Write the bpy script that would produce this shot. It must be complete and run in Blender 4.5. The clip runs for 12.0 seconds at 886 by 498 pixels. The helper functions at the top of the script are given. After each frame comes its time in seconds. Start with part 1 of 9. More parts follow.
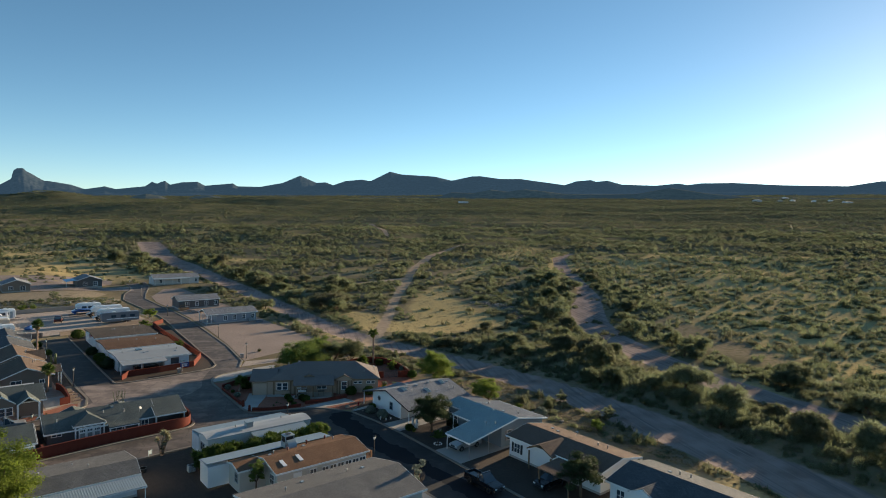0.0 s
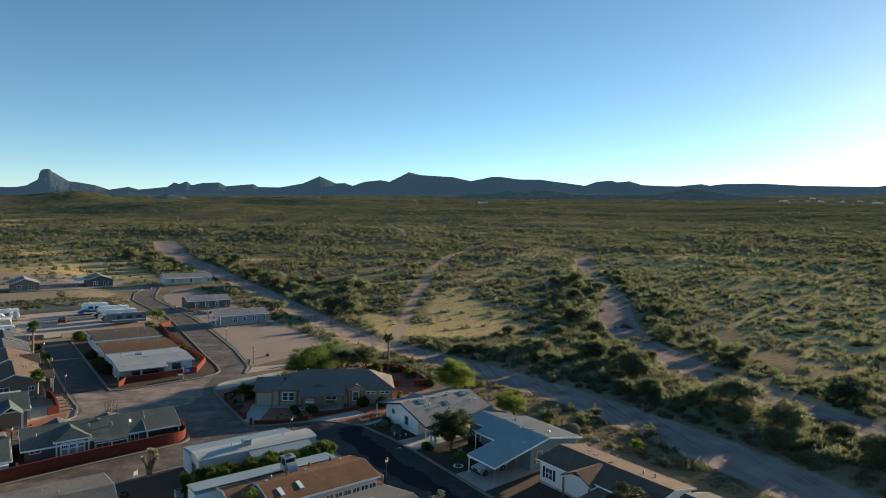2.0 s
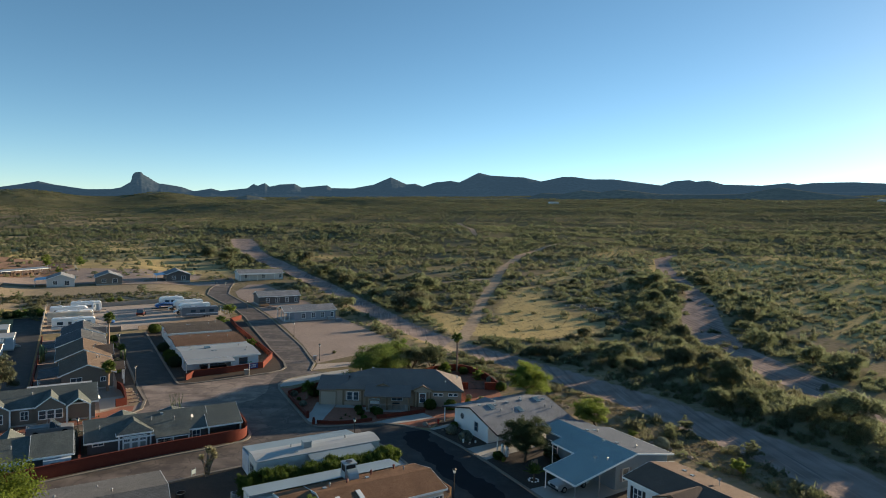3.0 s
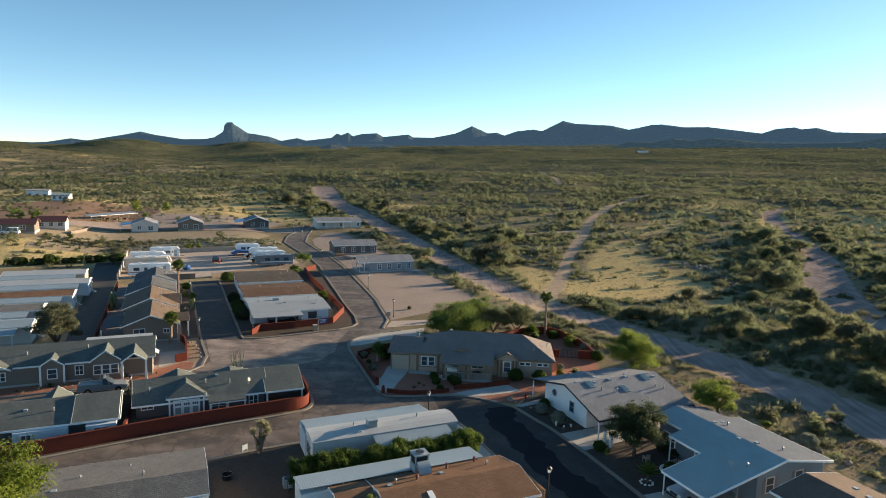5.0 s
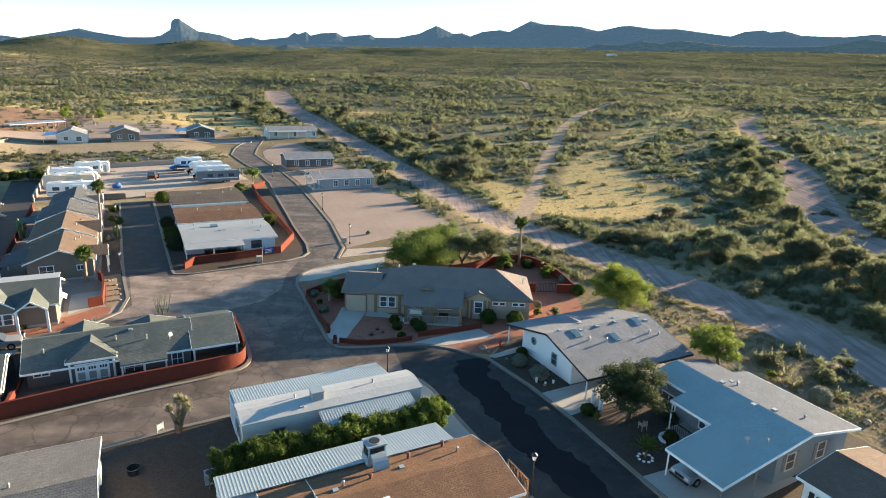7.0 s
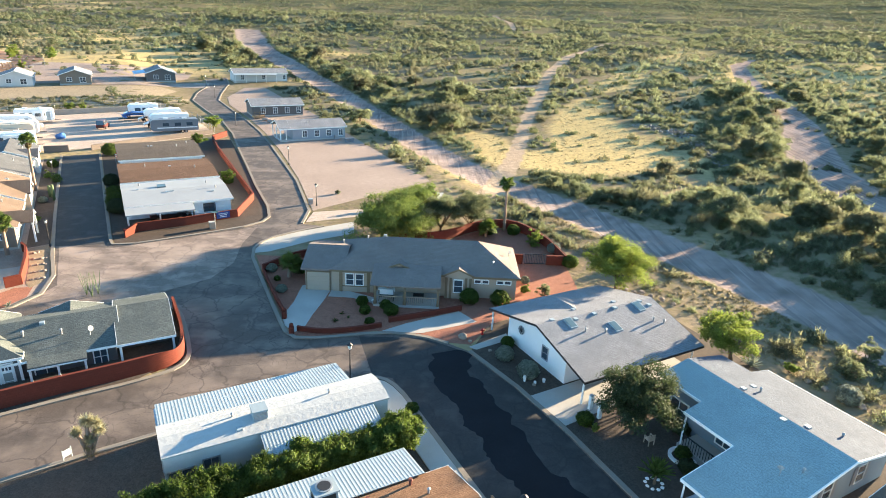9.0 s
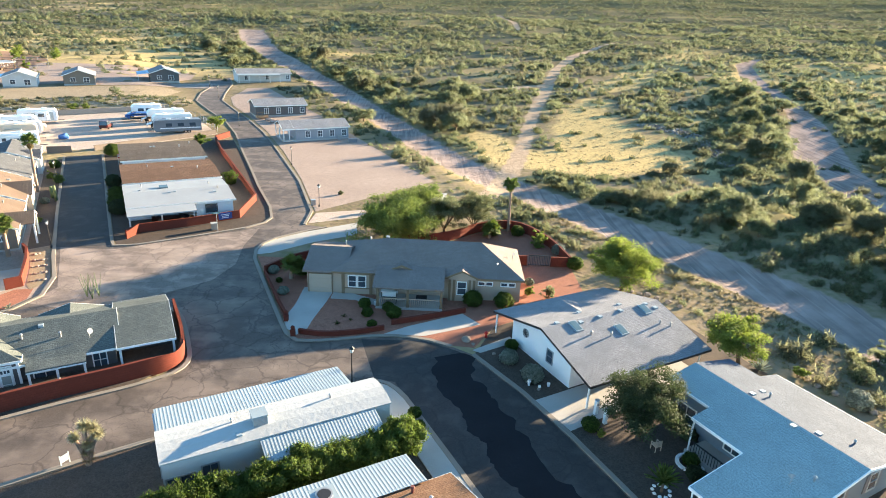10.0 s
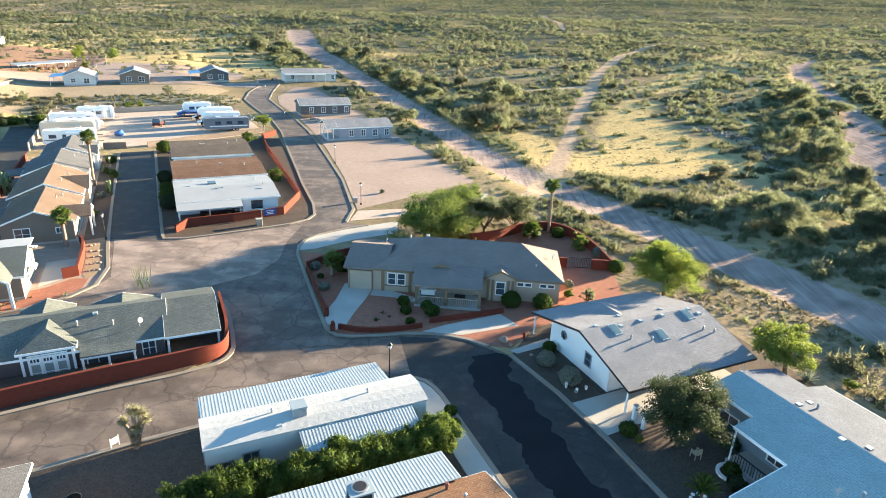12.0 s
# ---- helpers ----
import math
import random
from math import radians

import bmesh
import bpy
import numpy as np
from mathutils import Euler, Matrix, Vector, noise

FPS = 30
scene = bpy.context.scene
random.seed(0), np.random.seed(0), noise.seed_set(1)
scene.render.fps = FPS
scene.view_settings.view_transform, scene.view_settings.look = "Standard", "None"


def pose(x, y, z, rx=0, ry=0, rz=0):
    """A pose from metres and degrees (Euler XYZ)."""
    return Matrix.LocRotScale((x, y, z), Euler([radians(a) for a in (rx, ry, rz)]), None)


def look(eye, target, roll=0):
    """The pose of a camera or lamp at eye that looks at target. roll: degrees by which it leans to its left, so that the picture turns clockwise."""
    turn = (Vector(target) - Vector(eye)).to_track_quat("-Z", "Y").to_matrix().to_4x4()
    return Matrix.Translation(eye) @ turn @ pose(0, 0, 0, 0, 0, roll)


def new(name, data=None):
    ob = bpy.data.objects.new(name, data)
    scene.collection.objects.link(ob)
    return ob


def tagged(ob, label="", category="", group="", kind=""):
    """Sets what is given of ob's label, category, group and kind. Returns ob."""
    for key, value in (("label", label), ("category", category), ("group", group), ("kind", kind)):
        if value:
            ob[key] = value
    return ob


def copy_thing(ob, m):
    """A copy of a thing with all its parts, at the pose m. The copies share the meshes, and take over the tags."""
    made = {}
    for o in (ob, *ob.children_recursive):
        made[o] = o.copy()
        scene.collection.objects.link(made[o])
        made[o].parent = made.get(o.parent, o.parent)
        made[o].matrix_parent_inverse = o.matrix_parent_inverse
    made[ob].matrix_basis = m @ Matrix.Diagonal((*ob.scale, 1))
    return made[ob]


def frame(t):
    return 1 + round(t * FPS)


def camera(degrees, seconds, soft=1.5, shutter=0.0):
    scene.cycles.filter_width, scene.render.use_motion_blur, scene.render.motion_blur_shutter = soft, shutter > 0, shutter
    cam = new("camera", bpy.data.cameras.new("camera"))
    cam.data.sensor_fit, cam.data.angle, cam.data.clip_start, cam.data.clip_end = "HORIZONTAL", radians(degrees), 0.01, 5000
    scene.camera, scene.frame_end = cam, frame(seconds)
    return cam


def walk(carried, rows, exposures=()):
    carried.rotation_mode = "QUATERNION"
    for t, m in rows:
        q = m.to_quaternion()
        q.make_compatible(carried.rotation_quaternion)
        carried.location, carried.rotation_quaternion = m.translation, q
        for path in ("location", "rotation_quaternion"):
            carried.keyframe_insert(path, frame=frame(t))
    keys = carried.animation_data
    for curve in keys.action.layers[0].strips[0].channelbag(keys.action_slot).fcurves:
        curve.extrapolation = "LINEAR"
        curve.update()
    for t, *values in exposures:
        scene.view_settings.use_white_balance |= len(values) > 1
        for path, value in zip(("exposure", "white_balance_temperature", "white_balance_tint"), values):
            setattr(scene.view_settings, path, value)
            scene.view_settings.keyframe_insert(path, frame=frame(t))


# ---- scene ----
cam = camera(72.0, 12.0, soft=0.95)
PATH = [
    (0, (-1.211, -25.713, 31.908), (-0.74, -23.772, 31.811), 1.5),
    (0.5, (-0.853, -23.94, 31.939), (-0.387, -21.998, 31.843), 1.5),
    (1, (-0.353, -21.733, 31.849), (0.085, -19.784, 31.753), 1.5),
    (1.5, (0.156, -19.081, 31.491), (0.584, -17.13, 31.395), 1.6),
    (2, (0.716, -16.17, 30.997), (1.127, -14.215, 30.901), 1.6),
    (2.5, (1.214, -12.99, 30.338), (1.554, -11.022, 30.241), 1.7),
    (3, (1.441, -9.739, 29.561), (1.628, -7.75, 29.461), 1.7),
    (3.2, (1.462, -8.393, 29.576), (1.548, -6.398, 29.465), 1.6),
    (4.8, (1.532, 2.531, 28.43), (1.459, 4.517, 28.205), 1.7),
    (5, (1.305, 3.742, 28.275), (1.236, 5.722, 28.005), 1.9),
    (5.5, (1.206, 7.149, 28.276), (1.142, 9.111, 27.891), 2.1),
    (6, (1.082, 10.354, 28.418), (1.022, 12.297, 27.947), 2.1),
    (6.5, (1.133, 13.569, 28.449), (1.102, 15.502, 27.936), 2.2),
    (7, (1.284, 16.446, 28.439), (1.34, 18.364, 27.876), 2.3),
    (7.5, (1.386, 19.337, 28.22), (1.5, 21.22, 27.556), 2.8),
    (7.7, (1.494, 20.503, 28.257), (1.612, 22.371, 27.554), 2.9),
    (9.5, (2.403, 26.993, 28.339), (2.52, 28.85, 27.607), 2.9),
    (10, (2.393, 27.021, 28.237), (2.498, 28.879, 27.505), 2.8),
    (10.5, (2.389, 26.932, 28.246), (2.474, 28.791, 27.512), 2.8),
    (11, (2.346, 26.875, 28.209), (2.416, 28.735, 27.476), 2.8),
    (11.5, (2.306, 26.872, 28.172), (2.341, 28.732, 27.438), 2.7),
    (12, (2.387, 26.804, 28.198), (2.363, 28.663, 27.462), 2.6),
]
walk(cam, [(t, look(eye, target, roll)) for t, eye, target, roll in PATH],
     exposures=[(0.0, 1.0, 7350, 9), (3.0, 1.03, 7350, 9), (5.0, 1.43, 7650, 11), (5.5, 1.58, 7700, 11), (6.5, 2.03, 7700, 10), (7.0, 2.18, 7600, 10), (7.5, 2.7, 7600, 9), (9.3, 2.86, 7600, 9), (12.0, 2.86, 7600, 9)])

# ---- sun and sky ----
SUN_AZ, SUN_EL = radians(56.0), radians(9.2)
world = bpy.data.worlds.new("sky")
scene.world = world
world.use_nodes = True
wn = world.node_tree.nodes
sky = wn.new("ShaderNodeTexSky")
sky.sky_type = "NISHITA"
sky.sun_disc = False
sky.sun_elevation = SUN_EL
sky.sun_rotation = SUN_AZ
sky.altitude = 800
sky.air_density = 0.62
sky.dust_density = 0.12
sky.ozone_density = 2.0
wn["Background"].inputs["Strength"].default_value = 0.1
deep = wn.new("ShaderNodeHueSaturation")
deep.inputs["Hue"].default_value = 0.49
deep.inputs["Saturation"].default_value = 1.09
world.node_tree.links.new(sky.outputs[0], deep.inputs["Color"])
world.node_tree.links.new(deep.outputs[0], wn["Background"].inputs["Color"])
sun_vec = Vector((math.sin(SUN_AZ) * math.cos(SUN_EL), math.cos(SUN_AZ) * math.cos(SUN_EL), math.sin(SUN_EL)))
sun = new("sun", bpy.data.lights.new("sun", "SUN"))
sun.data.energy, sun.data.angle, sun.data.color = 5.0, radians(0.6), (1.0, 0.86, 0.66)
sun.matrix_world = look(sun_vec * 300, (0, 0, 0))

# ---- materials ----


def ramp_mix(nt, fac, a, b):
    m = nt.nodes.new("ShaderNodeMix")
    m.data_type = "RGBA"
    nt.links.new(fac, m.inputs[0])
    for sock, val in ((m.inputs[6], a), (m.inputs[7], b)):
        if isinstance(val, tuple):
            sock.default_value = (*val, 1)
        else:
            nt.links.new(val, sock)
    return m.outputs[2]


def noise_out(nt, vec, scale, detail=4.0, lo=0.35, hi=0.65):
    n = nt.nodes.new("ShaderNodeTexNoise")
    n.inputs["Scale"].default_value, n.inputs["Detail"].default_value = scale, detail
    nt.links.new(vec, n.inputs["Vector"])
    r = nt.nodes.new("ShaderNodeMapRange")
    r.inputs[1].default_value, r.inputs[2].default_value = lo, hi
    nt.links.new(n.outputs["Fac"], r.inputs[0])
    return r.outputs[0]


def start_mat(name, rough, metal=0.0, coords="Object"):
    m = bpy.data.materials.new(name)
    m.use_nodes = True
    nt = m.node_tree
    b = nt.nodes["Principled BSDF"]
    b.inputs["Roughness"].default_value, b.inputs["Metallic"].default_value = rough, metal
    b.inputs["Specular IOR Level"].default_value = 0.12 if rough > 0.75 else 0.4
    if coords == "World":
        vec = nt.nodes.new("ShaderNodeNewGeometry").outputs["Position"]
    else:
        vec = nt.nodes.new("ShaderNodeTexCoord").outputs["Object"]
    return m, nt, b, vec


def bump_in(nt, b, height, strength, dist=0.02):
    bp = nt.nodes.new("ShaderNodeBump")
    bp.inputs["Strength"].default_value, bp.inputs["Distance"].default_value = strength, dist
    nt.links.new(height, bp.inputs["Height"])
    nt.links.new(bp.outputs[0], b.inputs["Normal"])


def plain(name, c, rough=0.6, vary=0.12, scale=6.0, bump=0.15, metal=0.0, coords="Object"):
    """A surface of one paint with grain and broad stains."""
    m, nt, b, vec = start_mat(name, rough, metal, coords)
    dark, light = tuple(v * (1 - vary) for v in c), tuple(min(1, v * (1 + vary)) for v in c)
    broad = ramp_mix(nt, noise_out(nt, vec, 0.35, 5), dark, light)
    fine = noise_out(nt, vec, scale, 6, 0.3, 0.7)
    col = ramp_mix(nt, fine, broad, c)
    nt.links.new(col, b.inputs["Base Color"])
    if bump:
        bump_in(nt, b, fine, bump)
    return m


def shingles(name, c, c2, row=0.16, wide=0.32, rough=0.85):
    """Roof shingles: staggered courses along the local x axis with uneven tabs."""
    m, nt, b, vec = start_mat(name, rough)
    b.inputs["Specular IOR Level"].default_value = 0.05
    br = nt.nodes.new("ShaderNodeTexBrick")
    br.inputs["Scale"].default_value = 1.0
    br.inputs["Mortar Size"].default_value = 0.012
    br.inputs["Mortar Smooth"].default_value = 0.3
    br.inputs["Brick Width"].default_value, br.inputs["Row Height"].default_value = wide, row
    br.inputs["Color1"].default_value, br.inputs["Color2"].default_value = (*c, 1), (*c2, 1)
    br.inputs["Mortar"].default_value = (*[v * 0.55 for v in c], 1)
    nt.links.new(vec, br.inputs["Vector"])
    stain = noise_out(nt, vec, 0.5, 6, 0.3, 0.75)
    grit = noise_out(nt, vec, 14, 3, 0.3, 0.7)
    c_st = ramp_mix(nt, stain, br.outputs["Color"], tuple(v * 0.8 for v in c))
    m2 = nt.nodes.new("ShaderNodeMix")
    m2.data_type, m2.blend_type = "RGBA", "OVERLAY"
    m2.inputs[0].default_value = 0.35
    nt.links.new(c_st, m2.inputs[6])
    nt.links.new(grit, m2.inputs[7])
    nt.links.new(m2.outputs[2], b.inputs["Base Color"])
    bump_in(nt, b, br.outputs["Fac"], 0.5, -0.02)
    return m


def block_wall(name, c):
    """Painted concrete block with visible courses, which run along the wall in local x and up in z."""
    m, nt, b, vec = start_mat(name, 0.85)
    sep = nt.nodes.new("ShaderNodeSeparateXYZ")
    com = nt.nodes.new("ShaderNodeCombineXYZ")
    add = nt.nodes.new("ShaderNodeMath")
    nt.links.new(vec, sep.inputs[0])
    nt.links.new(sep.outputs[0], add.inputs[0])
    nt.links.new(sep.outputs[1], add.inputs[1])
    nt.links.new(add.outputs[0], com.inputs[0])
    nt.links.new(sep.outputs[2], com.inputs[1])
    br = nt.nodes.new("ShaderNodeTexBrick")
    br.inputs["Scale"].default_value = 1.0
    br.inputs["Mortar Size"].default_value = 0.012
    br.inputs["Brick Width"].default_value, br.inputs["Row Height"].default_value = 0.4, 0.2
    br.inputs["Color1"].default_value = (*c, 1)
    br.inputs["Color2"].default_value = (*[v * 0.86 for v in c], 1)
    br.inputs["Mortar"].default_value = (*[v * 0.7 for v in c], 1)
    nt.links.new(com.outputs[0], br.inputs["Vector"])
    st = noise_out(nt, vec, 0.7, 6, 0.35, 0.8)
    nt.links.new(ramp_mix(nt, st, br.outputs["Color"], tuple(v * 0.8 for v in c)), b.inputs["Base Color"])
    bump_in(nt, b, br.outputs["Fac"], 0.4, -0.01)
    return m


def siding(name, c, row=0.18):
    """Horizontal lap siding."""
    m, nt, b, vec = start_mat(name, 0.6)
    wv = nt.nodes.new("ShaderNodeTexWave")
    wv.wave_type, wv.bands_direction, wv.wave_profile = "BANDS", "Z", "SAW"
    wv.inputs["Scale"].default_value = 0.314 / row
    nt.links.new(vec, wv.inputs["Vector"])
    st = noise_out(nt, vec, 0.6, 5, 0.3, 0.75)
    nt.links.new(ramp_mix(nt, st, c, tuple(v * 0.87 for v in c)), b.inputs["Base Color"])
    bump_in(nt, b, wv.outputs["Fac"], 0.4, 0.02)
    return m


def asphalt(name, c, c2, crack=0.45, dust=0.0):
    m, nt, b, vec = start_mat(name, 0.72, 0, "World")
    broad = ramp_mix(nt, noise_out(nt, vec, 0.09, 6, 0.35, 0.65), c, c2)
    grit = noise_out(nt, vec, 9, 4, 0.3, 0.7)
    col = ramp_mix(nt, grit, broad, tuple(v * 0.85 for v in c))
    # worn, mottled patches and drifted dust
    worn = noise_out(nt, vec, 0.55, 8, 0.48, 0.66)
    col = ramp_mix(nt, worn, col, tuple(v * 1.28 for v in c2))
    col = ramp_mix(nt, noise_out(nt, vec, 0.33, 7, 0.55, 0.72), col, tuple(v * 0.72 for v in c))
    if dust:
        drift = nt.nodes.new("ShaderNodeMapping")
        drift.inputs["Rotation"].default_value = (0, 0, radians(22))
        drift.inputs["Scale"].default_value = (0.5, 1.3, 1)
        nt.links.new(vec, drift.inputs["Vector"])
        part_of = nt.nodes.new("ShaderNodeMath")
        part_of.operation = "MULTIPLY"
        part_of.inputs[1].default_value = dust
        nt.links.new(noise_out(nt, drift.outputs[0], 0.22, 9, 0.47, 0.66), part_of.inputs[0])
        col = ramp_mix(nt, part_of.outputs[0], col, (0.37, 0.285, 0.235))
    # a web of sealed cracks
    warp = nt.nodes.new("ShaderNodeTexNoise")
    warp.inputs["Scale"].default_value, warp.inputs["Detail"].default_value = 0.8, 5
    nt.links.new(vec, warp.inputs["Vector"])
    mixv = nt.nodes.new("ShaderNodeVectorMath")
    mixv.operation = "MULTIPLY_ADD"
    mixv.inputs[1].default_value = (1.6, 1.6, 0)
    nt.links.new(warp.outputs["Color"], mixv.inputs[0])
    nt.links.new(vec, mixv.inputs[2])
    vo = nt.nodes.new("ShaderNodeTexVoronoi")
    vo.feature = "DISTANCE_TO_EDGE"
    vo.inputs["Scale"].default_value = 0.3
    nt.links.new(mixv.outputs[0], vo.inputs["Vector"])
    cr = nt.nodes.new("ShaderNodeMapRange")
    cr.inputs[1].default_value, cr.inputs[2].default_value = 0.0, 0.03
    cr.inputs[3].default_value, cr.inputs[4].default_value = crack, 0.0
    nt.links.new(vo.outputs["Distance"], cr.inputs[0])
    col = ramp_mix(nt, cr.outputs[0], col, tuple(v * 0.42 for v in c))
    fine = nt.nodes.new("ShaderNodeTexVoronoi")
    fine.feature = "DISTANCE_TO_EDGE"
    fine.inputs["Scale"].default_value = 0.85
    nt.links.new(mixv.outputs[0], fine.inputs["Vector"])
    fc = nt.nodes.new("ShaderNodeMapRange")
    fc.inputs[1].default_value, fc.inputs[2].default_value = 0.0, 0.028
    fc.inputs[3].default_value, fc.inputs[4].default_value = crack * 1.3, 0.0
    nt.links.new(fine.outputs["Distance"], fc.inputs[0])
    some = nt.nodes.new("ShaderNodeMath")
    some.operation = "MULTIPLY"
    nt.links.new(fc.outputs[0], some.inputs[0])
    nt.links.new(noise_out(nt, vec, 0.16, 4, 0.46, 0.6), some.inputs[1])
    col = ramp_mix(nt, some.outputs[0], col, tuple(v * 0.4 for v in c))
    nt.links.new(col, b.inputs["Base Color"])
    bump_in(nt, b, grit, 0.25, 0.01)
    return m


def gravel(name, c, c2, scale=12.0, broad=0.15):
    m, nt, b, vec = start_mat(name, 0.95, 0, "World")
    vo = nt.nodes.new("ShaderNodeTexVoronoi")
    vo.inputs["Scale"].default_value = scale
    nt.links.new(vec, vo.inputs["Vector"])
    hue = noise_out(nt, vec, broad, 7, 0.3, 0.7)
    mid = noise_out(nt, vec, broad * 9, 5, 0.3, 0.7)
    col = ramp_mix(nt, hue, c, c2)
    col = ramp_mix(nt, mid, col, tuple((a + d) * 0.42 for a, d in zip(c, c2)))
    sep = nt.nodes.new("ShaderNodeSeparateColor")
    nt.links.new(vo.outputs["Color"], sep.inputs[0])
    m2 = nt.nodes.new("ShaderNodeMix")
    m2.data_type, m2.blend_type = "RGBA", "OVERLAY"
    m2.inputs[0].default_value = 0.22
    nt.links.new(col, m2.inputs[6])
    nt.links.new(sep.outputs[0], m2.inputs[7])
    nt.links.new(m2.outputs[2], b.inputs["Base Color"])
    bump_in(nt, b, vo.outputs["Distance"], 0.3, 0.02)
    return m


def leaf(name, c, c2, c3=None, glow=0.35, gaps=0.0):
    """Foliage: colour by clump and by leaf, with light passing through."""
    m = bpy.data.materials.new(name)
    m.use_nodes = True
    nt = m.node_tree
    b = nt.nodes["Principled BSDF"]
    out = nt.nodes["Material Output"]
    vec = nt.nodes.new("ShaderNodeNewGeometry").outputs["Position"]
    at = nt.nodes.new("ShaderNodeAttribute")
    at.attribute_name = "tone"
    col = ramp_mix(nt, at.outputs["Fac"], c, c2)
    if c3:
        col = ramp_mix(nt, noise_out(nt, vec, 0.045, 5, 0.42, 0.62), col, c3)
    # sprays of leaves; shade in the gaps between them is painted darker
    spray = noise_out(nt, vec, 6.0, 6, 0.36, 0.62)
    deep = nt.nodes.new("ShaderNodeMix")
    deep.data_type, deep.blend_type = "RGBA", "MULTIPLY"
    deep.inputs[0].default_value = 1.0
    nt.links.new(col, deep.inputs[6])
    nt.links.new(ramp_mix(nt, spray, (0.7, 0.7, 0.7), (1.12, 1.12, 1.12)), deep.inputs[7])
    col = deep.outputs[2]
    bump_in(nt, b, spray, 0.9, 0.25)
    b.inputs["Roughness"].default_value = 0.75
    b.inputs["Specular IOR Level"].default_value = 0.25
    nt.links.new(col, b.inputs["Base Color"])
    tr = nt.nodes.new("ShaderNodeBsdfTranslucent")
    nt.links.new(col, tr.inputs[0])
    mx = nt.nodes.new("ShaderNodeMixShader")
    mx.inputs[0].default_value = glow
    nt.links.new(b.outputs[0], mx.inputs[1])
    nt.links.new(tr.outputs[0], mx.inputs[2])
    whole = mx.outputs[0]
    if gaps:
        # open places between the leaf sprays
        clear, air = nt.nodes.new("ShaderNodeBsdfTransparent"), nt.nodes.new("ShaderNodeMixShader")
        nt.links.new(noise_out(nt, vec, 9.0, 4, gaps - 0.03, gaps + 0.03), air.inputs[0])
        nt.links.new(clear.outputs[0], air.inputs[1])
        nt.links.new(whole, air.inputs[2])
        whole = air.outputs[0]
    nt.links.new(whole, out.inputs[0])
    return m


def glass_pane(name, c=(0.05, 0.07, 0.09)):
    m, nt, b, vec = start_mat(name, 0.06)
    b.inputs["Base Color"].default_value = (*c, 1)
    b.inputs["Specular IOR Level"].default_value = 0.8
    return m


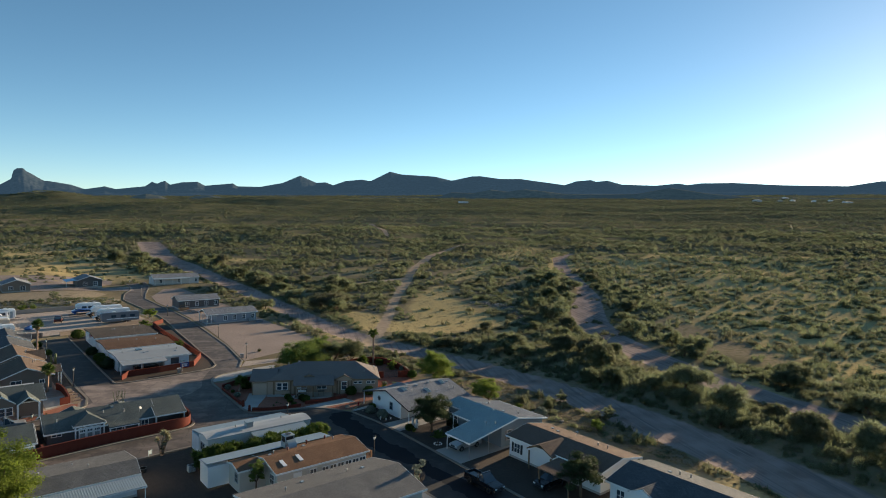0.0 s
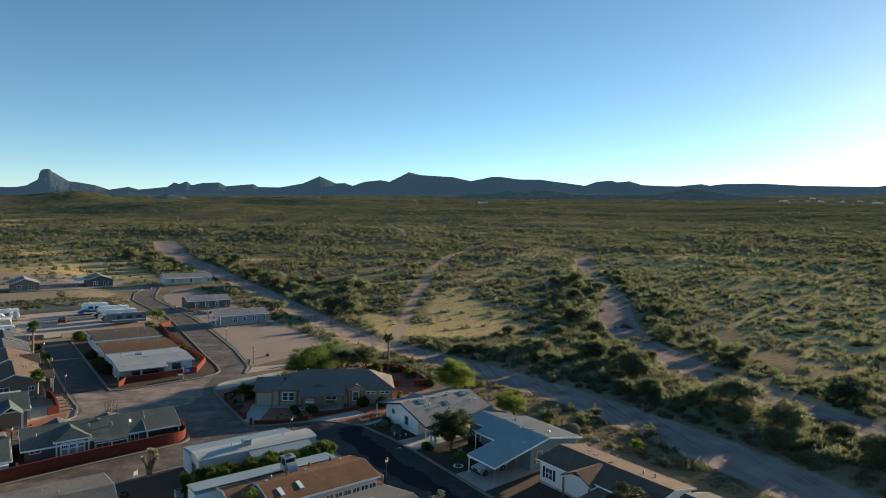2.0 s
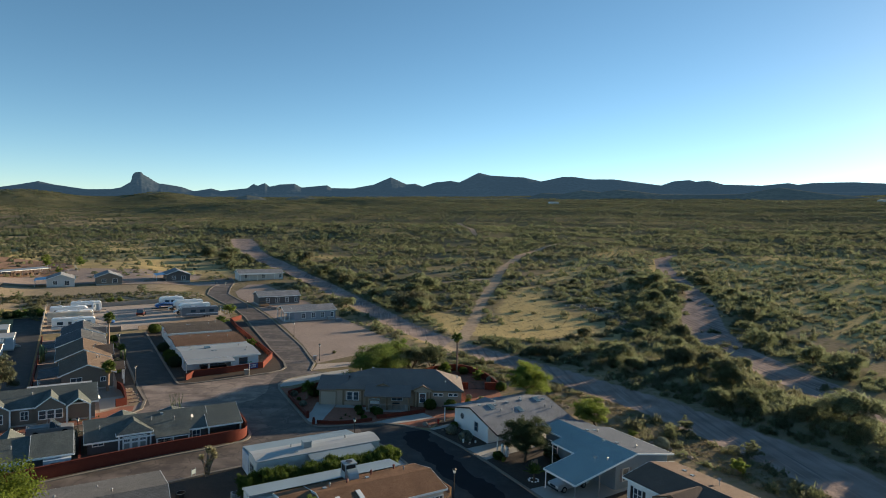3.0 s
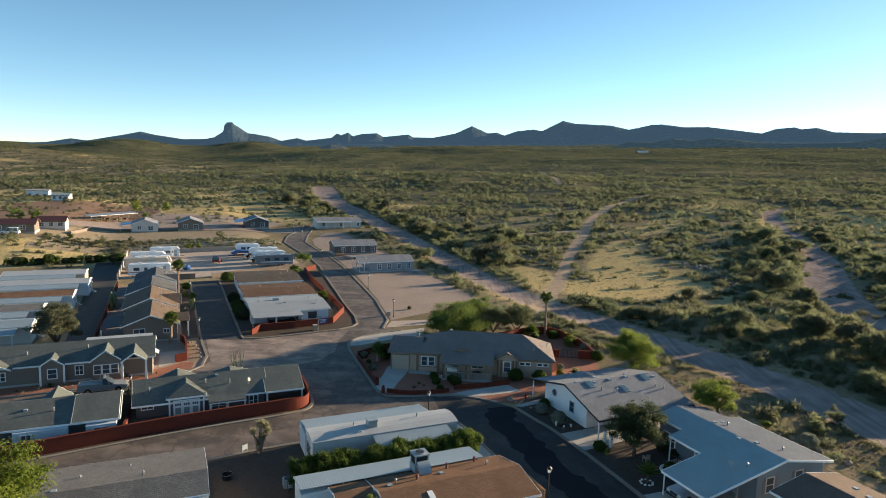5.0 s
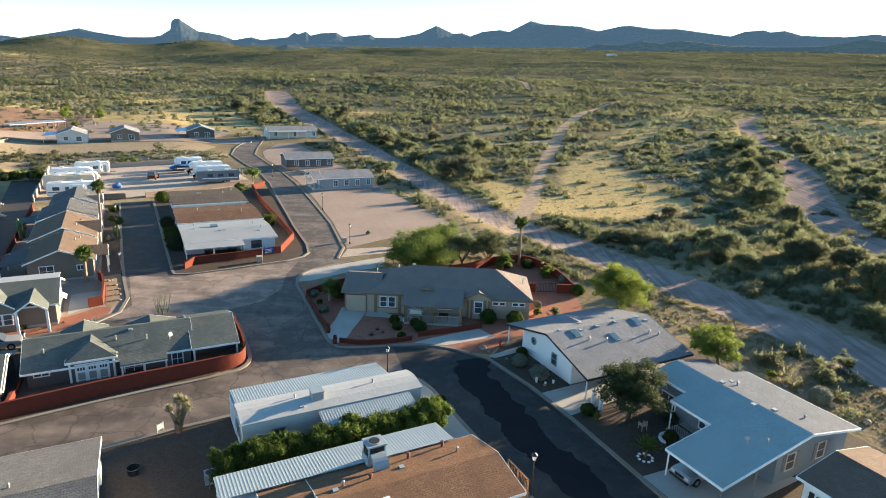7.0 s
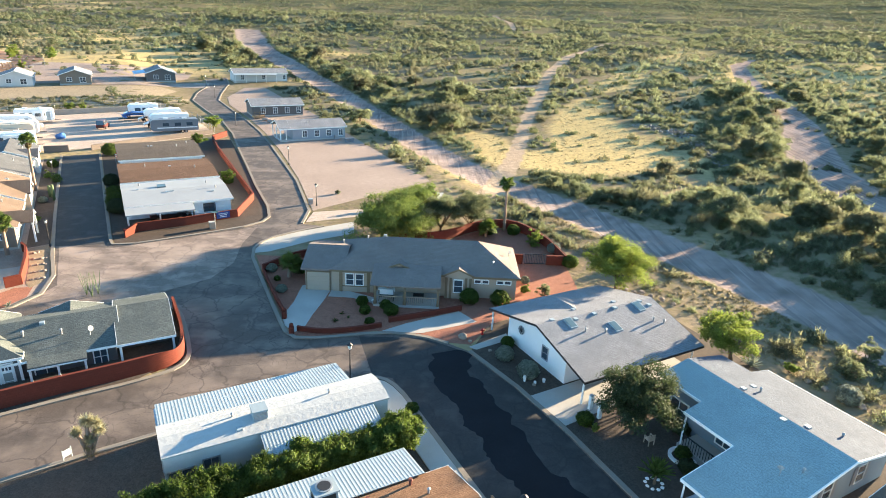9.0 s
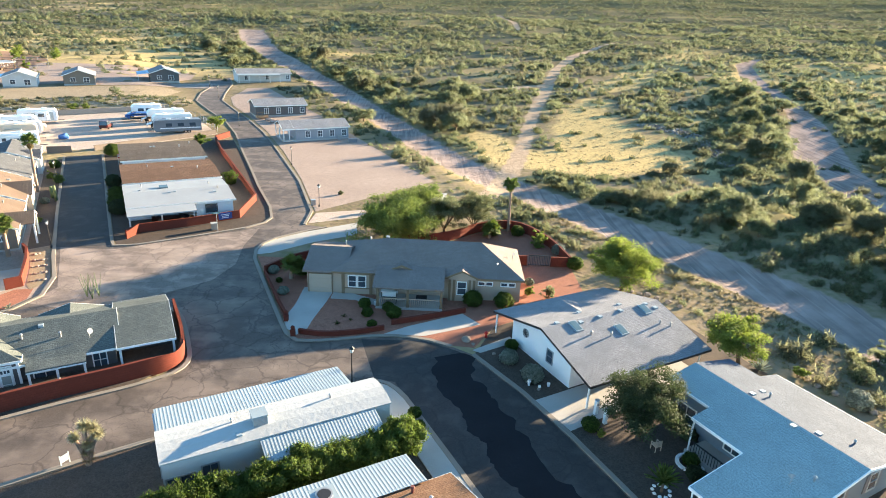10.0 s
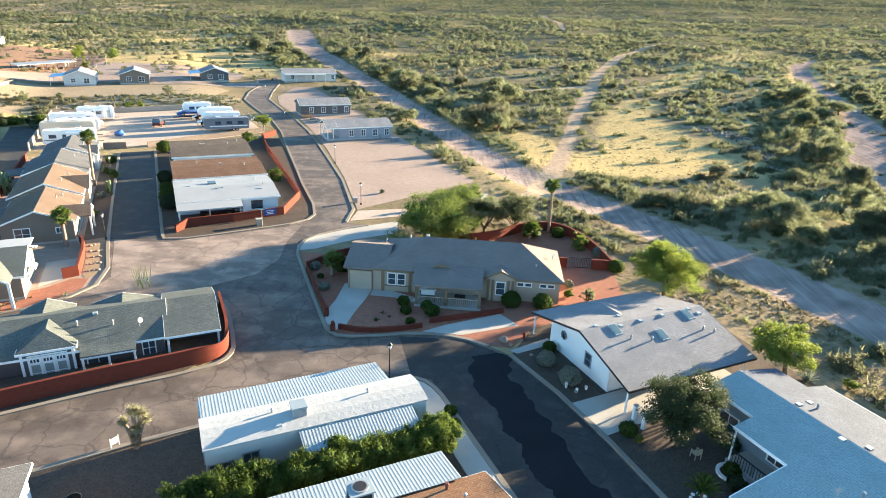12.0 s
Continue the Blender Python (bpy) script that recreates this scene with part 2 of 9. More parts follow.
M = {
    "white": plain("white_paint", (0.78, 0.78, 0.77), 0.5, 0.06),
    "trim": plain("white_trim", (0.82, 0.82, 0.80), 0.45, 0.04),
    "stucco_tan": plain("tan_stucco", (0.40, 0.305, 0.235), 0.85, 0.08, 18, 0.3),
    "trim_brown": plain("brown_trim", (0.19, 0.125, 0.075), 0.6, 0.1),
    "garage": plain("tan_garage_door", (0.42, 0.335, 0.26), 0.55, 0.05),
    "wall_white": siding("white_siding", (0.74, 0.75, 0.76)),
    "wall_dark": siding("dark_grey_siding", (0.105, 0.10, 0.10)),
    "wall_grey": siding("grey_siding", (0.27, 0.30, 0.34)),
    "wall_lt": siding("light_grey_siding", (0.58, 0.58, 0.57)),
    "wall_ice": siding("blue_grey_siding", (0.185, 0.25, 0.30)),
    "wall_tan": siding("tan_siding", (0.55, 0.47, 0.38)),
    "wall_cream": siding("cream_siding", (0.62, 0.57, 0.50)),
    "wall_taupe": siding("taupe_siding", (0.20, 0.165, 0.135)),
    "wall_blue": siding("blue_white_siding", (0.62, 0.67, 0.72)),
    "roof_grey": shingles("grey_shingles", (0.18, 0.172, 0.165), (0.24, 0.228, 0.215)),
    "roof_brown": shingles("brown_shingles", (0.205, 0.115, 0.073), (0.27, 0.157, 0.10)),
    "roof_pale": shingles("pale_grey_shingles", (0.245, 0.252, 0.27), (0.315, 0.318, 0.335)),
    # shaded and sunlit slopes of one roof, their light put into two colours
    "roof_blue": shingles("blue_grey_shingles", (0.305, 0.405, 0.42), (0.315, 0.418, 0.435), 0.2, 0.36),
    "roof_ash": shingles("sunward_shingles", (0.095, 0.118, 0.158), (0.122, 0.147, 0.19)),
    "roof_taupe": shingles("taupe_shingles", (0.215, 0.182, 0.17), (0.255, 0.217, 0.202)),
    "roof_green": shingles("green_grey_shingles", (0.115, 0.13, 0.125), (0.165, 0.18, 0.17)),
    "roof_tan": shingles("tan_shingles", (0.16, 0.117, 0.092), (0.205, 0.152, 0.12)),
    "roof_drab": shingles("drab_shingles", (0.165, 0.115, 0.092), (0.21, 0.15, 0.12)),
    "roof_umber": shingles("umber_shingles", (0.155, 0.093, 0.064), (0.20, 0.123, 0.086)),
    "roof_dun": shingles("dun_shingles", (0.115, 0.095, 0.08), (0.155, 0.127, 0.107)),
    "roof_slate": shingles("slate_shingles", (0.10, 0.105, 0.115), (0.15, 0.155, 0.165)),
    "coat": plain("white_roof_coating", (0.41, 0.415, 0.41), 0.5, 0.09, 3, 0.5),
    "coat_grey": plain("grey_roof_coating", (0.31, 0.32, 0.325), 0.6, 0.08, 3, 0.4),
    "metal_lt": plain("pale_metal_sheet", (0.285, 0.345, 0.375), 0.5, 0.07, 3, 0.05, 0.1),
    "metal_grey": plain("grey_metal", (0.34, 0.35, 0.36), 0.45, 0.1, 4, 0.1, 0.6),
    "metal_red": plain("rust_red_metal", (0.17, 0.05, 0.04), 0.6, 0.2),
    "metal_maroon": plain("maroon_metal", (0.085, 0.028, 0.026), 0.6, 0.2),
    "iron": plain("black_iron", (0.02, 0.02, 0.022), 0.5, 0.2),
    "wood": plain("deck_wood", (0.42, 0.23, 0.12), 0.7, 0.2, 9),
    "red_block": block_wall("red_block", (0.165, 0.04, 0.027)),
    "tan_block": block_wall("tan_block", (0.24, 0.195, 0.165)),
    "grey_block": block_wall("grey_block", (0.40, 0.35, 0.30)),
    "asphalt": asphalt("old_asphalt", (0.084, 0.0655, 0.056), (0.115, 0.0895, 0.076), 0.6, 0.3),
    "asphalt_dusty": asphalt("dusty_asphalt", (0.18, 0.135, 0.112), (0.245, 0.185, 0.152), 0.4, 0.8),
    "asphalt_dark": asphalt("dark_asphalt", (0.025, 0.023, 0.0225), (0.037, 0.034, 0.033), 0.5),
    "seal": plain("fresh_tar_seal", (0.012, 0.013, 0.017), 0.76, 0.25, 5, 0.1, 0, "World"),
    "concrete": plain("concrete", (0.40, 0.385, 0.36), 0.85, 0.12, 9, 0.2, 0, "World"),
    "kerb": plain("kerb_concrete", (0.24, 0.21, 0.178), 0.85, 0.14, 9, 0.2, 0, "World"),
    "gravel_red": gravel("red_gravel", (0.36, 0.16, 0.11), (0.30, 0.12, 0.085)),
    "gravel_brown": gravel("brown_gravel", (0.078, 0.060, 0.050), (0.108, 0.083, 0.068)),
    "gravel_pink": gravel("pinkish_gravel", (0.40, 0.305, 0.255), (0.31, 0.235, 0.2), 15),
    "earth_red": gravel("reddish_bare_earth", (0.29, 0.175, 0.118), (0.215, 0.13, 0.09), 4),
    "gravel_earth": gravel("brown_earth", (0.38, 0.295, 0.20), (0.28, 0.22, 0.15), 4),
    "gravel_pale": gravel("pale_gravel", (0.52, 0.42, 0.355), (0.43, 0.345, 0.29), 15),
    "sand_bed": gravel("tan_sand", (0.34, 0.26, 0.175), (0.27, 0.205, 0.14), 15),
    "rock": plain("rock", (0.28, 0.22, 0.18), 0.9, 0.3, 4, 0.6),
    "riprap": leaf("broken_rock", (0.12, 0.11, 0.105), (0.42, 0.40, 0.37), None, 0.0),
    "glass": glass_pane("window_glass"),
    "glass_blind": glass_pane("curtained_glass", (0.30, 0.33, 0.31)),
    "glass_sky": glass_pane("skylight_glass", (0.10, 0.16, 0.18)),
    "screen": plain("dark_screen", (0.03, 0.03, 0.03), 0.8, 0.1),
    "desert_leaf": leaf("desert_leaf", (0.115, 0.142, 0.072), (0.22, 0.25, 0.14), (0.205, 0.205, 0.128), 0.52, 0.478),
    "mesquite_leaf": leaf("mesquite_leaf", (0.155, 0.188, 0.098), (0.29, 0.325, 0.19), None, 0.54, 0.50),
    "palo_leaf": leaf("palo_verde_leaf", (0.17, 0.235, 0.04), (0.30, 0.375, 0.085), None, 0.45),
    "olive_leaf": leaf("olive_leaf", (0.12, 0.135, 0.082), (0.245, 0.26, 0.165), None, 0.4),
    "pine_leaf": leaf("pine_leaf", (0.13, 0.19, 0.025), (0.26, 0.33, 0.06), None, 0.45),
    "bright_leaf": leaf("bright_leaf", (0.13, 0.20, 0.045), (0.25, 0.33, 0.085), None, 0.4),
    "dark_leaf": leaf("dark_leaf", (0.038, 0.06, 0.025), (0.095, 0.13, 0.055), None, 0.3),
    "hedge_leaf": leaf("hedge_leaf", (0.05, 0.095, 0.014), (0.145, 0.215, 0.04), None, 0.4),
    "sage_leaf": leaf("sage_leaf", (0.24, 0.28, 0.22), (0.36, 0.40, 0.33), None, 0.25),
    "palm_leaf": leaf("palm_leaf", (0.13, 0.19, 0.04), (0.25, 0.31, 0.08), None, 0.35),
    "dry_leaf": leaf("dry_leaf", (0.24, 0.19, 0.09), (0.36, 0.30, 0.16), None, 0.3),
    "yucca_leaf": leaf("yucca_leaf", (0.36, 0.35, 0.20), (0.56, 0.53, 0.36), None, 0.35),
    "bark": plain("bark", (0.14, 0.10, 0.07), 0.9, 0.3, 8, 0.6),
    "palm_bark": plain("palm_bark", (0.30, 0.205, 0.155), 0.9, 0.25, 7, 0.5),
    "cactus": plain("cactus_skin", (0.10, 0.14, 0.06), 0.7, 0.25, 10, 0.3),
    "rubber": plain("rubber", (0.02, 0.02, 0.02), 0.8, 0.1),
    "chrome": plain("chrome", (0.6, 0.6, 0.6), 0.2, 0.05, 3, 0, 1.0),
    "car_silver": plain("silver_car_paint", (0.42, 0.43, 0.44), 0.28, 0.04, 3, 0, 0.5),
    "car_black": plain("black_car_paint", (0.012, 0.013, 0.016), 0.2, 0.05, 3, 0),
    "car_red": plain("dark_red_car_paint", (0.10, 0.025, 0.02), 0.35, 0.1, 3, 0),
    "rv_white": plain("white_fibreglass", (0.80, 0.80, 0.79), 0.35, 0.05, 3, 0),
    "rv_grey": plain("grey_fibreglass", (0.16, 0.17, 0.19), 0.4, 0.08, 3, 0),
    "rv_blue": plain("blue_tarpaulin", (0.03, 0.12, 0.33), 0.6, 0.15, 3, 0.2),
    "sign_blue": plain("blue_sign_paint", (0.02, 0.06, 0.22), 0.5, 0.05),
    "sign_green": plain("green_sign_paint", (0.01, 0.16, 0.08), 0.5, 0.05),
    "teal": plain("teal_metal", (0.18, 0.42, 0.62), 0.45, 0.08, 3, 0.05, 0.2),
    "lamp_glass": plain("frosted_lamp_glass", (0.75, 0.74, 0.70), 0.4, 0.03),
    "fire_red": plain("red_hydrant_paint", (0.45, 0.02, 0.015), 0.45, 0.1),
    "stripe_red": plain("red_cloth", (0.45, 0.03, 0.04), 0.8, 0.1),
}

# ---- mesh helpers ----
GRID = radians(26.0)
GC, GS = math.cos(GRID), math.sin(GRID)


def G(u, v):
    """Street-grid place to world x, y."""
    return (GC * u - GS * v, GS * u + GC * v)


def finish(name, bm, material, parent=None, label="", smooth=False):
    me = bpy.data.meshes.new(name)
    bmesh.ops.remove_doubles(bm, verts=bm.verts, dist=0.0004)
    bm.normal_update()
    bm.to_mesh(me)
    bm.free()
    mats = material if isinstance(material, (list, tuple)) else [material]
    for m in mats:
        me.materials.append(M[m] if isinstance(m, str) else m)
    if smooth:
        for p in me.polygons:
            p.use_smooth = True
    ob = new(name, me)
    if parent is not None:
        ob.parent = parent
    if label:
        ob["label"] = label
    return ob


def part(name, bm, material, parent, label="", smooth=False):
    return finish(name, bm, material, parent, label, smooth)


def thing(name, m, label, category, group=""):
    """A top-level Empty at a thing's base."""
    ob = new(name)
    ob.matrix_world = m
    ob.empty_display_size = 0.3
    return tagged(ob, label, category, group)


def box(bm, x0, y0, z0, x1, y1, z1):
    vs = [bm.verts.new(p) for p in ((x0, y0, z0), (x1, y0, z0), (x1, y1, z0), (x0, y1, z0), (x0, y0, z1), (x1, y0, z1), (x1, y1, z1), (x0, y1, z1))]
    for q in ((3, 2, 1, 0), (4, 5, 6, 7), (0, 1, 5, 4), (1, 2, 6, 5), (2, 3, 7, 6), (3, 0, 4, 7)):
        bm.faces.new([vs[i] for i in q])
    return bm


def abox(*a):
    return box(bmesh.new(), *a)


def slab(bm, pts, th):
    """A sheet with thickness th straight down from the given outline (counter-clockwise from above)."""
    top = [bm.verts.new(p) for p in pts]
    low = [bm.verts.new((p[0], p[1], p[2] - th)) for p in pts]
    bm.faces.new(top)
    bm.faces.new(low[::-1])
    n = len(pts)
    for i in range(n):
        j = (i + 1) % n
        bm.faces.new((top[i], low[i], low[j], top[j]))
    return bm


def tube(bm, pts, radii, seg=8, cap=True):
    """A tapered tube through points."""
    rings = []
    for i, p in enumerate(pts):
        p = Vector(p)
        d = (Vector(pts[min(i + 1, len(pts) - 1)]) - Vector(pts[max(i - 1, 0)])).normalized()
        a = d.orthogonal().normalized()
        c = d.cross(a)
        rings.append([bm.verts.new(p + (a * math.cos(k * math.tau / seg) + c * math.sin(k * math.tau / seg)) * radii[i]) for k in range(seg)])
    for r0, r1 in zip(rings, rings[1:]):
        for k in range(seg):
            bm.faces.new((r0[k], r0[(k + 1) % seg], r1[(k + 1) % seg], r1[k]))
    if cap:
        bm.faces.new(rings[0][::-1])
        bm.faces.new(rings[-1])
    return bm


def mesh_arrays(name, co, faces_n, material, tone=None, parent=None):
    """A mesh from an array of corners, faces_n corners a face, none shared."""
    n = len(co)
    me = bpy.data.meshes.new(name)
    me.vertices.add(n)
    me.vertices.foreach_set("co", np.ascontiguousarray(co, np.float32).ravel())
    me.loops.add(n)
    me.loops.foreach_set("vertex_index", np.arange(n, dtype=np.int32))
    me.polygons.add(n // faces_n)
    me.polygons.foreach_set("loop_start", np.arange(0, n, faces_n, dtype=np.int32))
    if tone is not None:
        at = me.attributes.new("tone", "FLOAT", "POINT")
        at.data.foreach_set("value", np.ascontiguousarray(tone, np.float32))
    me.materials.append(M[material])
    me.update(calc_edges=True)
    ob = new(name, me)
    if parent is not None:
        ob.parent = parent
    return ob


rng = np.random.default_rng(7)


def leaf_cloud(cx, cy, cz, rad, hgt, k, size, lobes=4, fill=0.45, quads=False):
    """Corners of k small leaf clumps on each of many lumpy crowns (arrays of centres, radii, heights)."""
    n = len(cx)
    lob = rng.normal(size=(n, lobes, 3))
    lob /= np.linalg.norm(lob, axis=2, keepdims=True)
    lob *= np.array([0.55, 0.55, 0.35]) * rng.uniform(0.4, 1.0, (n, lobes, 1))
    which = rng.integers(0, lobes, (n, k))
    c = np.take_along_axis(lob, which[..., None], 1)
    d = rng.normal(size=(n, k, 3))
    d /= np.linalg.norm(d, axis=2, keepdims=True)
    p = c + d * (0.58 * rng.uniform(fill, 1.0, (n, k, 1)))
    p[..., 2] = np.abs(p[..., 2] + 0.12)
    up = d + np.array([0, 0, 0.5]) + rng.normal(scale=0.45, size=d.shape)
    up /= np.linalg.norm(up, axis=2, keepdims=True)
    a = np.cross(up, rng.normal(size=up.shape))
    a /= np.linalg.norm(a, axis=2, keepdims=True) + 1e-9
    b = np.cross(up, a)
    sz = size * rng.uniform(0.55, 1.3, (n, k, 1))
    scale = np.stack([rad, rad, hgt], -1)[:, None, :]
    base = np.stack([cx, cy, cz], -1)[:, None, :] + p * scale
    if quads:
        corner = [base - a * sz - b * sz * 0.5, base + a * sz - b * sz * 0.5, base + a * sz * 0.7 + b * sz * 0.5, base - a * sz * 0.7 + b * sz * 0.5]
    else:
        corner = [base - a * sz * 0.9 - b * sz * 0.5, base + a * sz * 0.9 - b * sz * 0.45, base + b * sz * 0.9]
    co = np.stack(corner, 2)
    tone = np.clip(rng.uniform(0, 1, (n, 1)) * 0.75 + rng.uniform(0, 0.28, (n, k)), 0, 1)
    m = co.shape[2]
    return co.reshape(-1, 3), np.repeat(tone.reshape(-1), m), m


def bush_arrays(cx, cy, cz, rad, hgt, seg, rings, k, size, seed, lobes=1, low=-0.12):
    """Bushes as lumpy leaf mounds of several lobes, each a soft core under k outward sprays of leaves.
    Gives corners, triangles and tones."""
    r = np.random.default_rng(seed)
    shade = r.uniform(0, 0.7, len(cx))
    if lobes > 1:
        n0 = len(cx)
        a, d = r.uniform(0, math.tau, (n0, lobes)), r.uniform(0.35, 0.72, (n0, lobes))
        d[:, 0] *= 0.2
        cx, cy = (cx[:, None] + np.cos(a) * d * rad[:, None]).ravel(), (cy[:, None] + np.sin(a) * d * rad[:, None]).ravel()
        cz, shade = np.repeat(cz, lobes), np.repeat(shade, lobes)
        hs = r.uniform(0.5, 0.92, (n0, lobes))
        hs[:, 0] = 1.0
        hgt, rad = (hgt[:, None] * hs).ravel(), (rad[:, None] * r.uniform(0.42, 0.66, (n0, lobes))).ravel()
    n = len(cx)
    scale, centre = np.stack([rad, rad, hgt], -1)[:, None, :], np.stack([cx, cy, cz], -1)[:, None, :]
    lat = np.linspace(low, 0.42 * math.pi if rings > 2 else 0.3 * math.pi, rings) if rings > 1 else np.array([low])
    th = np.arange(seg) * math.tau / seg
    la, lo = np.meshgrid(lat, th, indexing="ij")
    d = np.stack([np.cos(la) * np.cos(lo), np.cos(la) * np.sin(lo), np.sin(la)], -1).reshape(1, -1, 3)
    d = np.concatenate([d, [[[0, 0, 1.0]]]], 1)
    spin = r.uniform(0, math.tau, (n, 1))
    dx, dy = d[..., 0] * np.cos(spin) - d[..., 1] * np.sin(spin), d[..., 0] * np.sin(spin) + d[..., 1] * np.cos(spin)
    d = np.stack([dx, dy, np.repeat(d[..., 2], n, 0)], -1)
    core = centre + d * scale * (0.66 * (1 + 0.3 * np.clip(r.normal(size=d.shape[:2] + (1,)), -1.6, 1.6)))
    m = seg * rings + 1
    tri = []
    for i in range(rings - 1):
        for j in range(seg):
            q = [i * seg + j, i * seg + (j + 1) % seg, (i + 1) * seg + (j + 1) % seg, (i + 1) * seg + j]
            tri += [(q[0], q[1], q[2]), (q[0], q[2], q[3])]
    tri += [((rings - 1) * seg + j, (rings - 1) * seg + (j + 1) % seg, m - 1) for j in range(seg)]
    faces = (np.array(tri)[None] + (np.arange(n) * m)[:, None, None]).reshape(-1, 3)
    tone = np.repeat(shade, m) + r.uniform(0, 0.25, n * m)
    co = core.reshape(-1, 3)
    if k:
        d = r.normal(size=(n, k, 3))
        d /= np.linalg.norm(d, axis=2, keepdims=True)
        d[..., 2] = np.where(d[..., 2] < low, -d[..., 2], d[..., 2])
        p = centre + d * scale * r.uniform(0.72, 1.02, (n, k, 1))
        out = d + np.array([0, 0, 0.35]) + r.normal(scale=0.4, size=d.shape)
        out /= np.linalg.norm(out, axis=2, keepdims=True)
        a = np.cross(out, r.normal(size=d.shape))
        a /= np.linalg.norm(a, axis=2, keepdims=True) + 1e-9
        b = np.cross(out, a)
        sz = size * r.uniform(0.6, 1.35, (n, k, 1))
        spike = r.uniform(size=(n, k, 1)) < 0.5
        tip = np.where(spike, p + out * sz * 2.1, p + b * sz)
        wide = np.where(spike, 0.34, 0.8)
        leafs = np.stack([p - a * sz * wide, p + a * sz * wide, tip], 2).reshape(-1, 3)
        faces = np.concatenate([faces, np.arange(len(leafs)).reshape(-1, 3) + len(co)])
        co = np.concatenate([co, leafs])
        tone = np.concatenate([tone, np.repeat((shade[:, None] + r.uniform(0.0, 0.32, (n, k))).ravel(), 3)])
    return co, faces, np.clip(tone, 0, 1)


def soft_mesh(name, co, faces, tone, material, parent=None):
    """A smooth mesh of triangles with shared corners and a tone on each corner."""
    me = bpy.data.meshes.new(name)
    me.vertices.add(len(co))
    me.vertices.foreach_set("co", np.ascontiguousarray(co, np.float32).ravel())
    me.loops.add(faces.size)
    me.loops.foreach_set("vertex_index", np.ascontiguousarray(faces, np.int32).ravel())
    me.polygons.add(len(faces))
    me.polygons.foreach_set("loop_start", np.arange(0, faces.size, 3, dtype=np.int32))
    me.attributes.new("tone", "FLOAT", "POINT").data.foreach_set("value", np.ascontiguousarray(tone, np.float32))
    me.polygons.foreach_set("use_smooth", np.ones(len(faces), bool))
    me.materials.append(M[material])
    me.update(calc_edges=True)
    ob = new(name, me)
    if parent is not None:
        ob.parent = parent
    return ob


# ---- land ----


def smooth(e0, e1, x):
    t = np.clip((x - e0) / (e1 - e0), 0, 1)
    return t * t * (3 - 2 * t)


def line_dist(x, y, pts):
    """Distance to a polyline and the half width met there; pts: rows x, y, half width."""
    best = np.full(np.shape(x), 1e9)
    for (x0, y0, w0), (x1, y1, w1) in zip(pts, pts[1:]):
        dx, dy = x1 - x0, y1 - y0
        t = np.clip(((x - x0) * dx + (y - y0) * dy) / (dx * dx + dy * dy), 0, 1)
        d = np.hypot(x - x0 - t * dx, y - y0 - t * dy) - (w0 + t * (w1 - w0))
        best = np.minimum(best, d)
    return best


WASH = [(78, -40, 6), (68, 8, 6), (62, 33, 5.4), (58.5, 48, 5.2), (54.5, 63, 5), (47, 83.5, 4.4), (37, 102, 4.3), (27, 118, 4), (15, 137, 3.8), (8, 153, 3.8), (-1, 177, 3.8), (-12, 203, 3.8), (-22, 228, 4), (-42, 273, 4.5), (-62, 315, 6), (-82, 372, 7.5), (-100, 430, 7)]
TRAIL = [(16, 124, 2.2), (23, 147, 1.7), (29.7, 174, 1.5), (35.1, 198, 1.6), (41, 219, 1.8), (50.5, 252, 1.9), (61, 289, 2.2), (75.5, 330, 2.3), (105.8, 391, 1.6), (125, 415, 0.8)]
TRAIL2 = [(50, 250, 1.5), (39, 244, 1.6), (23, 236, 0.8)]
CREEK = [(100, 10, 4.6), (92, 44, 4.6), (88, 57, 4.8), (85, 72, 4.6), (83.5, 86, 4.8), (83, 100, 5.2), (84, 117, 5.2), (86, 133, 5.2), (91, 152, 5.6), (100, 172, 5.4), (110, 190, 4.2), (118, 210, 3), (127, 238, 2.2), (136, 272, 4), (152, 312, 3.2), (176, 345, 1.5)]
MEADOW = [(16, 170, 5), (24, 150, 5), (38, 150, 9), (48, 158, 12), (48, 180, 9), (52, 205, 4), (60, 222, 3)]
MEADOW2 = [(67, 244, 4), (85, 262, 6), (100, 305, 5), (133, 333, 6), (156, 376, 5)]
HILL = [(*G(-45, 190), 12), (*G(-20, 192), 10), (*G(5, 202), 4), (*G(30, 206), 3)]
MEADOW3 = [(140, 40, 20), (142, 80, 24), (150, 115, 28), (160, 160, 28), (165, 210, 22), (178, 260, 14), (230, 310, 10), (262, 280, 9)]
BANK = [(82, 0, 3), (75, 36, 3.5), (71, 58, 4.5), (66, 80, 6), (62, 98, 7), (55, 111, 7), (42, 121, 3)]
MEADOW5 = [(230, 330, 4), (256, 300, 5), (300, 270, 4)]
# mesquite thickets along wash and creek: lines of x, y and half width
THICKETS = [
    [(80, 8, 5), (73, 42, 6), (70, 60, 7), (66, 80, 8), (62, 98, 9), (54, 112, 9), (40, 122, 5), (27, 131, 3)],
    [(68, 120, 7), (72, 140, 8), (79, 160, 9), (88, 180, 10), (98, 205, 9), (107, 228, 7), (120, 262, 6)],
    [(14, 158, 3), (7, 180, 6), (-2, 202, 8), (-12, 232, 9), (-28, 262, 10), (-45, 300, 9), (-60, 345, 10)],
    [(16, 196, 5), (12, 214, 7), (6, 250, 10)],
    [(-54, 258, 6), (-72, 300, 9), (-95, 345, 10)],
    [(110, 20, 6), (103, 50, 6), (99, 75, 7), (97, 105, 6), (97, 130, 5), (106, 150, 6), (118, 175, 6), (130, 212, 7), (142, 255, 7)],
]
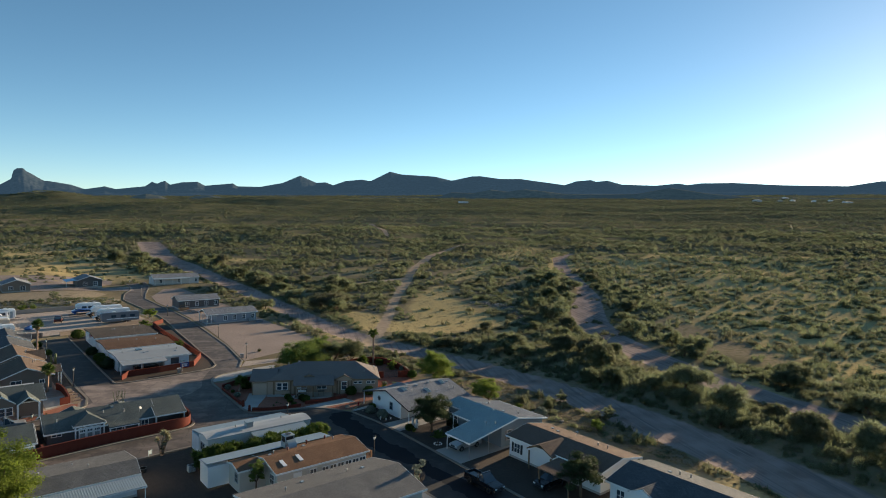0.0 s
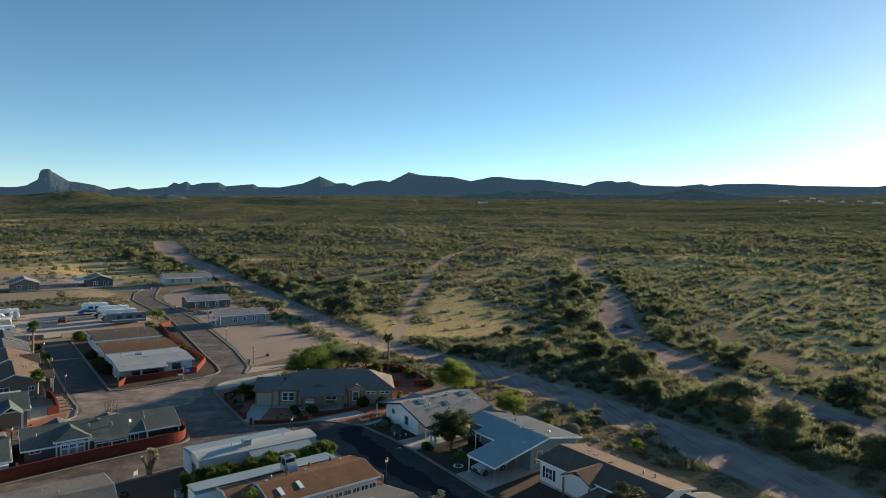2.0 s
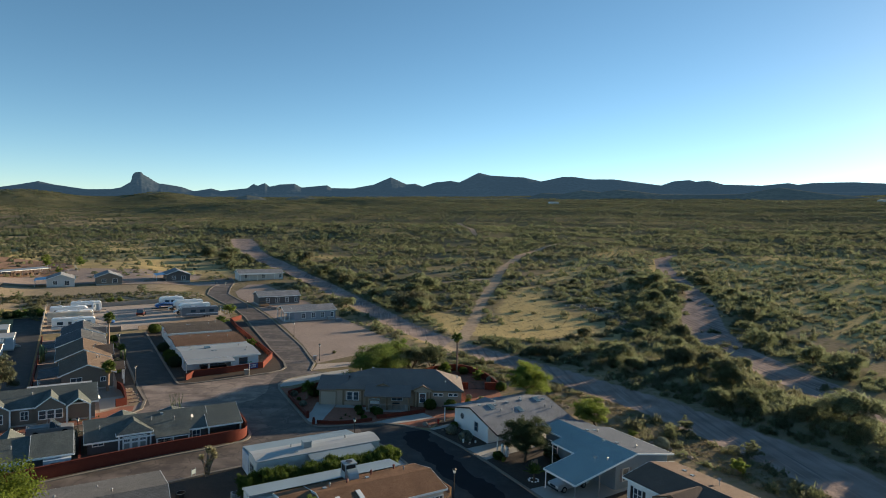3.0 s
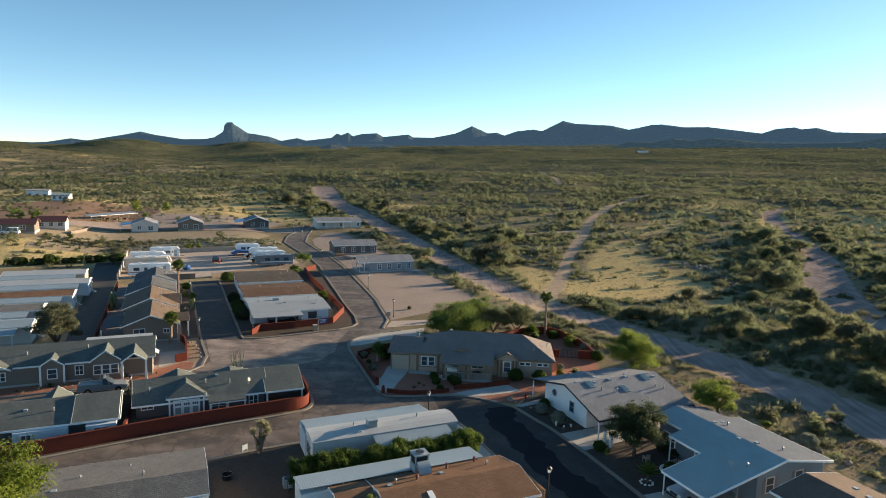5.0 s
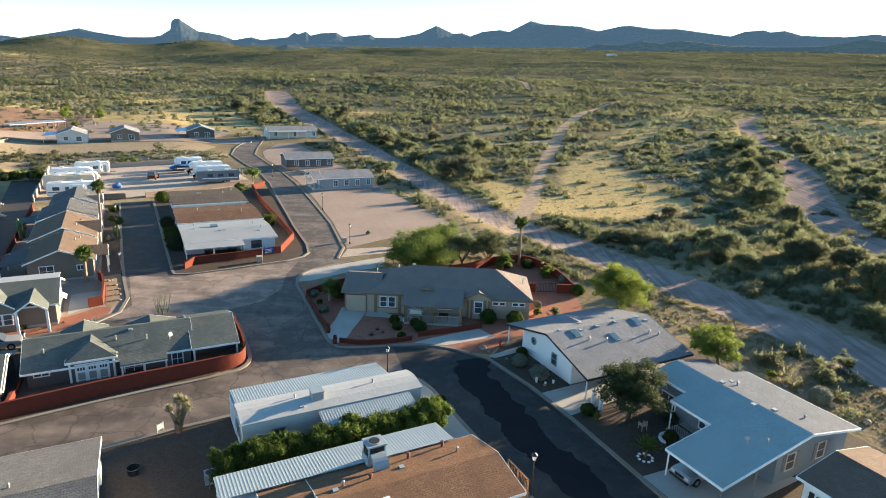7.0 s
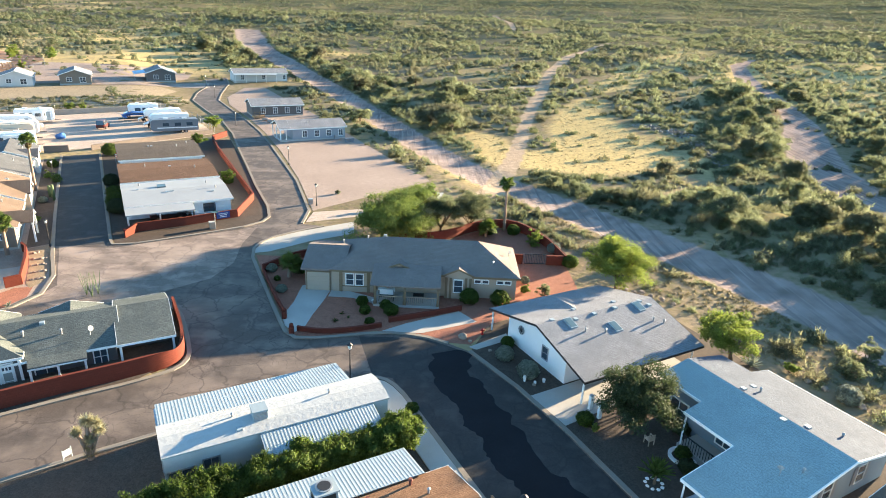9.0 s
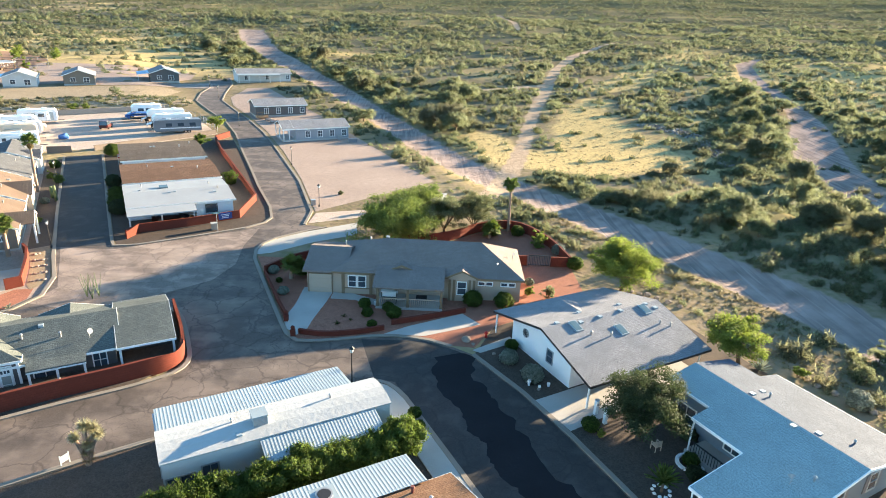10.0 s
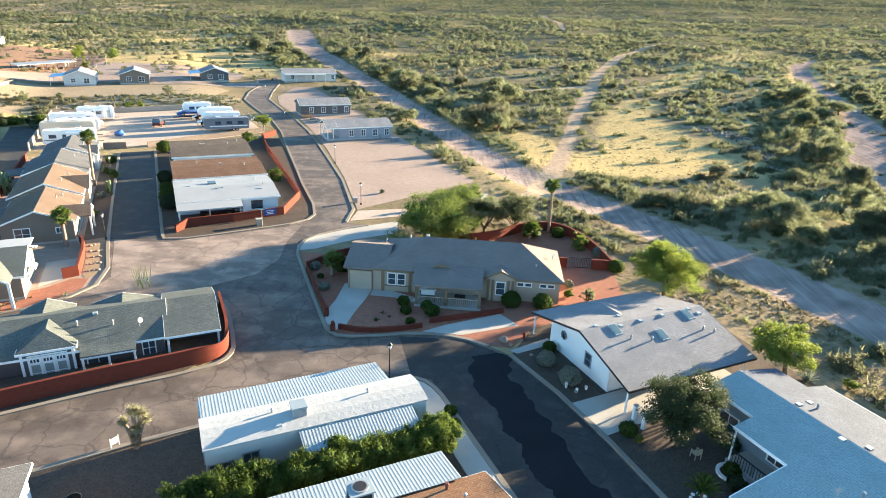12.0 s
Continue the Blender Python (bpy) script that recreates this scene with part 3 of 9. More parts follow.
DENSE = [(92, -40, 9), (86, -8, 9), (80, 18, 9.5), (77.5, 42, 9.5), (75, 62, 9), (72, 84, 7)]
FAR_TRACK = [(73, 478, 1.8), (78, 560, 1.8), (84, 690, 2.4)]


def land(x, y):
    x, y = np.asarray(x, float), np.asarray(y, float)
    r = np.hypot(x, y)
    az = np.degrees(np.arctan2(x, np.maximum(y, 1)))
    rate = np.interp(az, [-40, -26, -10, 0, 10, 21, 40, 60], [0.018, 0.0237, 0.0365, 0.0435, 0.0495, 0.0545, 0.0595, 0.061])
    d = np.clip(r - 150, 0, None)
    z = rate * np.where(d < 30, d * d / 60, d - 15)
    # terrace and sandy slope on which the far row of houses stands
    u, v = GC * x + GS * y, -GS * x + GC * y
    z = z + 1.1 * smooth(196, 208, v) * smooth(38, 20, u) * smooth(420, 260, v)
    z = z + 3.2 * smooth(-12, -40, u) * smooth(176, 205, v) * smooth(420, 260, v)
    # low hills
    for hx, hy, sx, sy, h in ((-800, 1440, 130, 160, 33), (-560, 1580, 120, 140, 26), (-800, 900, 200, 180, 16), (-240, 1150, 200, 120, 14), (-60, 1500, 260, 110, 14), (-130, 560, 120, 80, 5), (10, 520, 90, 60, 5), (300, 1900, 220, 120, 10), (-60, 2100, 260, 140, 12)):
        z = z + h * np.exp(-((x - hx) / sx) ** 2 - ((y - hy) / sy) ** 2)
    far = smooth(300, 900, r)
    z = z + far * 4 * np.sin(x / 83 + 1.3 * np.sin(y / 140)) * np.sin(y / 97 + 0.7)
    z = z + smooth(220, 320, r) * 0.9 * np.sin(x / 19 + y / 31) * np.sin(y / 23 - x / 41)
    # cut bank between wash and creek
    z = z + 1.3 * smooth(2.0, -1.0, line_dist(x, y, BANK))
    # sunken yards of the dark houses behind the street wall
    z = z - 1.0 * smooth(70.4, 72.0, v) * smooth(82.6, 80.8, v) * smooth(17.0, 15.6, u) * smooth(-42, -36, u)
    # wash and creek beds lie below their banks
    z = z - 0.4 * smooth(2.0, -2.0, line_dist(x, y, WASH)) - 0.4 * smooth(2.2, -2.0, line_dist(x, y, CREEK))
    return z


def height(x, y):
    return float(land(np.array([x]), np.array([y]))[0])


def axis(lo, hi, step, far_lo, far_hi, grow=1.13):
    mid = list(np.arange(lo, hi, step))
    out, s = [], step
    while (out[-1] if out else hi) < far_hi:
        out.append((out[-1] if out else mid[-1]) + s)
        s *= grow
    pre, s = [], step
    while (pre[-1] if pre else lo) > far_lo:
        pre.append((pre[-1] if pre else mid[0]) - s)
        s *= grow
    return np.array(pre[::-1] + mid + out)


gx, gy = axis(-130, 170, 1.6, -3300, 3800, 1.1), axis(10, 330, 1.6, -800, 4000, 1.065)
X, Y = np.meshgrid(gx, gy)
Z = land(X, Y)
co = np.stack([X, Y, Z], -1).reshape(-1, 3)
ny, nx = X.shape
idx = np.arange(ny * nx).reshape(ny, nx)
quads = np.stack([idx[:-1, :-1], idx[:-1, 1:], idx[1:, 1:], idx[1:, :-1]], -1).reshape(-1, 4)
me = bpy.data.meshes.new("ground")
me.vertices.add(len(co))
me.vertices.foreach_set("co", co.astype(np.float32).ravel())
me.loops.add(quads.size)
me.loops.foreach_set("vertex_index", quads.astype(np.int32).ravel())
me.polygons.add(len(quads))
me.polygons.foreach_set("loop_start", np.arange(0, quads.size, 4, dtype=np.int32))
me.update(calc_edges=True)
me.polygons.foreach_set("use_smooth", np.ones(len(quads), bool))
fx, fy = X.ravel(), Y.ravel()
sand = np.maximum.reduce([smooth(1.2, -0.8, line_dist(fx, fy, p)) for p in (WASH, CREEK)])
track = np.maximum.reduce([smooth(0.9, -0.6, line_dist(fx, fy, p)) for p in (TRAIL, TRAIL2, FAR_TRACK)])
gu, gv = GC * fx + GS * fy, -GS * fx + GC * fy
slope_straw = 0.56 * smooth(78, 60, gu) * smooth(228, 262, gv) * smooth(560, 420, gv)
east_straw = 0.66 * smooth(102, 130, fx) * smooth(400, 280, fy) * smooth(360, 250, fx)
straw = np.maximum.reduce([slope_straw, east_straw] + [smooth(9, -5, line_dist(fx, fy, p)) for p in (MEADOW, MEADOW2, MEADOW3, MEADOW5, HILL[:2])])
centre = np.minimum(line_dist(fx, fy, [(p[0], p[1], 0) for p in WASH]), line_dist(fx, fy, [(p[0], p[1], 0) for p in CREEK]))
rut = np.exp(-((centre - 1.6) / 0.5) ** 2) + 0.8 * np.exp(-((centre - 3.2) / 0.5) ** 2)
open_grass = np.maximum.reduce([smooth(6, -4, line_dist(fx, fy, p)) for p in (MEADOW, MEADOW2, MEADOW3, MEADOW5)])
open_land = smooth(60, 110, gu) * smooth(240, 420, gv + gu)
cover = np.maximum(np.maximum(smooth(0, 1, (np.hypot(fx, fy) - 850 + 430 * smooth(40, 120, gu)) / 600), 0.6 * smooth(230, 460, np.hypot(fx, fy)) * open_land * (1 - 0.5 * smooth(0, 0.6, east_straw))) * (1 - 0.75 * open_grass), 0.8 * np.maximum.reduce([smooth(4, -4, line_dist(fx, fy, p)) for p in THICKETS + [DENSE]]))
for key, val in (("cover", cover), ("sand", sand), ("straw", straw), ("rut", rut), ("track", track)):
    at = me.attributes.new(key, "FLOAT", "POINT")
    at.data.foreach_set("value", val.astype(np.float32))
gm, nt, b, vec = start_mat("desert_soil", 1.0, 0, "World")
b.inputs["Specular IOR Level"].default_value = 0.0


def attr(nt, key):
    a = nt.nodes.new("ShaderNodeAttribute")
    a.attribute_name = key
    return a.outputs["Fac"]


def edge_noise(nt, fac, vec, scale, amount):
    n = nt.nodes.new("ShaderNodeTexNoise")
    n.inputs["Scale"].default_value, n.inputs["Detail"].default_value = scale, 6
    nt.links.new(vec, n.inputs["Vector"])
    ma = nt.nodes.new("ShaderNodeMath")
    ma.operation = "MULTIPLY_ADD"
    ma.inputs[1].default_value = amount
    nt.links.new(n.outputs["Fac"], ma.inputs[0])
    nt.links.new(fac, ma.inputs[2])
    r = nt.nodes.new("ShaderNodeMapRange")
    r.inputs[1].default_value, r.inputs[2].default_value = 0.35 + amount * 0.5, 0.65 + amount * 0.5
    nt.links.new(ma.outputs[0], r.inputs[0])
    return r.outputs[0]


soil = ramp_mix(nt, noise_out(nt, vec, 0.05, 8, 0.35, 0.65), (0.20, 0.158, 0.108), (0.30, 0.236, 0.162))
soil = ramp_mix(nt, noise_out(nt, vec, 0.9, 6, 0.45, 0.7), soil, (0.17, 0.155, 0.085))
dry = ramp_mix(nt, noise_out(nt, vec, 1.6, 6, 0.35, 0.7), (0.58, 0.44, 0.215), (0.38, 0.29, 0.15))
natural = noise_out(nt, vec, 0.021, 6, 0.52, 0.66)
soil = ramp_mix(nt, natural, soil, dry)
soil = ramp_mix(nt, edge_noise(nt, attr(nt, "straw"), vec, 0.12, 0.6), soil, dry)
# unbroken low brush on the far plain
brush = ramp_mix(nt, noise_out(nt, vec, 0.03, 6, 0.35, 0.65), (0.08, 0.088, 0.05), (0.132, 0.13, 0.077))
covered = nt.nodes.new("ShaderNodeMath")
covered.operation = "MULTIPLY"
covered.inputs[1].default_value = 0.85
nt.links.new(attr(nt, "cover"), covered.inputs[0])
soil = ramp_mix(nt, covered.outputs[0], soil, brush)
bed = ramp_mix(nt, noise_out(nt, vec, 0.22, 7, 0.35, 0.65), (0.39, 0.305, 0.272), (0.30, 0.236, 0.212))
rutted = nt.nodes.new("ShaderNodeMath")
rutted.operation = "MULTIPLY"
nt.links.new(attr(nt, "rut"), rutted.inputs[0])
nt.links.new(noise_out(nt, vec, 0.11, 5, 0.4, 0.6), rutted.inputs[1])
bed = ramp_mix(nt, rutted.outputs[0], bed, (0.185, 0.145, 0.125))
# tyre streaks along the wash
turned = nt.nodes.new("ShaderNodeMapping")
turned.inputs["Rotation"].default_value = (0, 0, radians(-23.5))
turned.inputs["Scale"].default_value = (1.0, 0.035, 1.0)
nt.links.new(vec, turned.inputs["Vector"])
bed = ramp_mix(nt, noise_out(nt, turned.outputs[0], 1.1, 4, 0.48, 0.7), bed, (0.205, 0.168, 0.155))
bed = ramp_mix(nt, noise_out(nt, turned.outputs[0], 2.3, 3, 0.56, 0.7), bed, (0.385, 0.31, 0.28))
soil = ramp_mix(nt, edge_noise(nt, attr(nt, "sand"), vec, 0.5, 0.5), soil, bed)
worn = ramp_mix(nt, noise_out(nt, vec, 0.6, 6, 0.35, 0.65), (0.47, 0.355, 0.26), (0.36, 0.27, 0.195))
soil = ramp_mix(nt, edge_noise(nt, attr(nt, "track"), vec, 0.7, 0.4), soil, worn)
nt.links.new(soil, b.inputs["Base Color"])
bump_in(nt, b, noise_out(nt, vec, 1.3, 8, 0.2, 0.8), 0.6, 0.15)
me.materials.append(gm)
tagged(new("ground", me), "sandy desert ground with dry yellow grass and dirt tracks", "ground", kind="structure")

# ---- mountains ----
RIDGE_WEST = [(-48, 0.2), (-37.6, 0.56), (-34.7, 0.83), (-33.2, 1.17), (-32.1, 1.05), (-29.5, 1.64), (-28.2, 1.97), (-27.2, 1.76), (-25, 1.5), (-23.2, 1.6), (-22.5, 1.78), (-21.8, 2.25), (-21.72, 2.43), (-21.66, 2.9), (-21.4, 3.1), (-21.0, 3.12), (-20.85, 2.93), (-20.5, 2.74), (-20.0, 2.42), (-19.7, 2.24), (-19.2, 2.21), (-17.9, 2.03), (-16.9, 1.71), (-15.5, 2.01), (-14.7, 1.82), (-12.5, 2.16), (-12.0, 2.56), (-11.6, 2.43), (-11.0, 2.7), (-10.6, 2.38), (-9.7, 2.62), (-8.4, 2.73), (-7.8, 2.42), (-5.5, 2.72), (-5.1, 2.48), (-3.2, 2.51), (-1.2, 2.95)]
RIDGE_EAST = [(0.3, 3.67), (1.8, 3.06), (2.6, 3.15), (3.3, 2.91), (4.4, 3.32), (5.9, 3.52), (6.7, 3.39), (8.5, 4.34), (9.6, 4.11), (12.7, 4.0), (14.3, 3.67), (16.2, 4.11), (17.0, 4.15), (18.8, 3.93), (20.7, 3.96), (24.8, 3.46), (25.8, 3.83), (27.1, 3.95), (27.6, 3.8), (28.6, 3.91), (29.8, 3.57), (32.7, 3.49), (34.6, 3.7), (35.3, 3.56), (36.4, 3.71), (39, 3.75), (42.4, 3.55), (47.1, 3.44), (49.2, 3.8), (60, 3.4)]


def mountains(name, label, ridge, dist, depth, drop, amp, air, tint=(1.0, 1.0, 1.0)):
    az = np.arange(ridge[0][0], ridge[-1][0], 0.07)
    top = np.interp(az, [p[0] for p in ridge], [p[1] for p in ridge])
    eye_x, eye_y, eye_z = 1.2, -13.0, 30.3
    rows = []
    steps = np.linspace(0, 1, 15)
    for i, s in enumerate(steps):
        d = dist - depth * (1 - s)
        x, y = eye_x + d * np.sin(np.radians(az)), eye_y + d * np.cos(np.radians(az))
        crest = eye_z + dist * np.tan(np.radians(top))
        foot = land(x, y) - 6
        body = s ** 1.2
        n = np.array([0.6 - abs(noise.fractal(Vector((a * 0.8 + s * 0.7, s * 1.6, dist * 0.01)), 0.9, 2.1, 6)) * 1.6 for a in az])
        fine = np.array([noise.fractal(Vector((a * 6, 3.1, dist * 0.02)), 0.8, 2.0, 4) for a in az])
        z = foot + (crest - foot) * body * (1 + amp * 2.2 * n * (1 - s)) + fine * 0.7 * s
        rows.append(np.stack([x, y, z], -1))
    back = rows[-1].copy()
    back[:, :2] *= 1.06
    back[:, 2] -= drop
    rows.append(back)
    pts = np.concatenate(rows)
    n, m = len(rows), len(az)
    ids = np.arange(n * m).reshape(n, m)
    f = np.stack([ids[:-1, :-1], ids[:-1, 1:], ids[1:, 1:], ids[1:, :-1]], -1).reshape(-1, 4)
    me = bpy.data.meshes.new(name)
    me.from_pydata(pts.tolist(), [], f.tolist())
    me.polygons.foreach_set("use_smooth", np.ones(len(f), bool))
    m, nt, b, vec = start_mat(name + "_rock", 0.95, 0, "World")
    b.inputs["Specular IOR Level"].default_value = 0.0
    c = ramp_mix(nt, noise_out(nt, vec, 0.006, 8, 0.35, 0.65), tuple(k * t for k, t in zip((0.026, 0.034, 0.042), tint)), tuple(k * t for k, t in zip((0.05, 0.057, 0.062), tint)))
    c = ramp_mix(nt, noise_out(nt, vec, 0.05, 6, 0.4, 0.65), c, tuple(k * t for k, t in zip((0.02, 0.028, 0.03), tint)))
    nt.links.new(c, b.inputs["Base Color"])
    # blue air before so distant a range, painted as bluish rock colour and emission
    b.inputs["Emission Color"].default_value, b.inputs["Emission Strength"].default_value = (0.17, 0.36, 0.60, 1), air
    me.materials.append(m)
    tagged(new(name, me), label, "mountains", kind="structure")


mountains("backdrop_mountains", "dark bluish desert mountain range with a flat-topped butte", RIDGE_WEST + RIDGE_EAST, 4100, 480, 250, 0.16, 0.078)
LOW = [(-45, 0.1), (-27, 0.75), (-20, 1.2), (-17, 1.2), (-15, 1.42), (-12, 1.5), (-9, 1.75), (-6, 1.7), (-4, 1.95), (1, 1.95), (6, 2.3), (10, 2.3), (14, 2.55), (16, 2.4), (18, 2.65), (21, 2.6), (25, 2.8), (28, 2.75), (33, 2.9), (38, 2.95), (45, 2.95), (58, 2.9)]
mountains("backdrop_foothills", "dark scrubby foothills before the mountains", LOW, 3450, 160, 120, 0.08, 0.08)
HILLS = [(-45, 0.1), (-26, 0.7), (-23, 0.95), (-20, 1.25), (-18.6, 1.02), (-16, 1.12), (-14.5, 0.8), (-13.4, 1.3), (-12.5, 1.55), (-11.4, 1.42), (-10.1, 0.95), (-8.6, 1.5), (-7.4, 1.62), (-5, 1.3), (-2.9, 1.25), (-1.6, 1.8), (-0.9, 1.91), (0.2, 1.75), (1.3, 1.4), (6, 1.9), (9, 2.0), (13.2, 2.18), (14.3, 2.6), (15.6, 2.58), (16.4, 2.58), (18, 2.93), (19.6, 2.78), (21.2, 3.03), (23, 2.88), (24.8, 2.68), (28, 2.68), (31.2, 2.78), (34, 3.33), (37, 2.88), (40, 2.58), (58, 2.48)]
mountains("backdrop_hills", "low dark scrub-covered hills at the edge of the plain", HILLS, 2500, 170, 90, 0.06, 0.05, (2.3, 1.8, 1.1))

# ---- roads, kerbs and yards ----


def resample(pts, step=3.0):
    out = [Vector(pts[0])]
    for a, b in zip(pts, pts[1:]):
        a, b = Vector(a), Vector(b)
        n = max(1, int((b - a).length / step))
        out += [a.lerp(b, i / n) for i in range(1, n + 1)]
    return out


def rounded(pts, times=2):
    """Corners of a line cut round."""
    for _ in range(times):
        q = [pts[0]]
        for a, b in zip(pts, pts[1:]):
            q.append((a[0] * 0.75 + b[0] * 0.25, a[1] * 0.75 + b[1] * 0.25))
            q.append((a[0] * 0.25 + b[0] * 0.75, a[1] * 0.25 + b[1] * 0.75))
        pts = q + [pts[-1]]
    return pts


def band(bm, uv, left, right, low, high, step=3.0):
    """A band along a street-grid line, from left to right of it, that follows the land between two heights."""
    pts = resample([(*G(*p), 0) for p in uv], step)
    rows = []
    for i, p in enumerate(pts):
        d = (pts[min(i + 1, len(pts) - 1)] - pts[max(i - 1, 0)]).normalized()
        n = Vector((-d.y, d.x, 0))
        a, b = p + n * left, p - n * right
        za, zb = height(a.x, a.y), height(b.x, b.y)
        rows.append([bm.verts.new(q) for q in ((a.x, a.y, za + high), (b.x, b.y, zb + high), (b.x, b.y, zb + low), (a.x, a.y, za + low))])
    for r0, r1 in zip(rows, rows[1:]):
        for k in range(4):
            j = (k + 1) % 4
            bm.faces.new((r0[k], r0[j], r1[j], r1[k]))
    bm.faces.new(rows[0])
    bm.faces.new(rows[-1][::-1])
    bmesh.ops.recalc_face_normals(bm, faces=bm.faces)
    return bm


def sheet(name, uv, material, dz, label, category="ground", cut=4.0, grid=True):
    """A ground cover cut to a street-grid outline, lying on the land."""
    bm = bmesh.new()
    pts = [G(*p) for p in uv] if grid else uv
    bm.faces.new([bm.verts.new((*p, 0)) for p in pts])
    xs, ys = [p[0] for p in pts], [p[1] for p in pts]
    far = max(math.hypot(*p) for p in pts) > 148
    if far:
        for k in range(1, int((max(xs) - min(xs)) / cut) + 1):
            bmesh.ops.bisect_plane(bm, geom=bm.verts[:] + bm.edges[:] + bm.faces[:], plane_co=(min(xs) + k * cut, 0, 0), plane_no=(1, 0, 0))
        for k in range(1, int((max(ys) - min(ys)) / cut) + 1):
            bmesh.ops.bisect_plane(bm, geom=bm.verts[:] + bm.edges[:] + bm.faces[:], plane_co=(0, min(ys) + k * cut, 0), plane_no=(0, 1, 0))
        bmesh.ops.triangulate(bm, faces=bm.faces)
    for v in bm.verts:
        v.co.z = (height(v.co.x, v.co.y) if far else 0) + dz
    bm.normal_update()
    for f in bm.faces:
        if f.normal.z < 0:
            f.normal_flip()
    return tagged(finish(name, bm, material), label, category, kind="structure")


NEAR_KERB = rounded([(-70, 50.5), (-8, 59.3), (5, 61.1), (13.7, 61.9), (28.8, 62.5), (31.4, 61.6), (31.3, 55), (31, 40), (31, -40)], 2)
RIGHT_KERB = [(39, -40), (39, 15), (39.6, 35), (40.3, 50), (40.2, 56), (39.5, 62.4)]
BROWN_KERB = rounded([(38.4, 64.4), (36.8, 66.7), (33.6, 68.8), (28, 70), (25.6, 71.2), (25.8, 76), (26.5, 86), (27, 93), (29.5, 96.6), (34.4, 98.2), (38, 98.7)], 1)
DARK_KERB = rounded([(-70, 57.5), (-10, 66.5), (0.9, 68.2), (8, 69), (13.5, 69.2), (17.2, 70.2), (17.6, 75), (17.6, 81.5), (14.5, 83), (-70, 83)], 2)
ROW_KERB = rounded([(-70, 84.4), (-6, 84.6), (2.5, 86.2), (6.9, 90.5), (6.2, 104), (6.0, 152)], 1)
WHITE_KERB = rounded([(12.2, 152), (12.3, 104), (12.6, 100.6), (22, 101.4), (30.2, 102.6), (32.9, 106), (34.1, 122)], 1)
NECK_L = [(34.1, 122), (35.2, 132), (37.0, 150), (38.6, 164), (38.9, 178), (37.4, 192), (36.2, 207), (39.1, 219), (43.4, 229), (45.4, 243)]
NECK_R = [(35.6, 100.8), (38.2, 106), (41.0, 122), (42.2, 134), (43.8, 151), (44.7, 164), (44.6, 178), (43.6, 192), (42.9, 206), (46.0, 218), (50.8, 233), (52.5, 246)]

main = NEAR_KERB + RIGHT_KERB + BROWN_KERB + [(35.6, 100.8), (38.2, 106), (41.0, 122)] + WHITE_KERB[::-1] + ROW_KERB[::-1] + [(-70, 83)] + DARK_KERB[::-1][1:]
sheet("road_main", main, "asphalt", 0.03, "worn brownish asphalt street with sealed cracks", "road")
bm = bmesh.new()
rows = []
for k in range(41):
    t = k / 40 * (len(NECK_L) - 1)
    i = min(int(t), len(NECK_L) - 2)
    a = Vector(NECK_L[i]).lerp(Vector(NECK_L[i + 1]), t - i)
    NR = NECK_R[2:]
    b = Vector(NR[i]).lerp(Vector(NR[i + 1]), t - i)
    row = []
    for q in range(4):
        p = G(*a.lerp(b, q / 3))
        row.append(bm.verts.new((*p, height(*p) + 0.05)))
    rows.append(row)
for r0, r1 in zip(rows, rows[1:]):
    for q in range(3):
        bm.faces.new((r0[q], r0[q + 1], r1[q + 1], r1[q]))
tagged(finish("road_neck", bm, "asphalt"), "narrow asphalt street that bends uphill", "road", kind="structure")
sheet("road_back", [(45, 236), (44, 226), (36, 229), (10, 233), (10, 239), (38, 237)], "asphalt_dusty", 0.06, "asphalt street before the far row of houses", "road")
sheet("road_terrace", [(-9.2, 98), (-12.2, 98), (-13.6, 128), (-15.4, 172), (-15.8, 181), (-9.4, 181)], "asphalt_dark", 0.04, "dark asphalt lane between mobile homes", "road")
for n, (line, w) in enumerate(((NEAR_KERB, 1), (RIGHT_KERB, 1), (BROWN_KERB, 1), (DARK_KERB, 1), (ROW_KERB, 1), (WHITE_KERB + NECK_L[1:], 1), (NECK_R, 1))):
    bm = bmesh.new()
    band(bm, line, 0.19, 0.19, -0.1, 0.13, 2.5)
    tagged(finish(f"kerb_{n + 1}", bm, "kerb"), "pale concrete kerb along the street", "kerb", kind="structure")
# footway on the near side of the street
bm = bmesh.new()
band(bm, [(p[0] - 0.2, p[1] - 0.2) for p in NEAR_KERB if p[0] > 28.0], 0.0, 1.7, -0.1, 0.11, 2.0)
tagged(finish("pavement_corner", bm, "concrete"), "pale concrete footway round the corner", "pavement", kind="structure")
# fresh seal down the middle of the street
seal_l = [(36.4, -40), (35.2, 0), (34.6, 22), (34.1, 38), (33.8, 48), (34.1, 54), (34.3, 58), (34.9, 61.5), (35.8, 63.4)]
seal_r = [(38.6, 63.2), (39.6, 61.8), (37.7, 59.6), (37.4, 55), (36.9, 48), (36.8, 40), (37.4, 22), (38.4, 0), (38.7, -40)]


def ragged(pts, amount, step=0.35):
    out = []
    for p in resample([(*q, 0) for q in pts], step):
        k = noise.noise(Vector((p.x * 0.55, p.y * 0.55, 2))) * amount + noise.noise(Vector((p.x * 2.1, p.y * 2.1, 5))) * amount * 0.35
        out.append((p.x + k, p.y + noise.noise(Vector((p.x, p.y, 9))) * amount * 0.3))
    return out


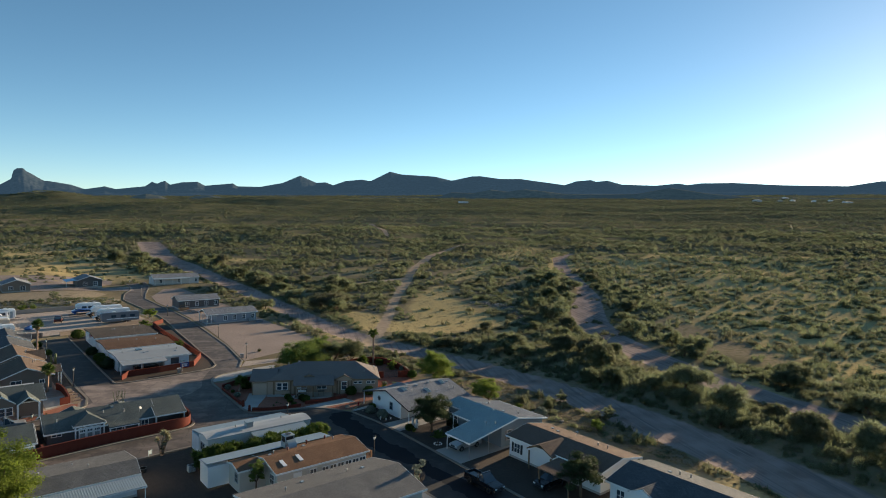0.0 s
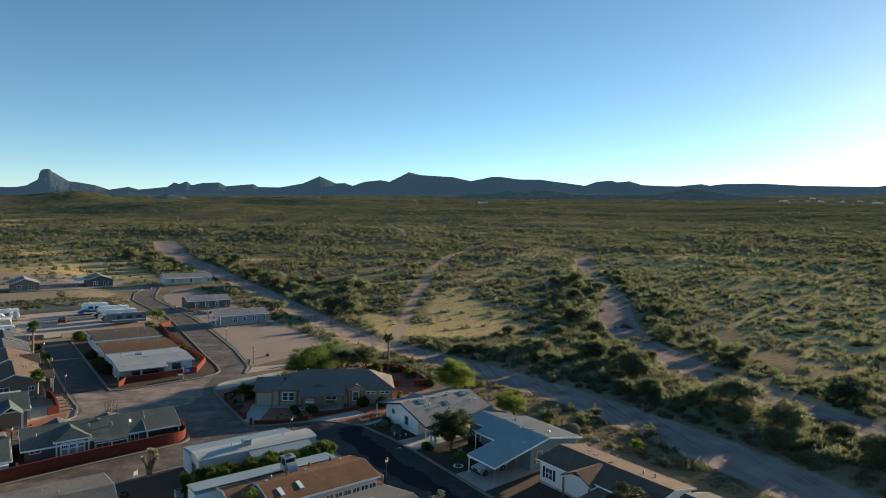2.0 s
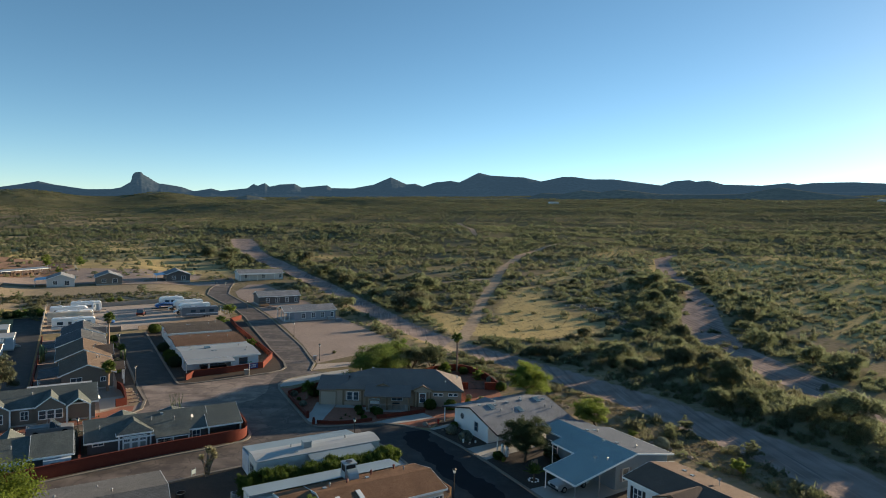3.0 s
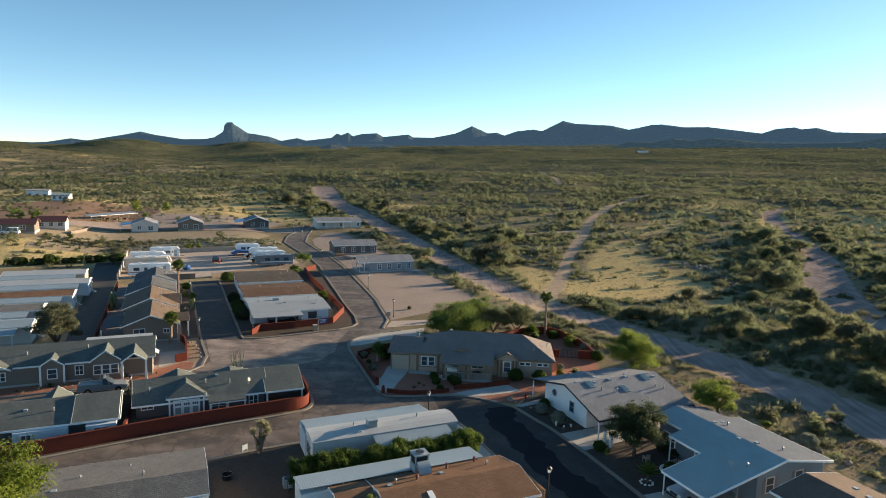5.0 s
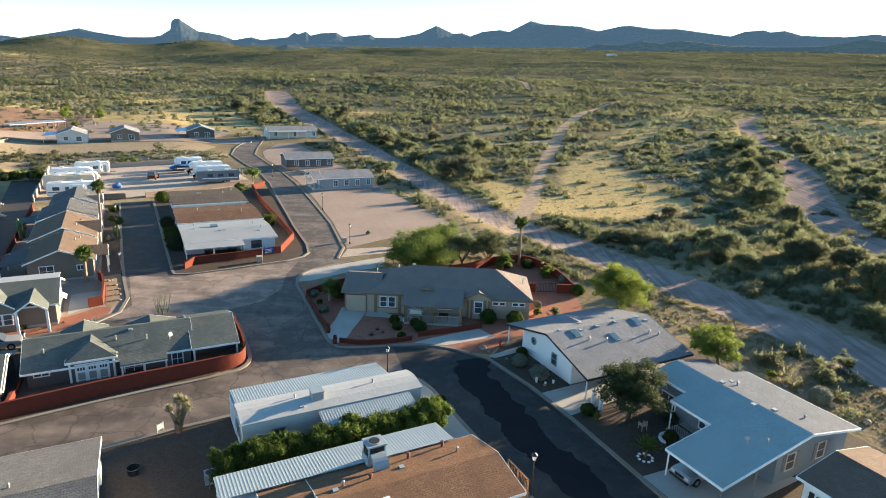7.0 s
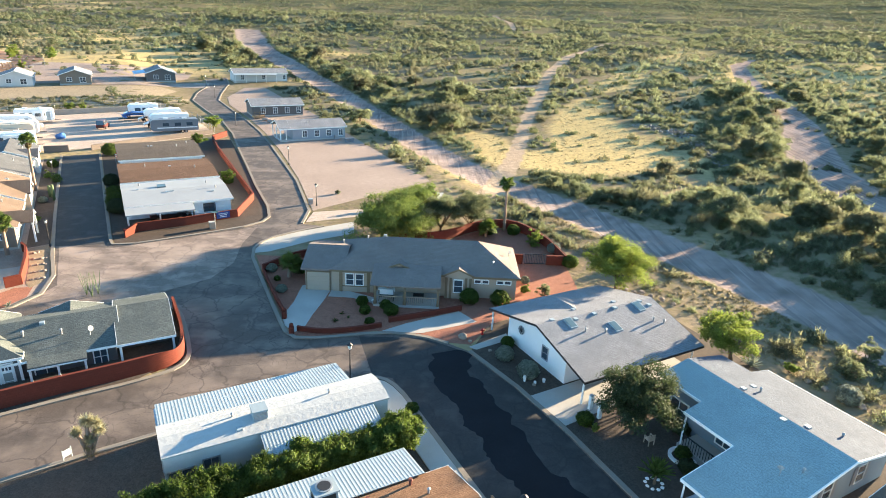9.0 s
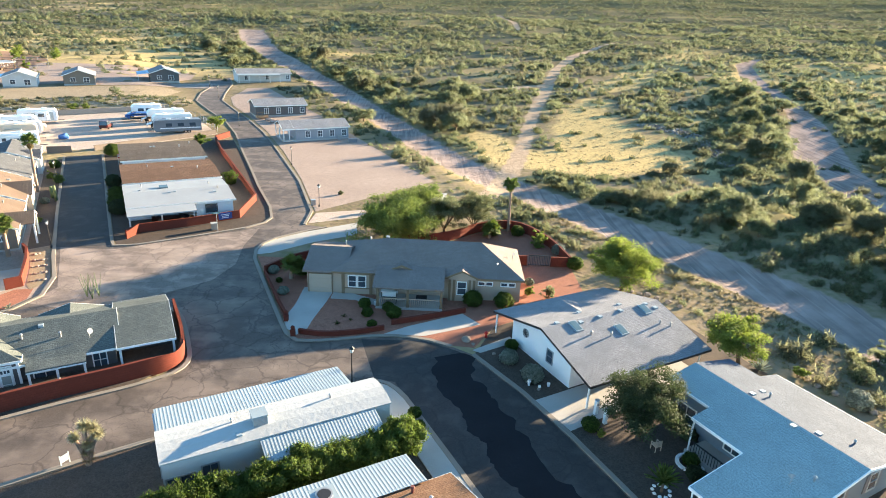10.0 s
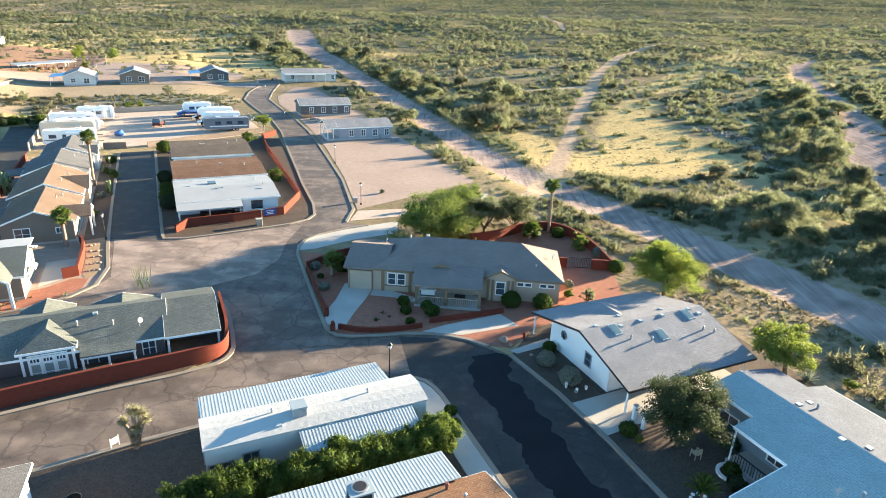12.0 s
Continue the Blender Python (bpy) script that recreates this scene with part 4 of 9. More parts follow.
sheet("road_south", [(31.2, -40), (31.3, 55), (31.5, 61.4), (30.2, 62.6), (31.5, 68.9), (36.6, 66.3), (38.1, 64.2), (39.2, 62.2), (39.9, 56), (40.0, 50), (39.3, 35), (38.8, 15), (38.8, -40)], "asphalt_dark", 0.034, "dark asphalt street with worn patches", "road")
sheet("road_junction", [(7.0, 103), (12.6, 100.2), (22, 100.9), (29.8, 101.6), (26.6, 96), (24.6, 90.5), (21.5, 87), (15.7, 85.2), (9.0, 84.6), (4.6, 88.2), (7.1, 91)], "asphalt_dusty", 0.035, "dusty pale brown asphalt at the street junction", "road")
# dark asphalt overlay; part of its darkness is the homes' shade put in
sheet("road_side", [(6.4, 103.2), (12.2, 101.8), (12.1, 152), (6.2, 152)], "asphalt_dark", 0.04, "asphalt side street, its dark colour partly shade from homes", "road")
sheet("road_seal", ragged(seal_l, 0.9) + ragged(seal_r, 0.9), "seal", 0.04, "fresh black tar seal on the street", "road")

# yards and lots
sheet("yard_trailers", [(-70, 50.4), (-8, 59.2), (5, 61.0), (13.7, 61.8), (30, 62.2), (31.0, 61), (31, -40), (-70, -40)], "gravel_brown", 0.012, "dark brown gravel yard round the mobile homes")
sheet("yard_dark_house", [(-70, 57.8), (-10, 66.8), (0.9, 68.5), (13, 69.5), (17.3, 72), (17.4, 81), (14, 82.8), (-70, 82.8)], "gravel_brown", 0.016, "brown gravel yard behind the red wall")
sheet("yard_row", [(-70, 84.6), (-6, 84.8), (2.2, 86.4), (6.4, 91.0), (6.0, 104), (5.8, 150), (-9, 150), (-9, 98), (-70, 98)], "gravel_pink", 0.014, "pinkish gravel yards before a row of houses")
sheet("yard_white_flat", [(12.5, 150), (12.6, 104), (12.9, 101), (22, 101.8), (30, 103), (32.6, 106.4), (34.0, 122), (35.8, 142), (37, 158), (33, 160), (20, 160), (12.5, 155)], "gravel_brown", 0.014, "brown gravel yards of flat-roofed homes")
sheet("yard_brown_house", [(38.2, 64.8), (33.4, 69.2), (28, 70.4), (26, 71.6), (26.2, 76), (26.9, 86), (27.4, 92), (31.8, 89.4), (42.7, 90), (50.3, 87.6), (57.5, 89.6), (62, 88.4), (62.7, 84.5), (62, 79.9), (60.3, 74.4), (57.5, 69), (50, 66.5), (44, 66), (40.2, 63.4)], "gravel_red", 0.014, "red gravel yard round the tan house")
sheet("yard_right", [(39.2, -40), (39.3, 15), (39.9, 35), (40.6, 50), (40.4, 56), (39.8, 62.6), (44, 66), (57, 66.5), (62, 60), (61, 40), (60, 0), (58, -40)], "gravel_brown", 0.012, "dark brown gravel yards along the street")
sheet("yard_lot", [(38.7, 105.8), (62.8, 114.8), (63.2, 151), (63, 172), (62, 190), (61, 205), (60, 224), (54, 225), (46, 210), (44.4, 198), (45.6, 180), (45.7, 165), (44.4, 146), (41.8, 124)], "gravel_pink", 0.03, "pinkish bare gravel building lots")
sheet("yard_motorhomes", [(-9, 158), (6.5, 157), (20, 159), (35, 165), (33.5, 180), (27, 195.5), (2, 193.5), (-9.3, 192)], "gravel_pale", 0.03, "pale gravel storage lot for motorhomes")
sheet("yard_corral", [(-60, 252), (-37, 245), (-10, 262), (-2, 290), (-8, 330), (-30, 342), (-60, 318)], "earth_red", 0.05, "reddish bare earth round a corral")
sheet("yard_terrace", [(-60, 208), (-20, 212), (28, 211), (34, 222), (30, 229), (10, 231), (-70, 236), (-70, 212)], "gravel_earth", 0.03, "brown gravel before the far row of houses")
sheet("yard_bed", [(-34, 84.8), (-6, 85.0), (1.8, 86.5), (4.6, 89.2), (5.0, 91.6), (3.4, 92.0), (1.2, 90.4), (-6, 88.9), (-34, 88.7)], "gravel_red", 0.024, "red gravel planting bed before the row house")
sheet("yard_corner", [(4.3, 92.8), (4.7, 91.4), (5.9, 92.6), (6.2, 96), (6.1, 103), (5.9, 104), (3.8, 103.4), (4.3, 98)], "sand_bed", 0.028, "tan sandy planting bed at the street corner")
sheet("yard_side", [(3.6, 103.6), (6.0, 104.2), (5.9, 150), (3.4, 150)], "gravel_brown", 0.022, "brown gravel strip beside the side street")
sheet("pavement_patio", [(0.5, 90.8), (3.6, 92.8), (3.9, 98), (0.5, 97.6)], "concrete", 0.022, "grey concrete patio beside the row house", "pavement")
sheet("yard_slope", [(-34, 196.4), (-9, 194.5), (2, 195), (27, 197.5), (34, 201), (35.4, 208.5), (30, 210.8), (-20, 211.8), (-34, 210)], "gravel_earth", 0.03, "brown earth slope below the far houses", cut=4.0)
sheet("pavement_apron", [(27.2, 92.6), (29.1, 92.4), (34.7, 94), (40.8, 94.6), (42.6, 99.1), (34.4, 98.1), (31, 97), (29, 95.9), (27.8, 94.4)], "concrete", 0.03, "concrete apron beside the tan house", "pavement")
sheet("pavement_slab", [(51.8, 107.8), (58.1, 108.8), (61.5, 107.6), (60.1, 105.4), (56.6, 102.6), (53.0, 103.4)], "concrete", 0.05, "pale concrete slab behind the mesquite trees", "pavement")
sheet("pavement_drive", [(30.0, 81.6), (32.8, 79.9), (30.9, 77.2), (28.9, 74.6), (27.4, 72.4), (26.4, 72.0), (25.95, 73.5), (26.1, 75.4), (28.0, 78.0)], "concrete", 0.03, "pale concrete driveway to the garage", "pavement")
sheet("pavement_path", [(32.8, 79.9), (36.2, 75.4), (35.4, 74.4), (33.8, 76.6), (31.6, 77.9)], "concrete", 0.028, "curved concrete garden path", "pavement")
sheet("pavement_drive_two", [(33.8, 69.0), (37.0, 67.1), (43.0, 66.9), (42.5, 69.6), (36.5, 69.4)], "concrete", 0.03, "concrete slab before the red gravel yard", "pavement")
sheet("pavement_entry", [(39.8, 63.1), (44.3, 63.8), (44.2, 62.7), (40.2, 62.4)], "concrete", 0.05, "concrete step path to the white house", "pavement")
sheet("pavement_carport", [(40.5, 54.6), (56, 54.9), (56, 51.5), (40.6, 50.4)], "concrete", 0.03, "concrete drive under the white house carport", "pavement")
sheet("pavement_blue_drive", [(40.2, 41.5), (48, 41), (51, 36.3), (40, 35.8)], "concrete", 0.03, "concrete drive under the blue carport", "pavement")
sheet("pavement_lot_entry", [(36.2, 101.2), (38.6, 105.2), (46, 104), (60, 105.5), (61, 102.8), (48, 100.8)], "gravel_pale", 0.03, "dusty track into the gravel lot", "pavement")

# ---- houses ----


def lattice(xs, zs, y0, y1):
    """One connected frame of bars: every second cell between the cuts is open."""
    bm = bmesh.new()
    front = [[bm.verts.new((x, y0, z)) for x in xs] for z in zs]
    back = [[bm.verts.new((x, y1, z)) for x in xs] for z in zs]
    nx, nz = len(xs) - 1, len(zs) - 1

    def full(i, j):
        return 0 <= i < nx and 0 <= j < nz and not (i % 2 and j % 2)

    for j in range(nz):
        for i in range(nx):
            if not full(i, j):
                continue
            bm.faces.new((front[j][i], front[j][i + 1], front[j + 1][i + 1], front[j + 1][i]))
            bm.faces.new((back[j][i], back[j + 1][i], back[j + 1][i + 1], back[j][i + 1]))
            for di, dj, p, q in ((-1, 0, (j, i), (j + 1, i)), (1, 0, (j + 1, i + 1), (j, i + 1)), (0, -1, (j, i + 1), (j, i)), (0, 1, (j + 1, i), (j + 1, i + 1))):
                if not full(i + di, j + dj):
                    bm.faces.new((front[p[0]][p[1]], front[q[0]][q[1]], back[q[0]][q[1]], back[p[0]][p[1]]))
    bmesh.ops.recalc_face_normals(bm, faces=bm.faces)
    return bm


def window(parent, side, at, w, h, sill, half_l, half_w, frame="trim", lights=2, glass="glass", shutters=None):
    """A window on a wall of a house: a frame that stands proud, with panes. side: S, N, E or W in the house's own axes."""
    d, f = 0.07, 0.09
    step = w / lights
    xs = [-w / 2 - f, -w / 2]
    for k in range(1, lights):
        xs += [-w / 2 + k * step - 0.03, -w / 2 + k * step + 0.03]
    xs += [w / 2, w / 2 + f]
    zs = [sill - f, sill] + ([sill + h * 0.5 - 0.02, sill + h * 0.5 + 0.02] if h > 0.8 else []) + [sill + h, sill + h + f]
    bm = lattice(xs, zs, -d, 0.02)
    turn = {"S": pose(at, -half_w, 0), "N": pose(at, half_w, 0, 0, 0, 180), "E": pose(half_l, at, 0, 0, 0, 90), "W": pose(-half_l, at, 0, 0, 0, -90)}[side]
    fr = part("window", bm, frame, parent)
    fr.matrix_basis = turn
    for k in range(lights):
        x0 = -w / 2 + k * step + 0.02
        part("pane", abox(x0, -0.03, sill, x0 + step - 0.04, 0.01, sill + h), glass, fr)
    if shutters:
        for s in (-1, 1):
            x = s * (w / 2 + f + 0.2)
            part("shutter", abox(x - 0.17, -0.05, sill - 0.05, x + 0.17, 0.01, sill + h + 0.05), shutters, fr)
    return fr


def door(parent, side, at, w, h, half_l, half_w, material="trim"):
    bm = bmesh.new()
    box(bm, -w / 2 - 0.08, -0.06, 0.1, -w / 2, 0.02, h + 0.08)
    box(bm, w / 2, -0.06, 0.1, w / 2 + 0.08, 0.02, h + 0.08)
    box(bm, -w / 2, -0.06, h, w / 2, 0.02, h + 0.08)
    turn = {"S": pose(at, -half_w, 0), "N": pose(at, half_w, 0, 0, 0, 180), "E": pose(half_l, at, 0, 0, 0, 90), "W": pose(-half_l, at, 0, 0, 0, -90)}[side]
    fr = part("door_frame", bm, "trim", parent)
    fr.matrix_basis = turn
    part("door", abox(-w / 2, -0.035, 0.1, w / 2, 0.01, h), material, fr)
    return fr


def gable_roof(parent, x0, x1, ys, yn, yr, ze, zr, roof, trim, th=0.14, zn=None, name="roof"):
    zn = ze if zn is None else zn
    bm = bmesh.new()
    slab(bm, [(x0, ys, ze), (x1, ys, ze), (x1, yr, zr), (x0, yr, zr)], th)
    part(name, bm, roof, parent)
    bm = bmesh.new()
    slab(bm, [(x0, yr, zr), (x1, yr, zr), (x1, yn, zn), (x0, yn, zn)], th)
    part(name, bm, roof, parent)
    e = 0.03
    part("fascia", slab(bmesh.new(), [(x0 - e, ys - e, ze - 0.01), (x1 + e, ys - e, ze - 0.01), (x1 + e, ys, ze - 0.01), (x0 - e, ys, ze - 0.01)], 0.2), trim, parent)
    part("fascia", slab(bmesh.new(), [(x0 - e, yn, zn - 0.01), (x1 + e, yn, zn - 0.01), (x1 + e, yn + e, zn - 0.01), (x0 - e, yn + e, zn - 0.01)], 0.2), trim, parent)
    for x in (x0 - e, x1):
        bm = slab(bmesh.new(), [(x, ys, ze + 0.005), (x + e, ys, ze + 0.005), (x + e, yr, zr + 0.005), (x, yr, zr + 0.005)], 0.2)
        part("bargeboard", slab(bm, [(x, yr, zr + 0.005), (x + e, yr, zr + 0.005), (x + e, yn, zn + 0.005), (x, yn, zn + 0.005)], 0.2), trim, parent)


def cross_gable(parent, x0, x1, yf, yb, ze, zr, roof, trim, wall=None, over=0.25):
    """A small gable whose ridge runs back into the main roof."""
    xm = (x0 + x1) / 2
    bm = bmesh.new()
    slab(bm, [(x0 - over, yf, ze), (xm, yf, zr), (xm, yb, zr), (x0 - over, yb, ze)], 0.12)
    slab(bm, [(xm, yf, zr), (x1 + over, yf, ze), (x1 + over, yb, ze), (xm, yb, zr)], 0.12)
    part("gable_roof", bm, roof, parent)
    bm = bmesh.new()
    e = 0.04
    slab(bm, [(x0 - over, yf - e, ze + 0.005), (xm, yf - e, zr + 0.005), (xm, yf, zr + 0.005), (x0 - over, yf, ze + 0.005)], 0.2)
    slab(bm, [(xm, yf - e, zr + 0.005), (x1 + over, yf - e, ze + 0.005), (x1 + over, yf, ze + 0.005), (xm, yf, zr + 0.005)], 0.2)
    part("fascia", bm, trim, parent)
    if wall:
        bm = bmesh.new()
        k = (zr - ze) / (xm - x0 + over)
        zt = ze + k * over - 0.13
        y0, y1 = yf + 0.2, yb
        f = [bm.verts.new(p) for p in ((x0, y0, 0), (x1, y0, 0), (x1, y0, zt), (xm, y0, zr - 0.13), (x0, y0, zt))]
        r = [bm.verts.new((v.co.x, y1, v.co.z)) for v in f]
        bm.faces.new(f)
        bm.faces.new(r[::-1])
        for i in range(5):
            j = (i + 1) % 5
            bm.faces.new((f[i], r[i], r[j], f[j]))
        bmesh.ops.recalc_face_normals(bm, faces=bm.faces)
        part("gable_wall", bm, wall, parent)


def gable_body(parent, L, W, ze, zr, over, wall, yr=0.0, zn=None, down=0.6):
    """Walls of a gabled house with the ridge along x."""
    zn = ze if zn is None else zn
    h, w = L / 2, W / 2
    zs = ze + (zr - ze) * over / (w + over + yr) - 0.15
    zk = zn + (zr - zn) * over / (w + over - yr) - 0.15
    bm = bmesh.new()
    prof = [(-w, -down), (w, -down), (w, zk), (yr, zr - 0.15), (-w, zs)]
    a = [bm.verts.new((-h, y, z)) for y, z in prof]
    b = [bm.verts.new((h, y, z)) for y, z in prof]
    bm.faces.new(a[::-1])
    bm.faces.new(b)
    for i in range(5):
        j = (i + 1) % 5
        bm.faces.new((a[i], a[j], b[j], b[i]))
    bmesh.ops.recalc_face_normals(bm, faces=bm.faces)
    part("wall", bm, wall, parent)
    bm = bmesh.new()
    box(bm, -h - 0.03, -w - 0.03, -down, h + 0.03, w + 0.03, 0.28)
    part("skirting", bm, "concrete", parent)


def roof_bits(parent, bits):
    """Vents, flues and skylights: kind, x, y, z on the roof."""
    for kind, x, y, z, *more in bits:
        if kind == "vent":
            bm = bmesh.new()
            tube(bm, [(x, y, z - 0.1), (x, y, z + 0.32)], [0.07, 0.07], 8)
            tube(bm, [(x, y, z + 0.32), (x, y, z + 0.42)], [0.12, 0.03], 8)
            part("roof_vent", bm, "metal_grey", parent)
        elif kind == "box":
            part("roof_vent", abox(x - 0.18, y - 0.18, z - 0.1, x + 0.18, y + 0.18, z + 0.1), "metal_lt", parent)
        elif kind == "dish":
            bm = bmesh.new()
            tube(bm, [(x, y, z - 0.05), (x, y, z + 0.5)], [0.03, 0.03], 6)
            tube(bm, [(x, y, z + 0.5), (x + 0.1, y - 0.12, z + 0.58)], [0.05, 0.22], 12)
            part("satellite_dish", bm, "coat_grey", parent)
        elif kind == "sky":
            slope = more[0]
            bm = bmesh.new()
            slab(bm, [(x - 0.4, y - 0.6, z - 0.6 * slope + 0.1), (x + 0.4, y - 0.6, z - 0.6 * slope + 0.1), (x + 0.4, y + 0.6, z + 0.6 * slope + 0.1), (x - 0.4, y + 0.6, z + 0.6 * slope + 0.1)], 0.14)
            fr = part("skylight", bm, "metal_lt", parent)
            bm = bmesh.new()
            slab(bm, [(x - 0.32, y - 0.52, z - 0.52 * slope + 0.115), (x + 0.32, y - 0.52, z - 0.52 * slope + 0.115), (x + 0.32, y + 0.52, z + 0.52 * slope + 0.115), (x - 0.32, y + 0.52, z + 0.52 * slope + 0.115)], 0.04)
            part("pane", bm, "glass_sky", fr)


def house(name, label, u0, v0, u1, v1, eave=2.6, rise=1.4, wall="wall_dark", roof="roof_grey", along="u", over=0.4, trim="trim", wins=(), doors=(), bits=(), category="house", yr=0.0, group=""):
    """A gabled home on the street grid; u0..v1 is its roof outline. Returns the Empty and its half sizes."""
    cu, cv = (u0 + u1) / 2, (v0 + v1) / 2
    x, y = G(cu, cv)
    L, W = (u1 - u0, v1 - v0) if along == "u" else (v1 - v0, u1 - u0)
    e = thing(name, pose(x, y, height(x, y), 0, 0, 26 if along == "u" else 116), label, category, group)
    L, W = L - 2 * over, W - 2 * over
    gable_body(e, L, W, eave, eave + rise, over, wall, yr)
    gable_roof(e, -L / 2 - over, L / 2 + over, -W / 2 - over, W / 2 + over, yr, eave, eave + rise, roof, trim)
    for w in wins:
        side, at, ww, hh, sill, *more = w
        window(e, side, at, ww, hh, sill, L / 2, W / 2, lights=more[0] if more else 2, shutters=more[1] if len(more) > 1 else None)
    for side, at, ww, *mat in doors:
        door(e, side, at, ww, 2.1, L / 2, W / 2, mat[0] if mat else "trim")
    if bits:
        roof_bits(e, [(k, bx, by, eave + rise * (1 - abs(by - yr) / (W / 2 + over)), *([(-1 if by > yr else 1) * rise / (W / 2 + over)] if k == "sky" else [])) for k, bx, by in bits])
    return e, L / 2, W / 2


def corrugated(bm, x0, x1, y0, y1, z0, z1, pitch=0.3, th=0.05):
    """A ribbed metal sheet from y0 (height z0) to y1 (height z1), ribs across."""
    n = int((x1 - x0) / pitch)
    prof = []
    for i in range(n):
        x = x0 + i * pitch
        prof += [(x, 0), (x + pitch * 0.5, 0), (x + pitch * 0.6, 0.008), (x + pitch * 0.9, 0.008)]
    prof.append((x1, 0))
    a = [bm.verts.new((x, y0, z0 + d)) for x, d in prof]
    b = [bm.verts.new((x, y1, z1 + d)) for x, d in prof]
    for i in range(len(prof) - 1):
        bm.faces.new((a[i], a[i + 1], b[i + 1], b[i]))
    lo = [bm.verts.new(p) for p in ((x0, y0, z0 - th), (x1, y0, z0 - th), (x1, y1, z1 - th), (x0, y1, z1 - th))]
    bm.faces.new(lo[::-1])
    bm.faces.new([lo[0], lo[1]] + a[::-1])
    bm.faces.new([lo[2], lo[3]] + b)
    return bm


def awning(parent, x0, x1, y0, y1, z0, z1, posts=(), material="metal_lt", pitch=0.22):
    part("awning", corrugated(bmesh.new(), x0, x1, y0, y1, z0, z1, pitch), material, parent, "ribbed pale metal awning")
    bm = bmesh.new()
    ylo = y0 if z0 < z1 else y1
    zlo = min(z0, z1)
    box(bm, x0, ylo - 0.04, zlo - 0.17, x1, ylo + 0.04, zlo - 0.055)
    part("beam", bm, "trim", parent)
    for px in posts:
        part("post", abox(px - 0.04, ylo - 0.04, 0, px + 0.04, ylo + 0.04, zlo - 0.17), "trim", parent)


# white single-wide with awnings on both sides
e = thing("mobile_home", pose(*G(21.2, 57.1), 0, 0, 0, 26), "white metal single-wide mobile home with ribbed awnings", "mobile home")
L, W = 14.5, 3.2
bm = bmesh.new()
prof = [(-W / 2, 0.0), (W / 2, 0.0), (W / 2, 2.85), (W / 4, 3.05), (0, 3.12), (-W / 4, 3.05), (-W / 2, 2.85)]
a = [bm.verts.new((-L / 2, y, z)) for y, z in prof]
b = [bm.verts.new((L / 2, y, z)) for y, z in prof]
bm.faces.new(a[::-1]), bm.faces.new(b)
for i in range(7):
    bm.faces.new((a[i], a[(i + 1) % 7], b[(i + 1) % 7], b[i]))
bmesh.ops.recalc_face_normals(bm, faces=bm.faces)
part("wall", bm, "wall_lt", e)
bm = bmesh.new()
top = [(-W / 2 - 0.08, 2.86), (-W / 4, 3.08), (0, 3.16), (W / 4, 3.08), (W / 2 + 0.08, 2.86)]
for (ya, za), (yb, zb) in zip(top, top[1:]):
    slab(bm, [(-L / 2 - 0.1, ya, za), (L / 2 + 0.1, ya, za), (L / 2 + 0.1, yb, zb), (-L / 2 - 0.1, yb, zb)], 0.1)
part("roof", bm, "coat", e, "white coated metal roof")
awning(e, -7.2, 5.7, W / 2 + 0.1, 4.9, 2.8, 2.35, (-7, -3, 1, 5.4))
awning(e, -1.6, 6.1, -W / 2 - 0.1, -3.4, 2.75, 2.4, (-1.4, 2.4, 5.9))
window(e, "S", -4.6, 0.9, 0.8, 1.1, L / 2, W / 2, "metal_grey", 2)
window(e, "S", -6.3, 1.5, 0.7, 0.9, L / 2, W / 2, "metal_grey", 2)
window(e, "W", 0.2, 1.3, 0.9, 1.0, L / 2, W / 2, "metal_grey", 2)
bm = bmesh.new()
box(bm, -1.75, -0.75, 3.0, -0.85, 0.15, 3.75)
box(bm, -1.8, -0.8, 3.7, -0.8, 0.2, 3.8)
cooler = part("roof_cooler", bm, "metal_lt", e, "white boxy roof cooler")
bm = bmesh.new()
for k in range(6):
    box(bm, -1.7, -0.765, 3.08 + k * 0.1, -0.9, -0.75, 3.13 + k * 0.1)
part("louvre", bm, "metal_grey", cooler)
roof_bits(e, [("vent", -2.9, 0.3, 3.05), ("vent", 3.6, 0.2, 3.08), ("box", -2.7, -1.0, 3.0)])
part("shed", abox(-7.3, 1.7, 0, -5.4, 4.5, 2.3), "wall_blue", e)

# brown shingled double-wide with an annexe, a long awning and a roof cooler
e, hl, hw = house("mobile_home", "cream mobile home with brown shingle roof and skylights", 16.6, 40.8, 29.0, 47.8, 2.75, 0.75, "wall_cream", "roof_brown", over=0.3,
                  wins=[("S", x, 0.8, 0.55, 1.45) for x in (0.2, 1.25, 2.3, 3.35, 4.4, 5.4)] + [("S", -1.4, 0.8, 1.0, 1.1), ("W", -1.9, 1.0, 1.1, 1.0)],
                  doors=[("S", -3.4, 0.9)], bits=[("vent", -4.4, 1.2), ("box", -0.3, 1.5), ("vent", 3.9, 1.6), ("box", -5.0, 0.9)])
part("annexe_wall", abox(-hl - 3.1, 0.0, -0.3, -hl - 0.01, hw, 2.72), "wall_cream", e)
gable_roof(e, -hl - 3.4, -hl - 0.34, -0.35, hw + 0.3, (hw - 0.05) / 2, 2.72, 3.15, "roof_brown", "trim", name="annexe_roof")
window(e, "W", 0.9, 0.8, 0.9, 1.1, hl + 3.1, hw, "metal_grey", 1)
awning(e, -11.5, 4.6, hw + 0.2, hw + 3.1, 2.9, 2.55, (-11.3, -7.3, -3.3, 0.7, 4.4))
part("shed", abox(-11.4, hw + 0.2, 0, -8.8, hw + 2.9, 2.45), "white", e, "white metal shed under the awning")
bm = bmesh.new()
box(bm, -2.2, 2.7, 2.9, -0.9, 3.9, 3.55)
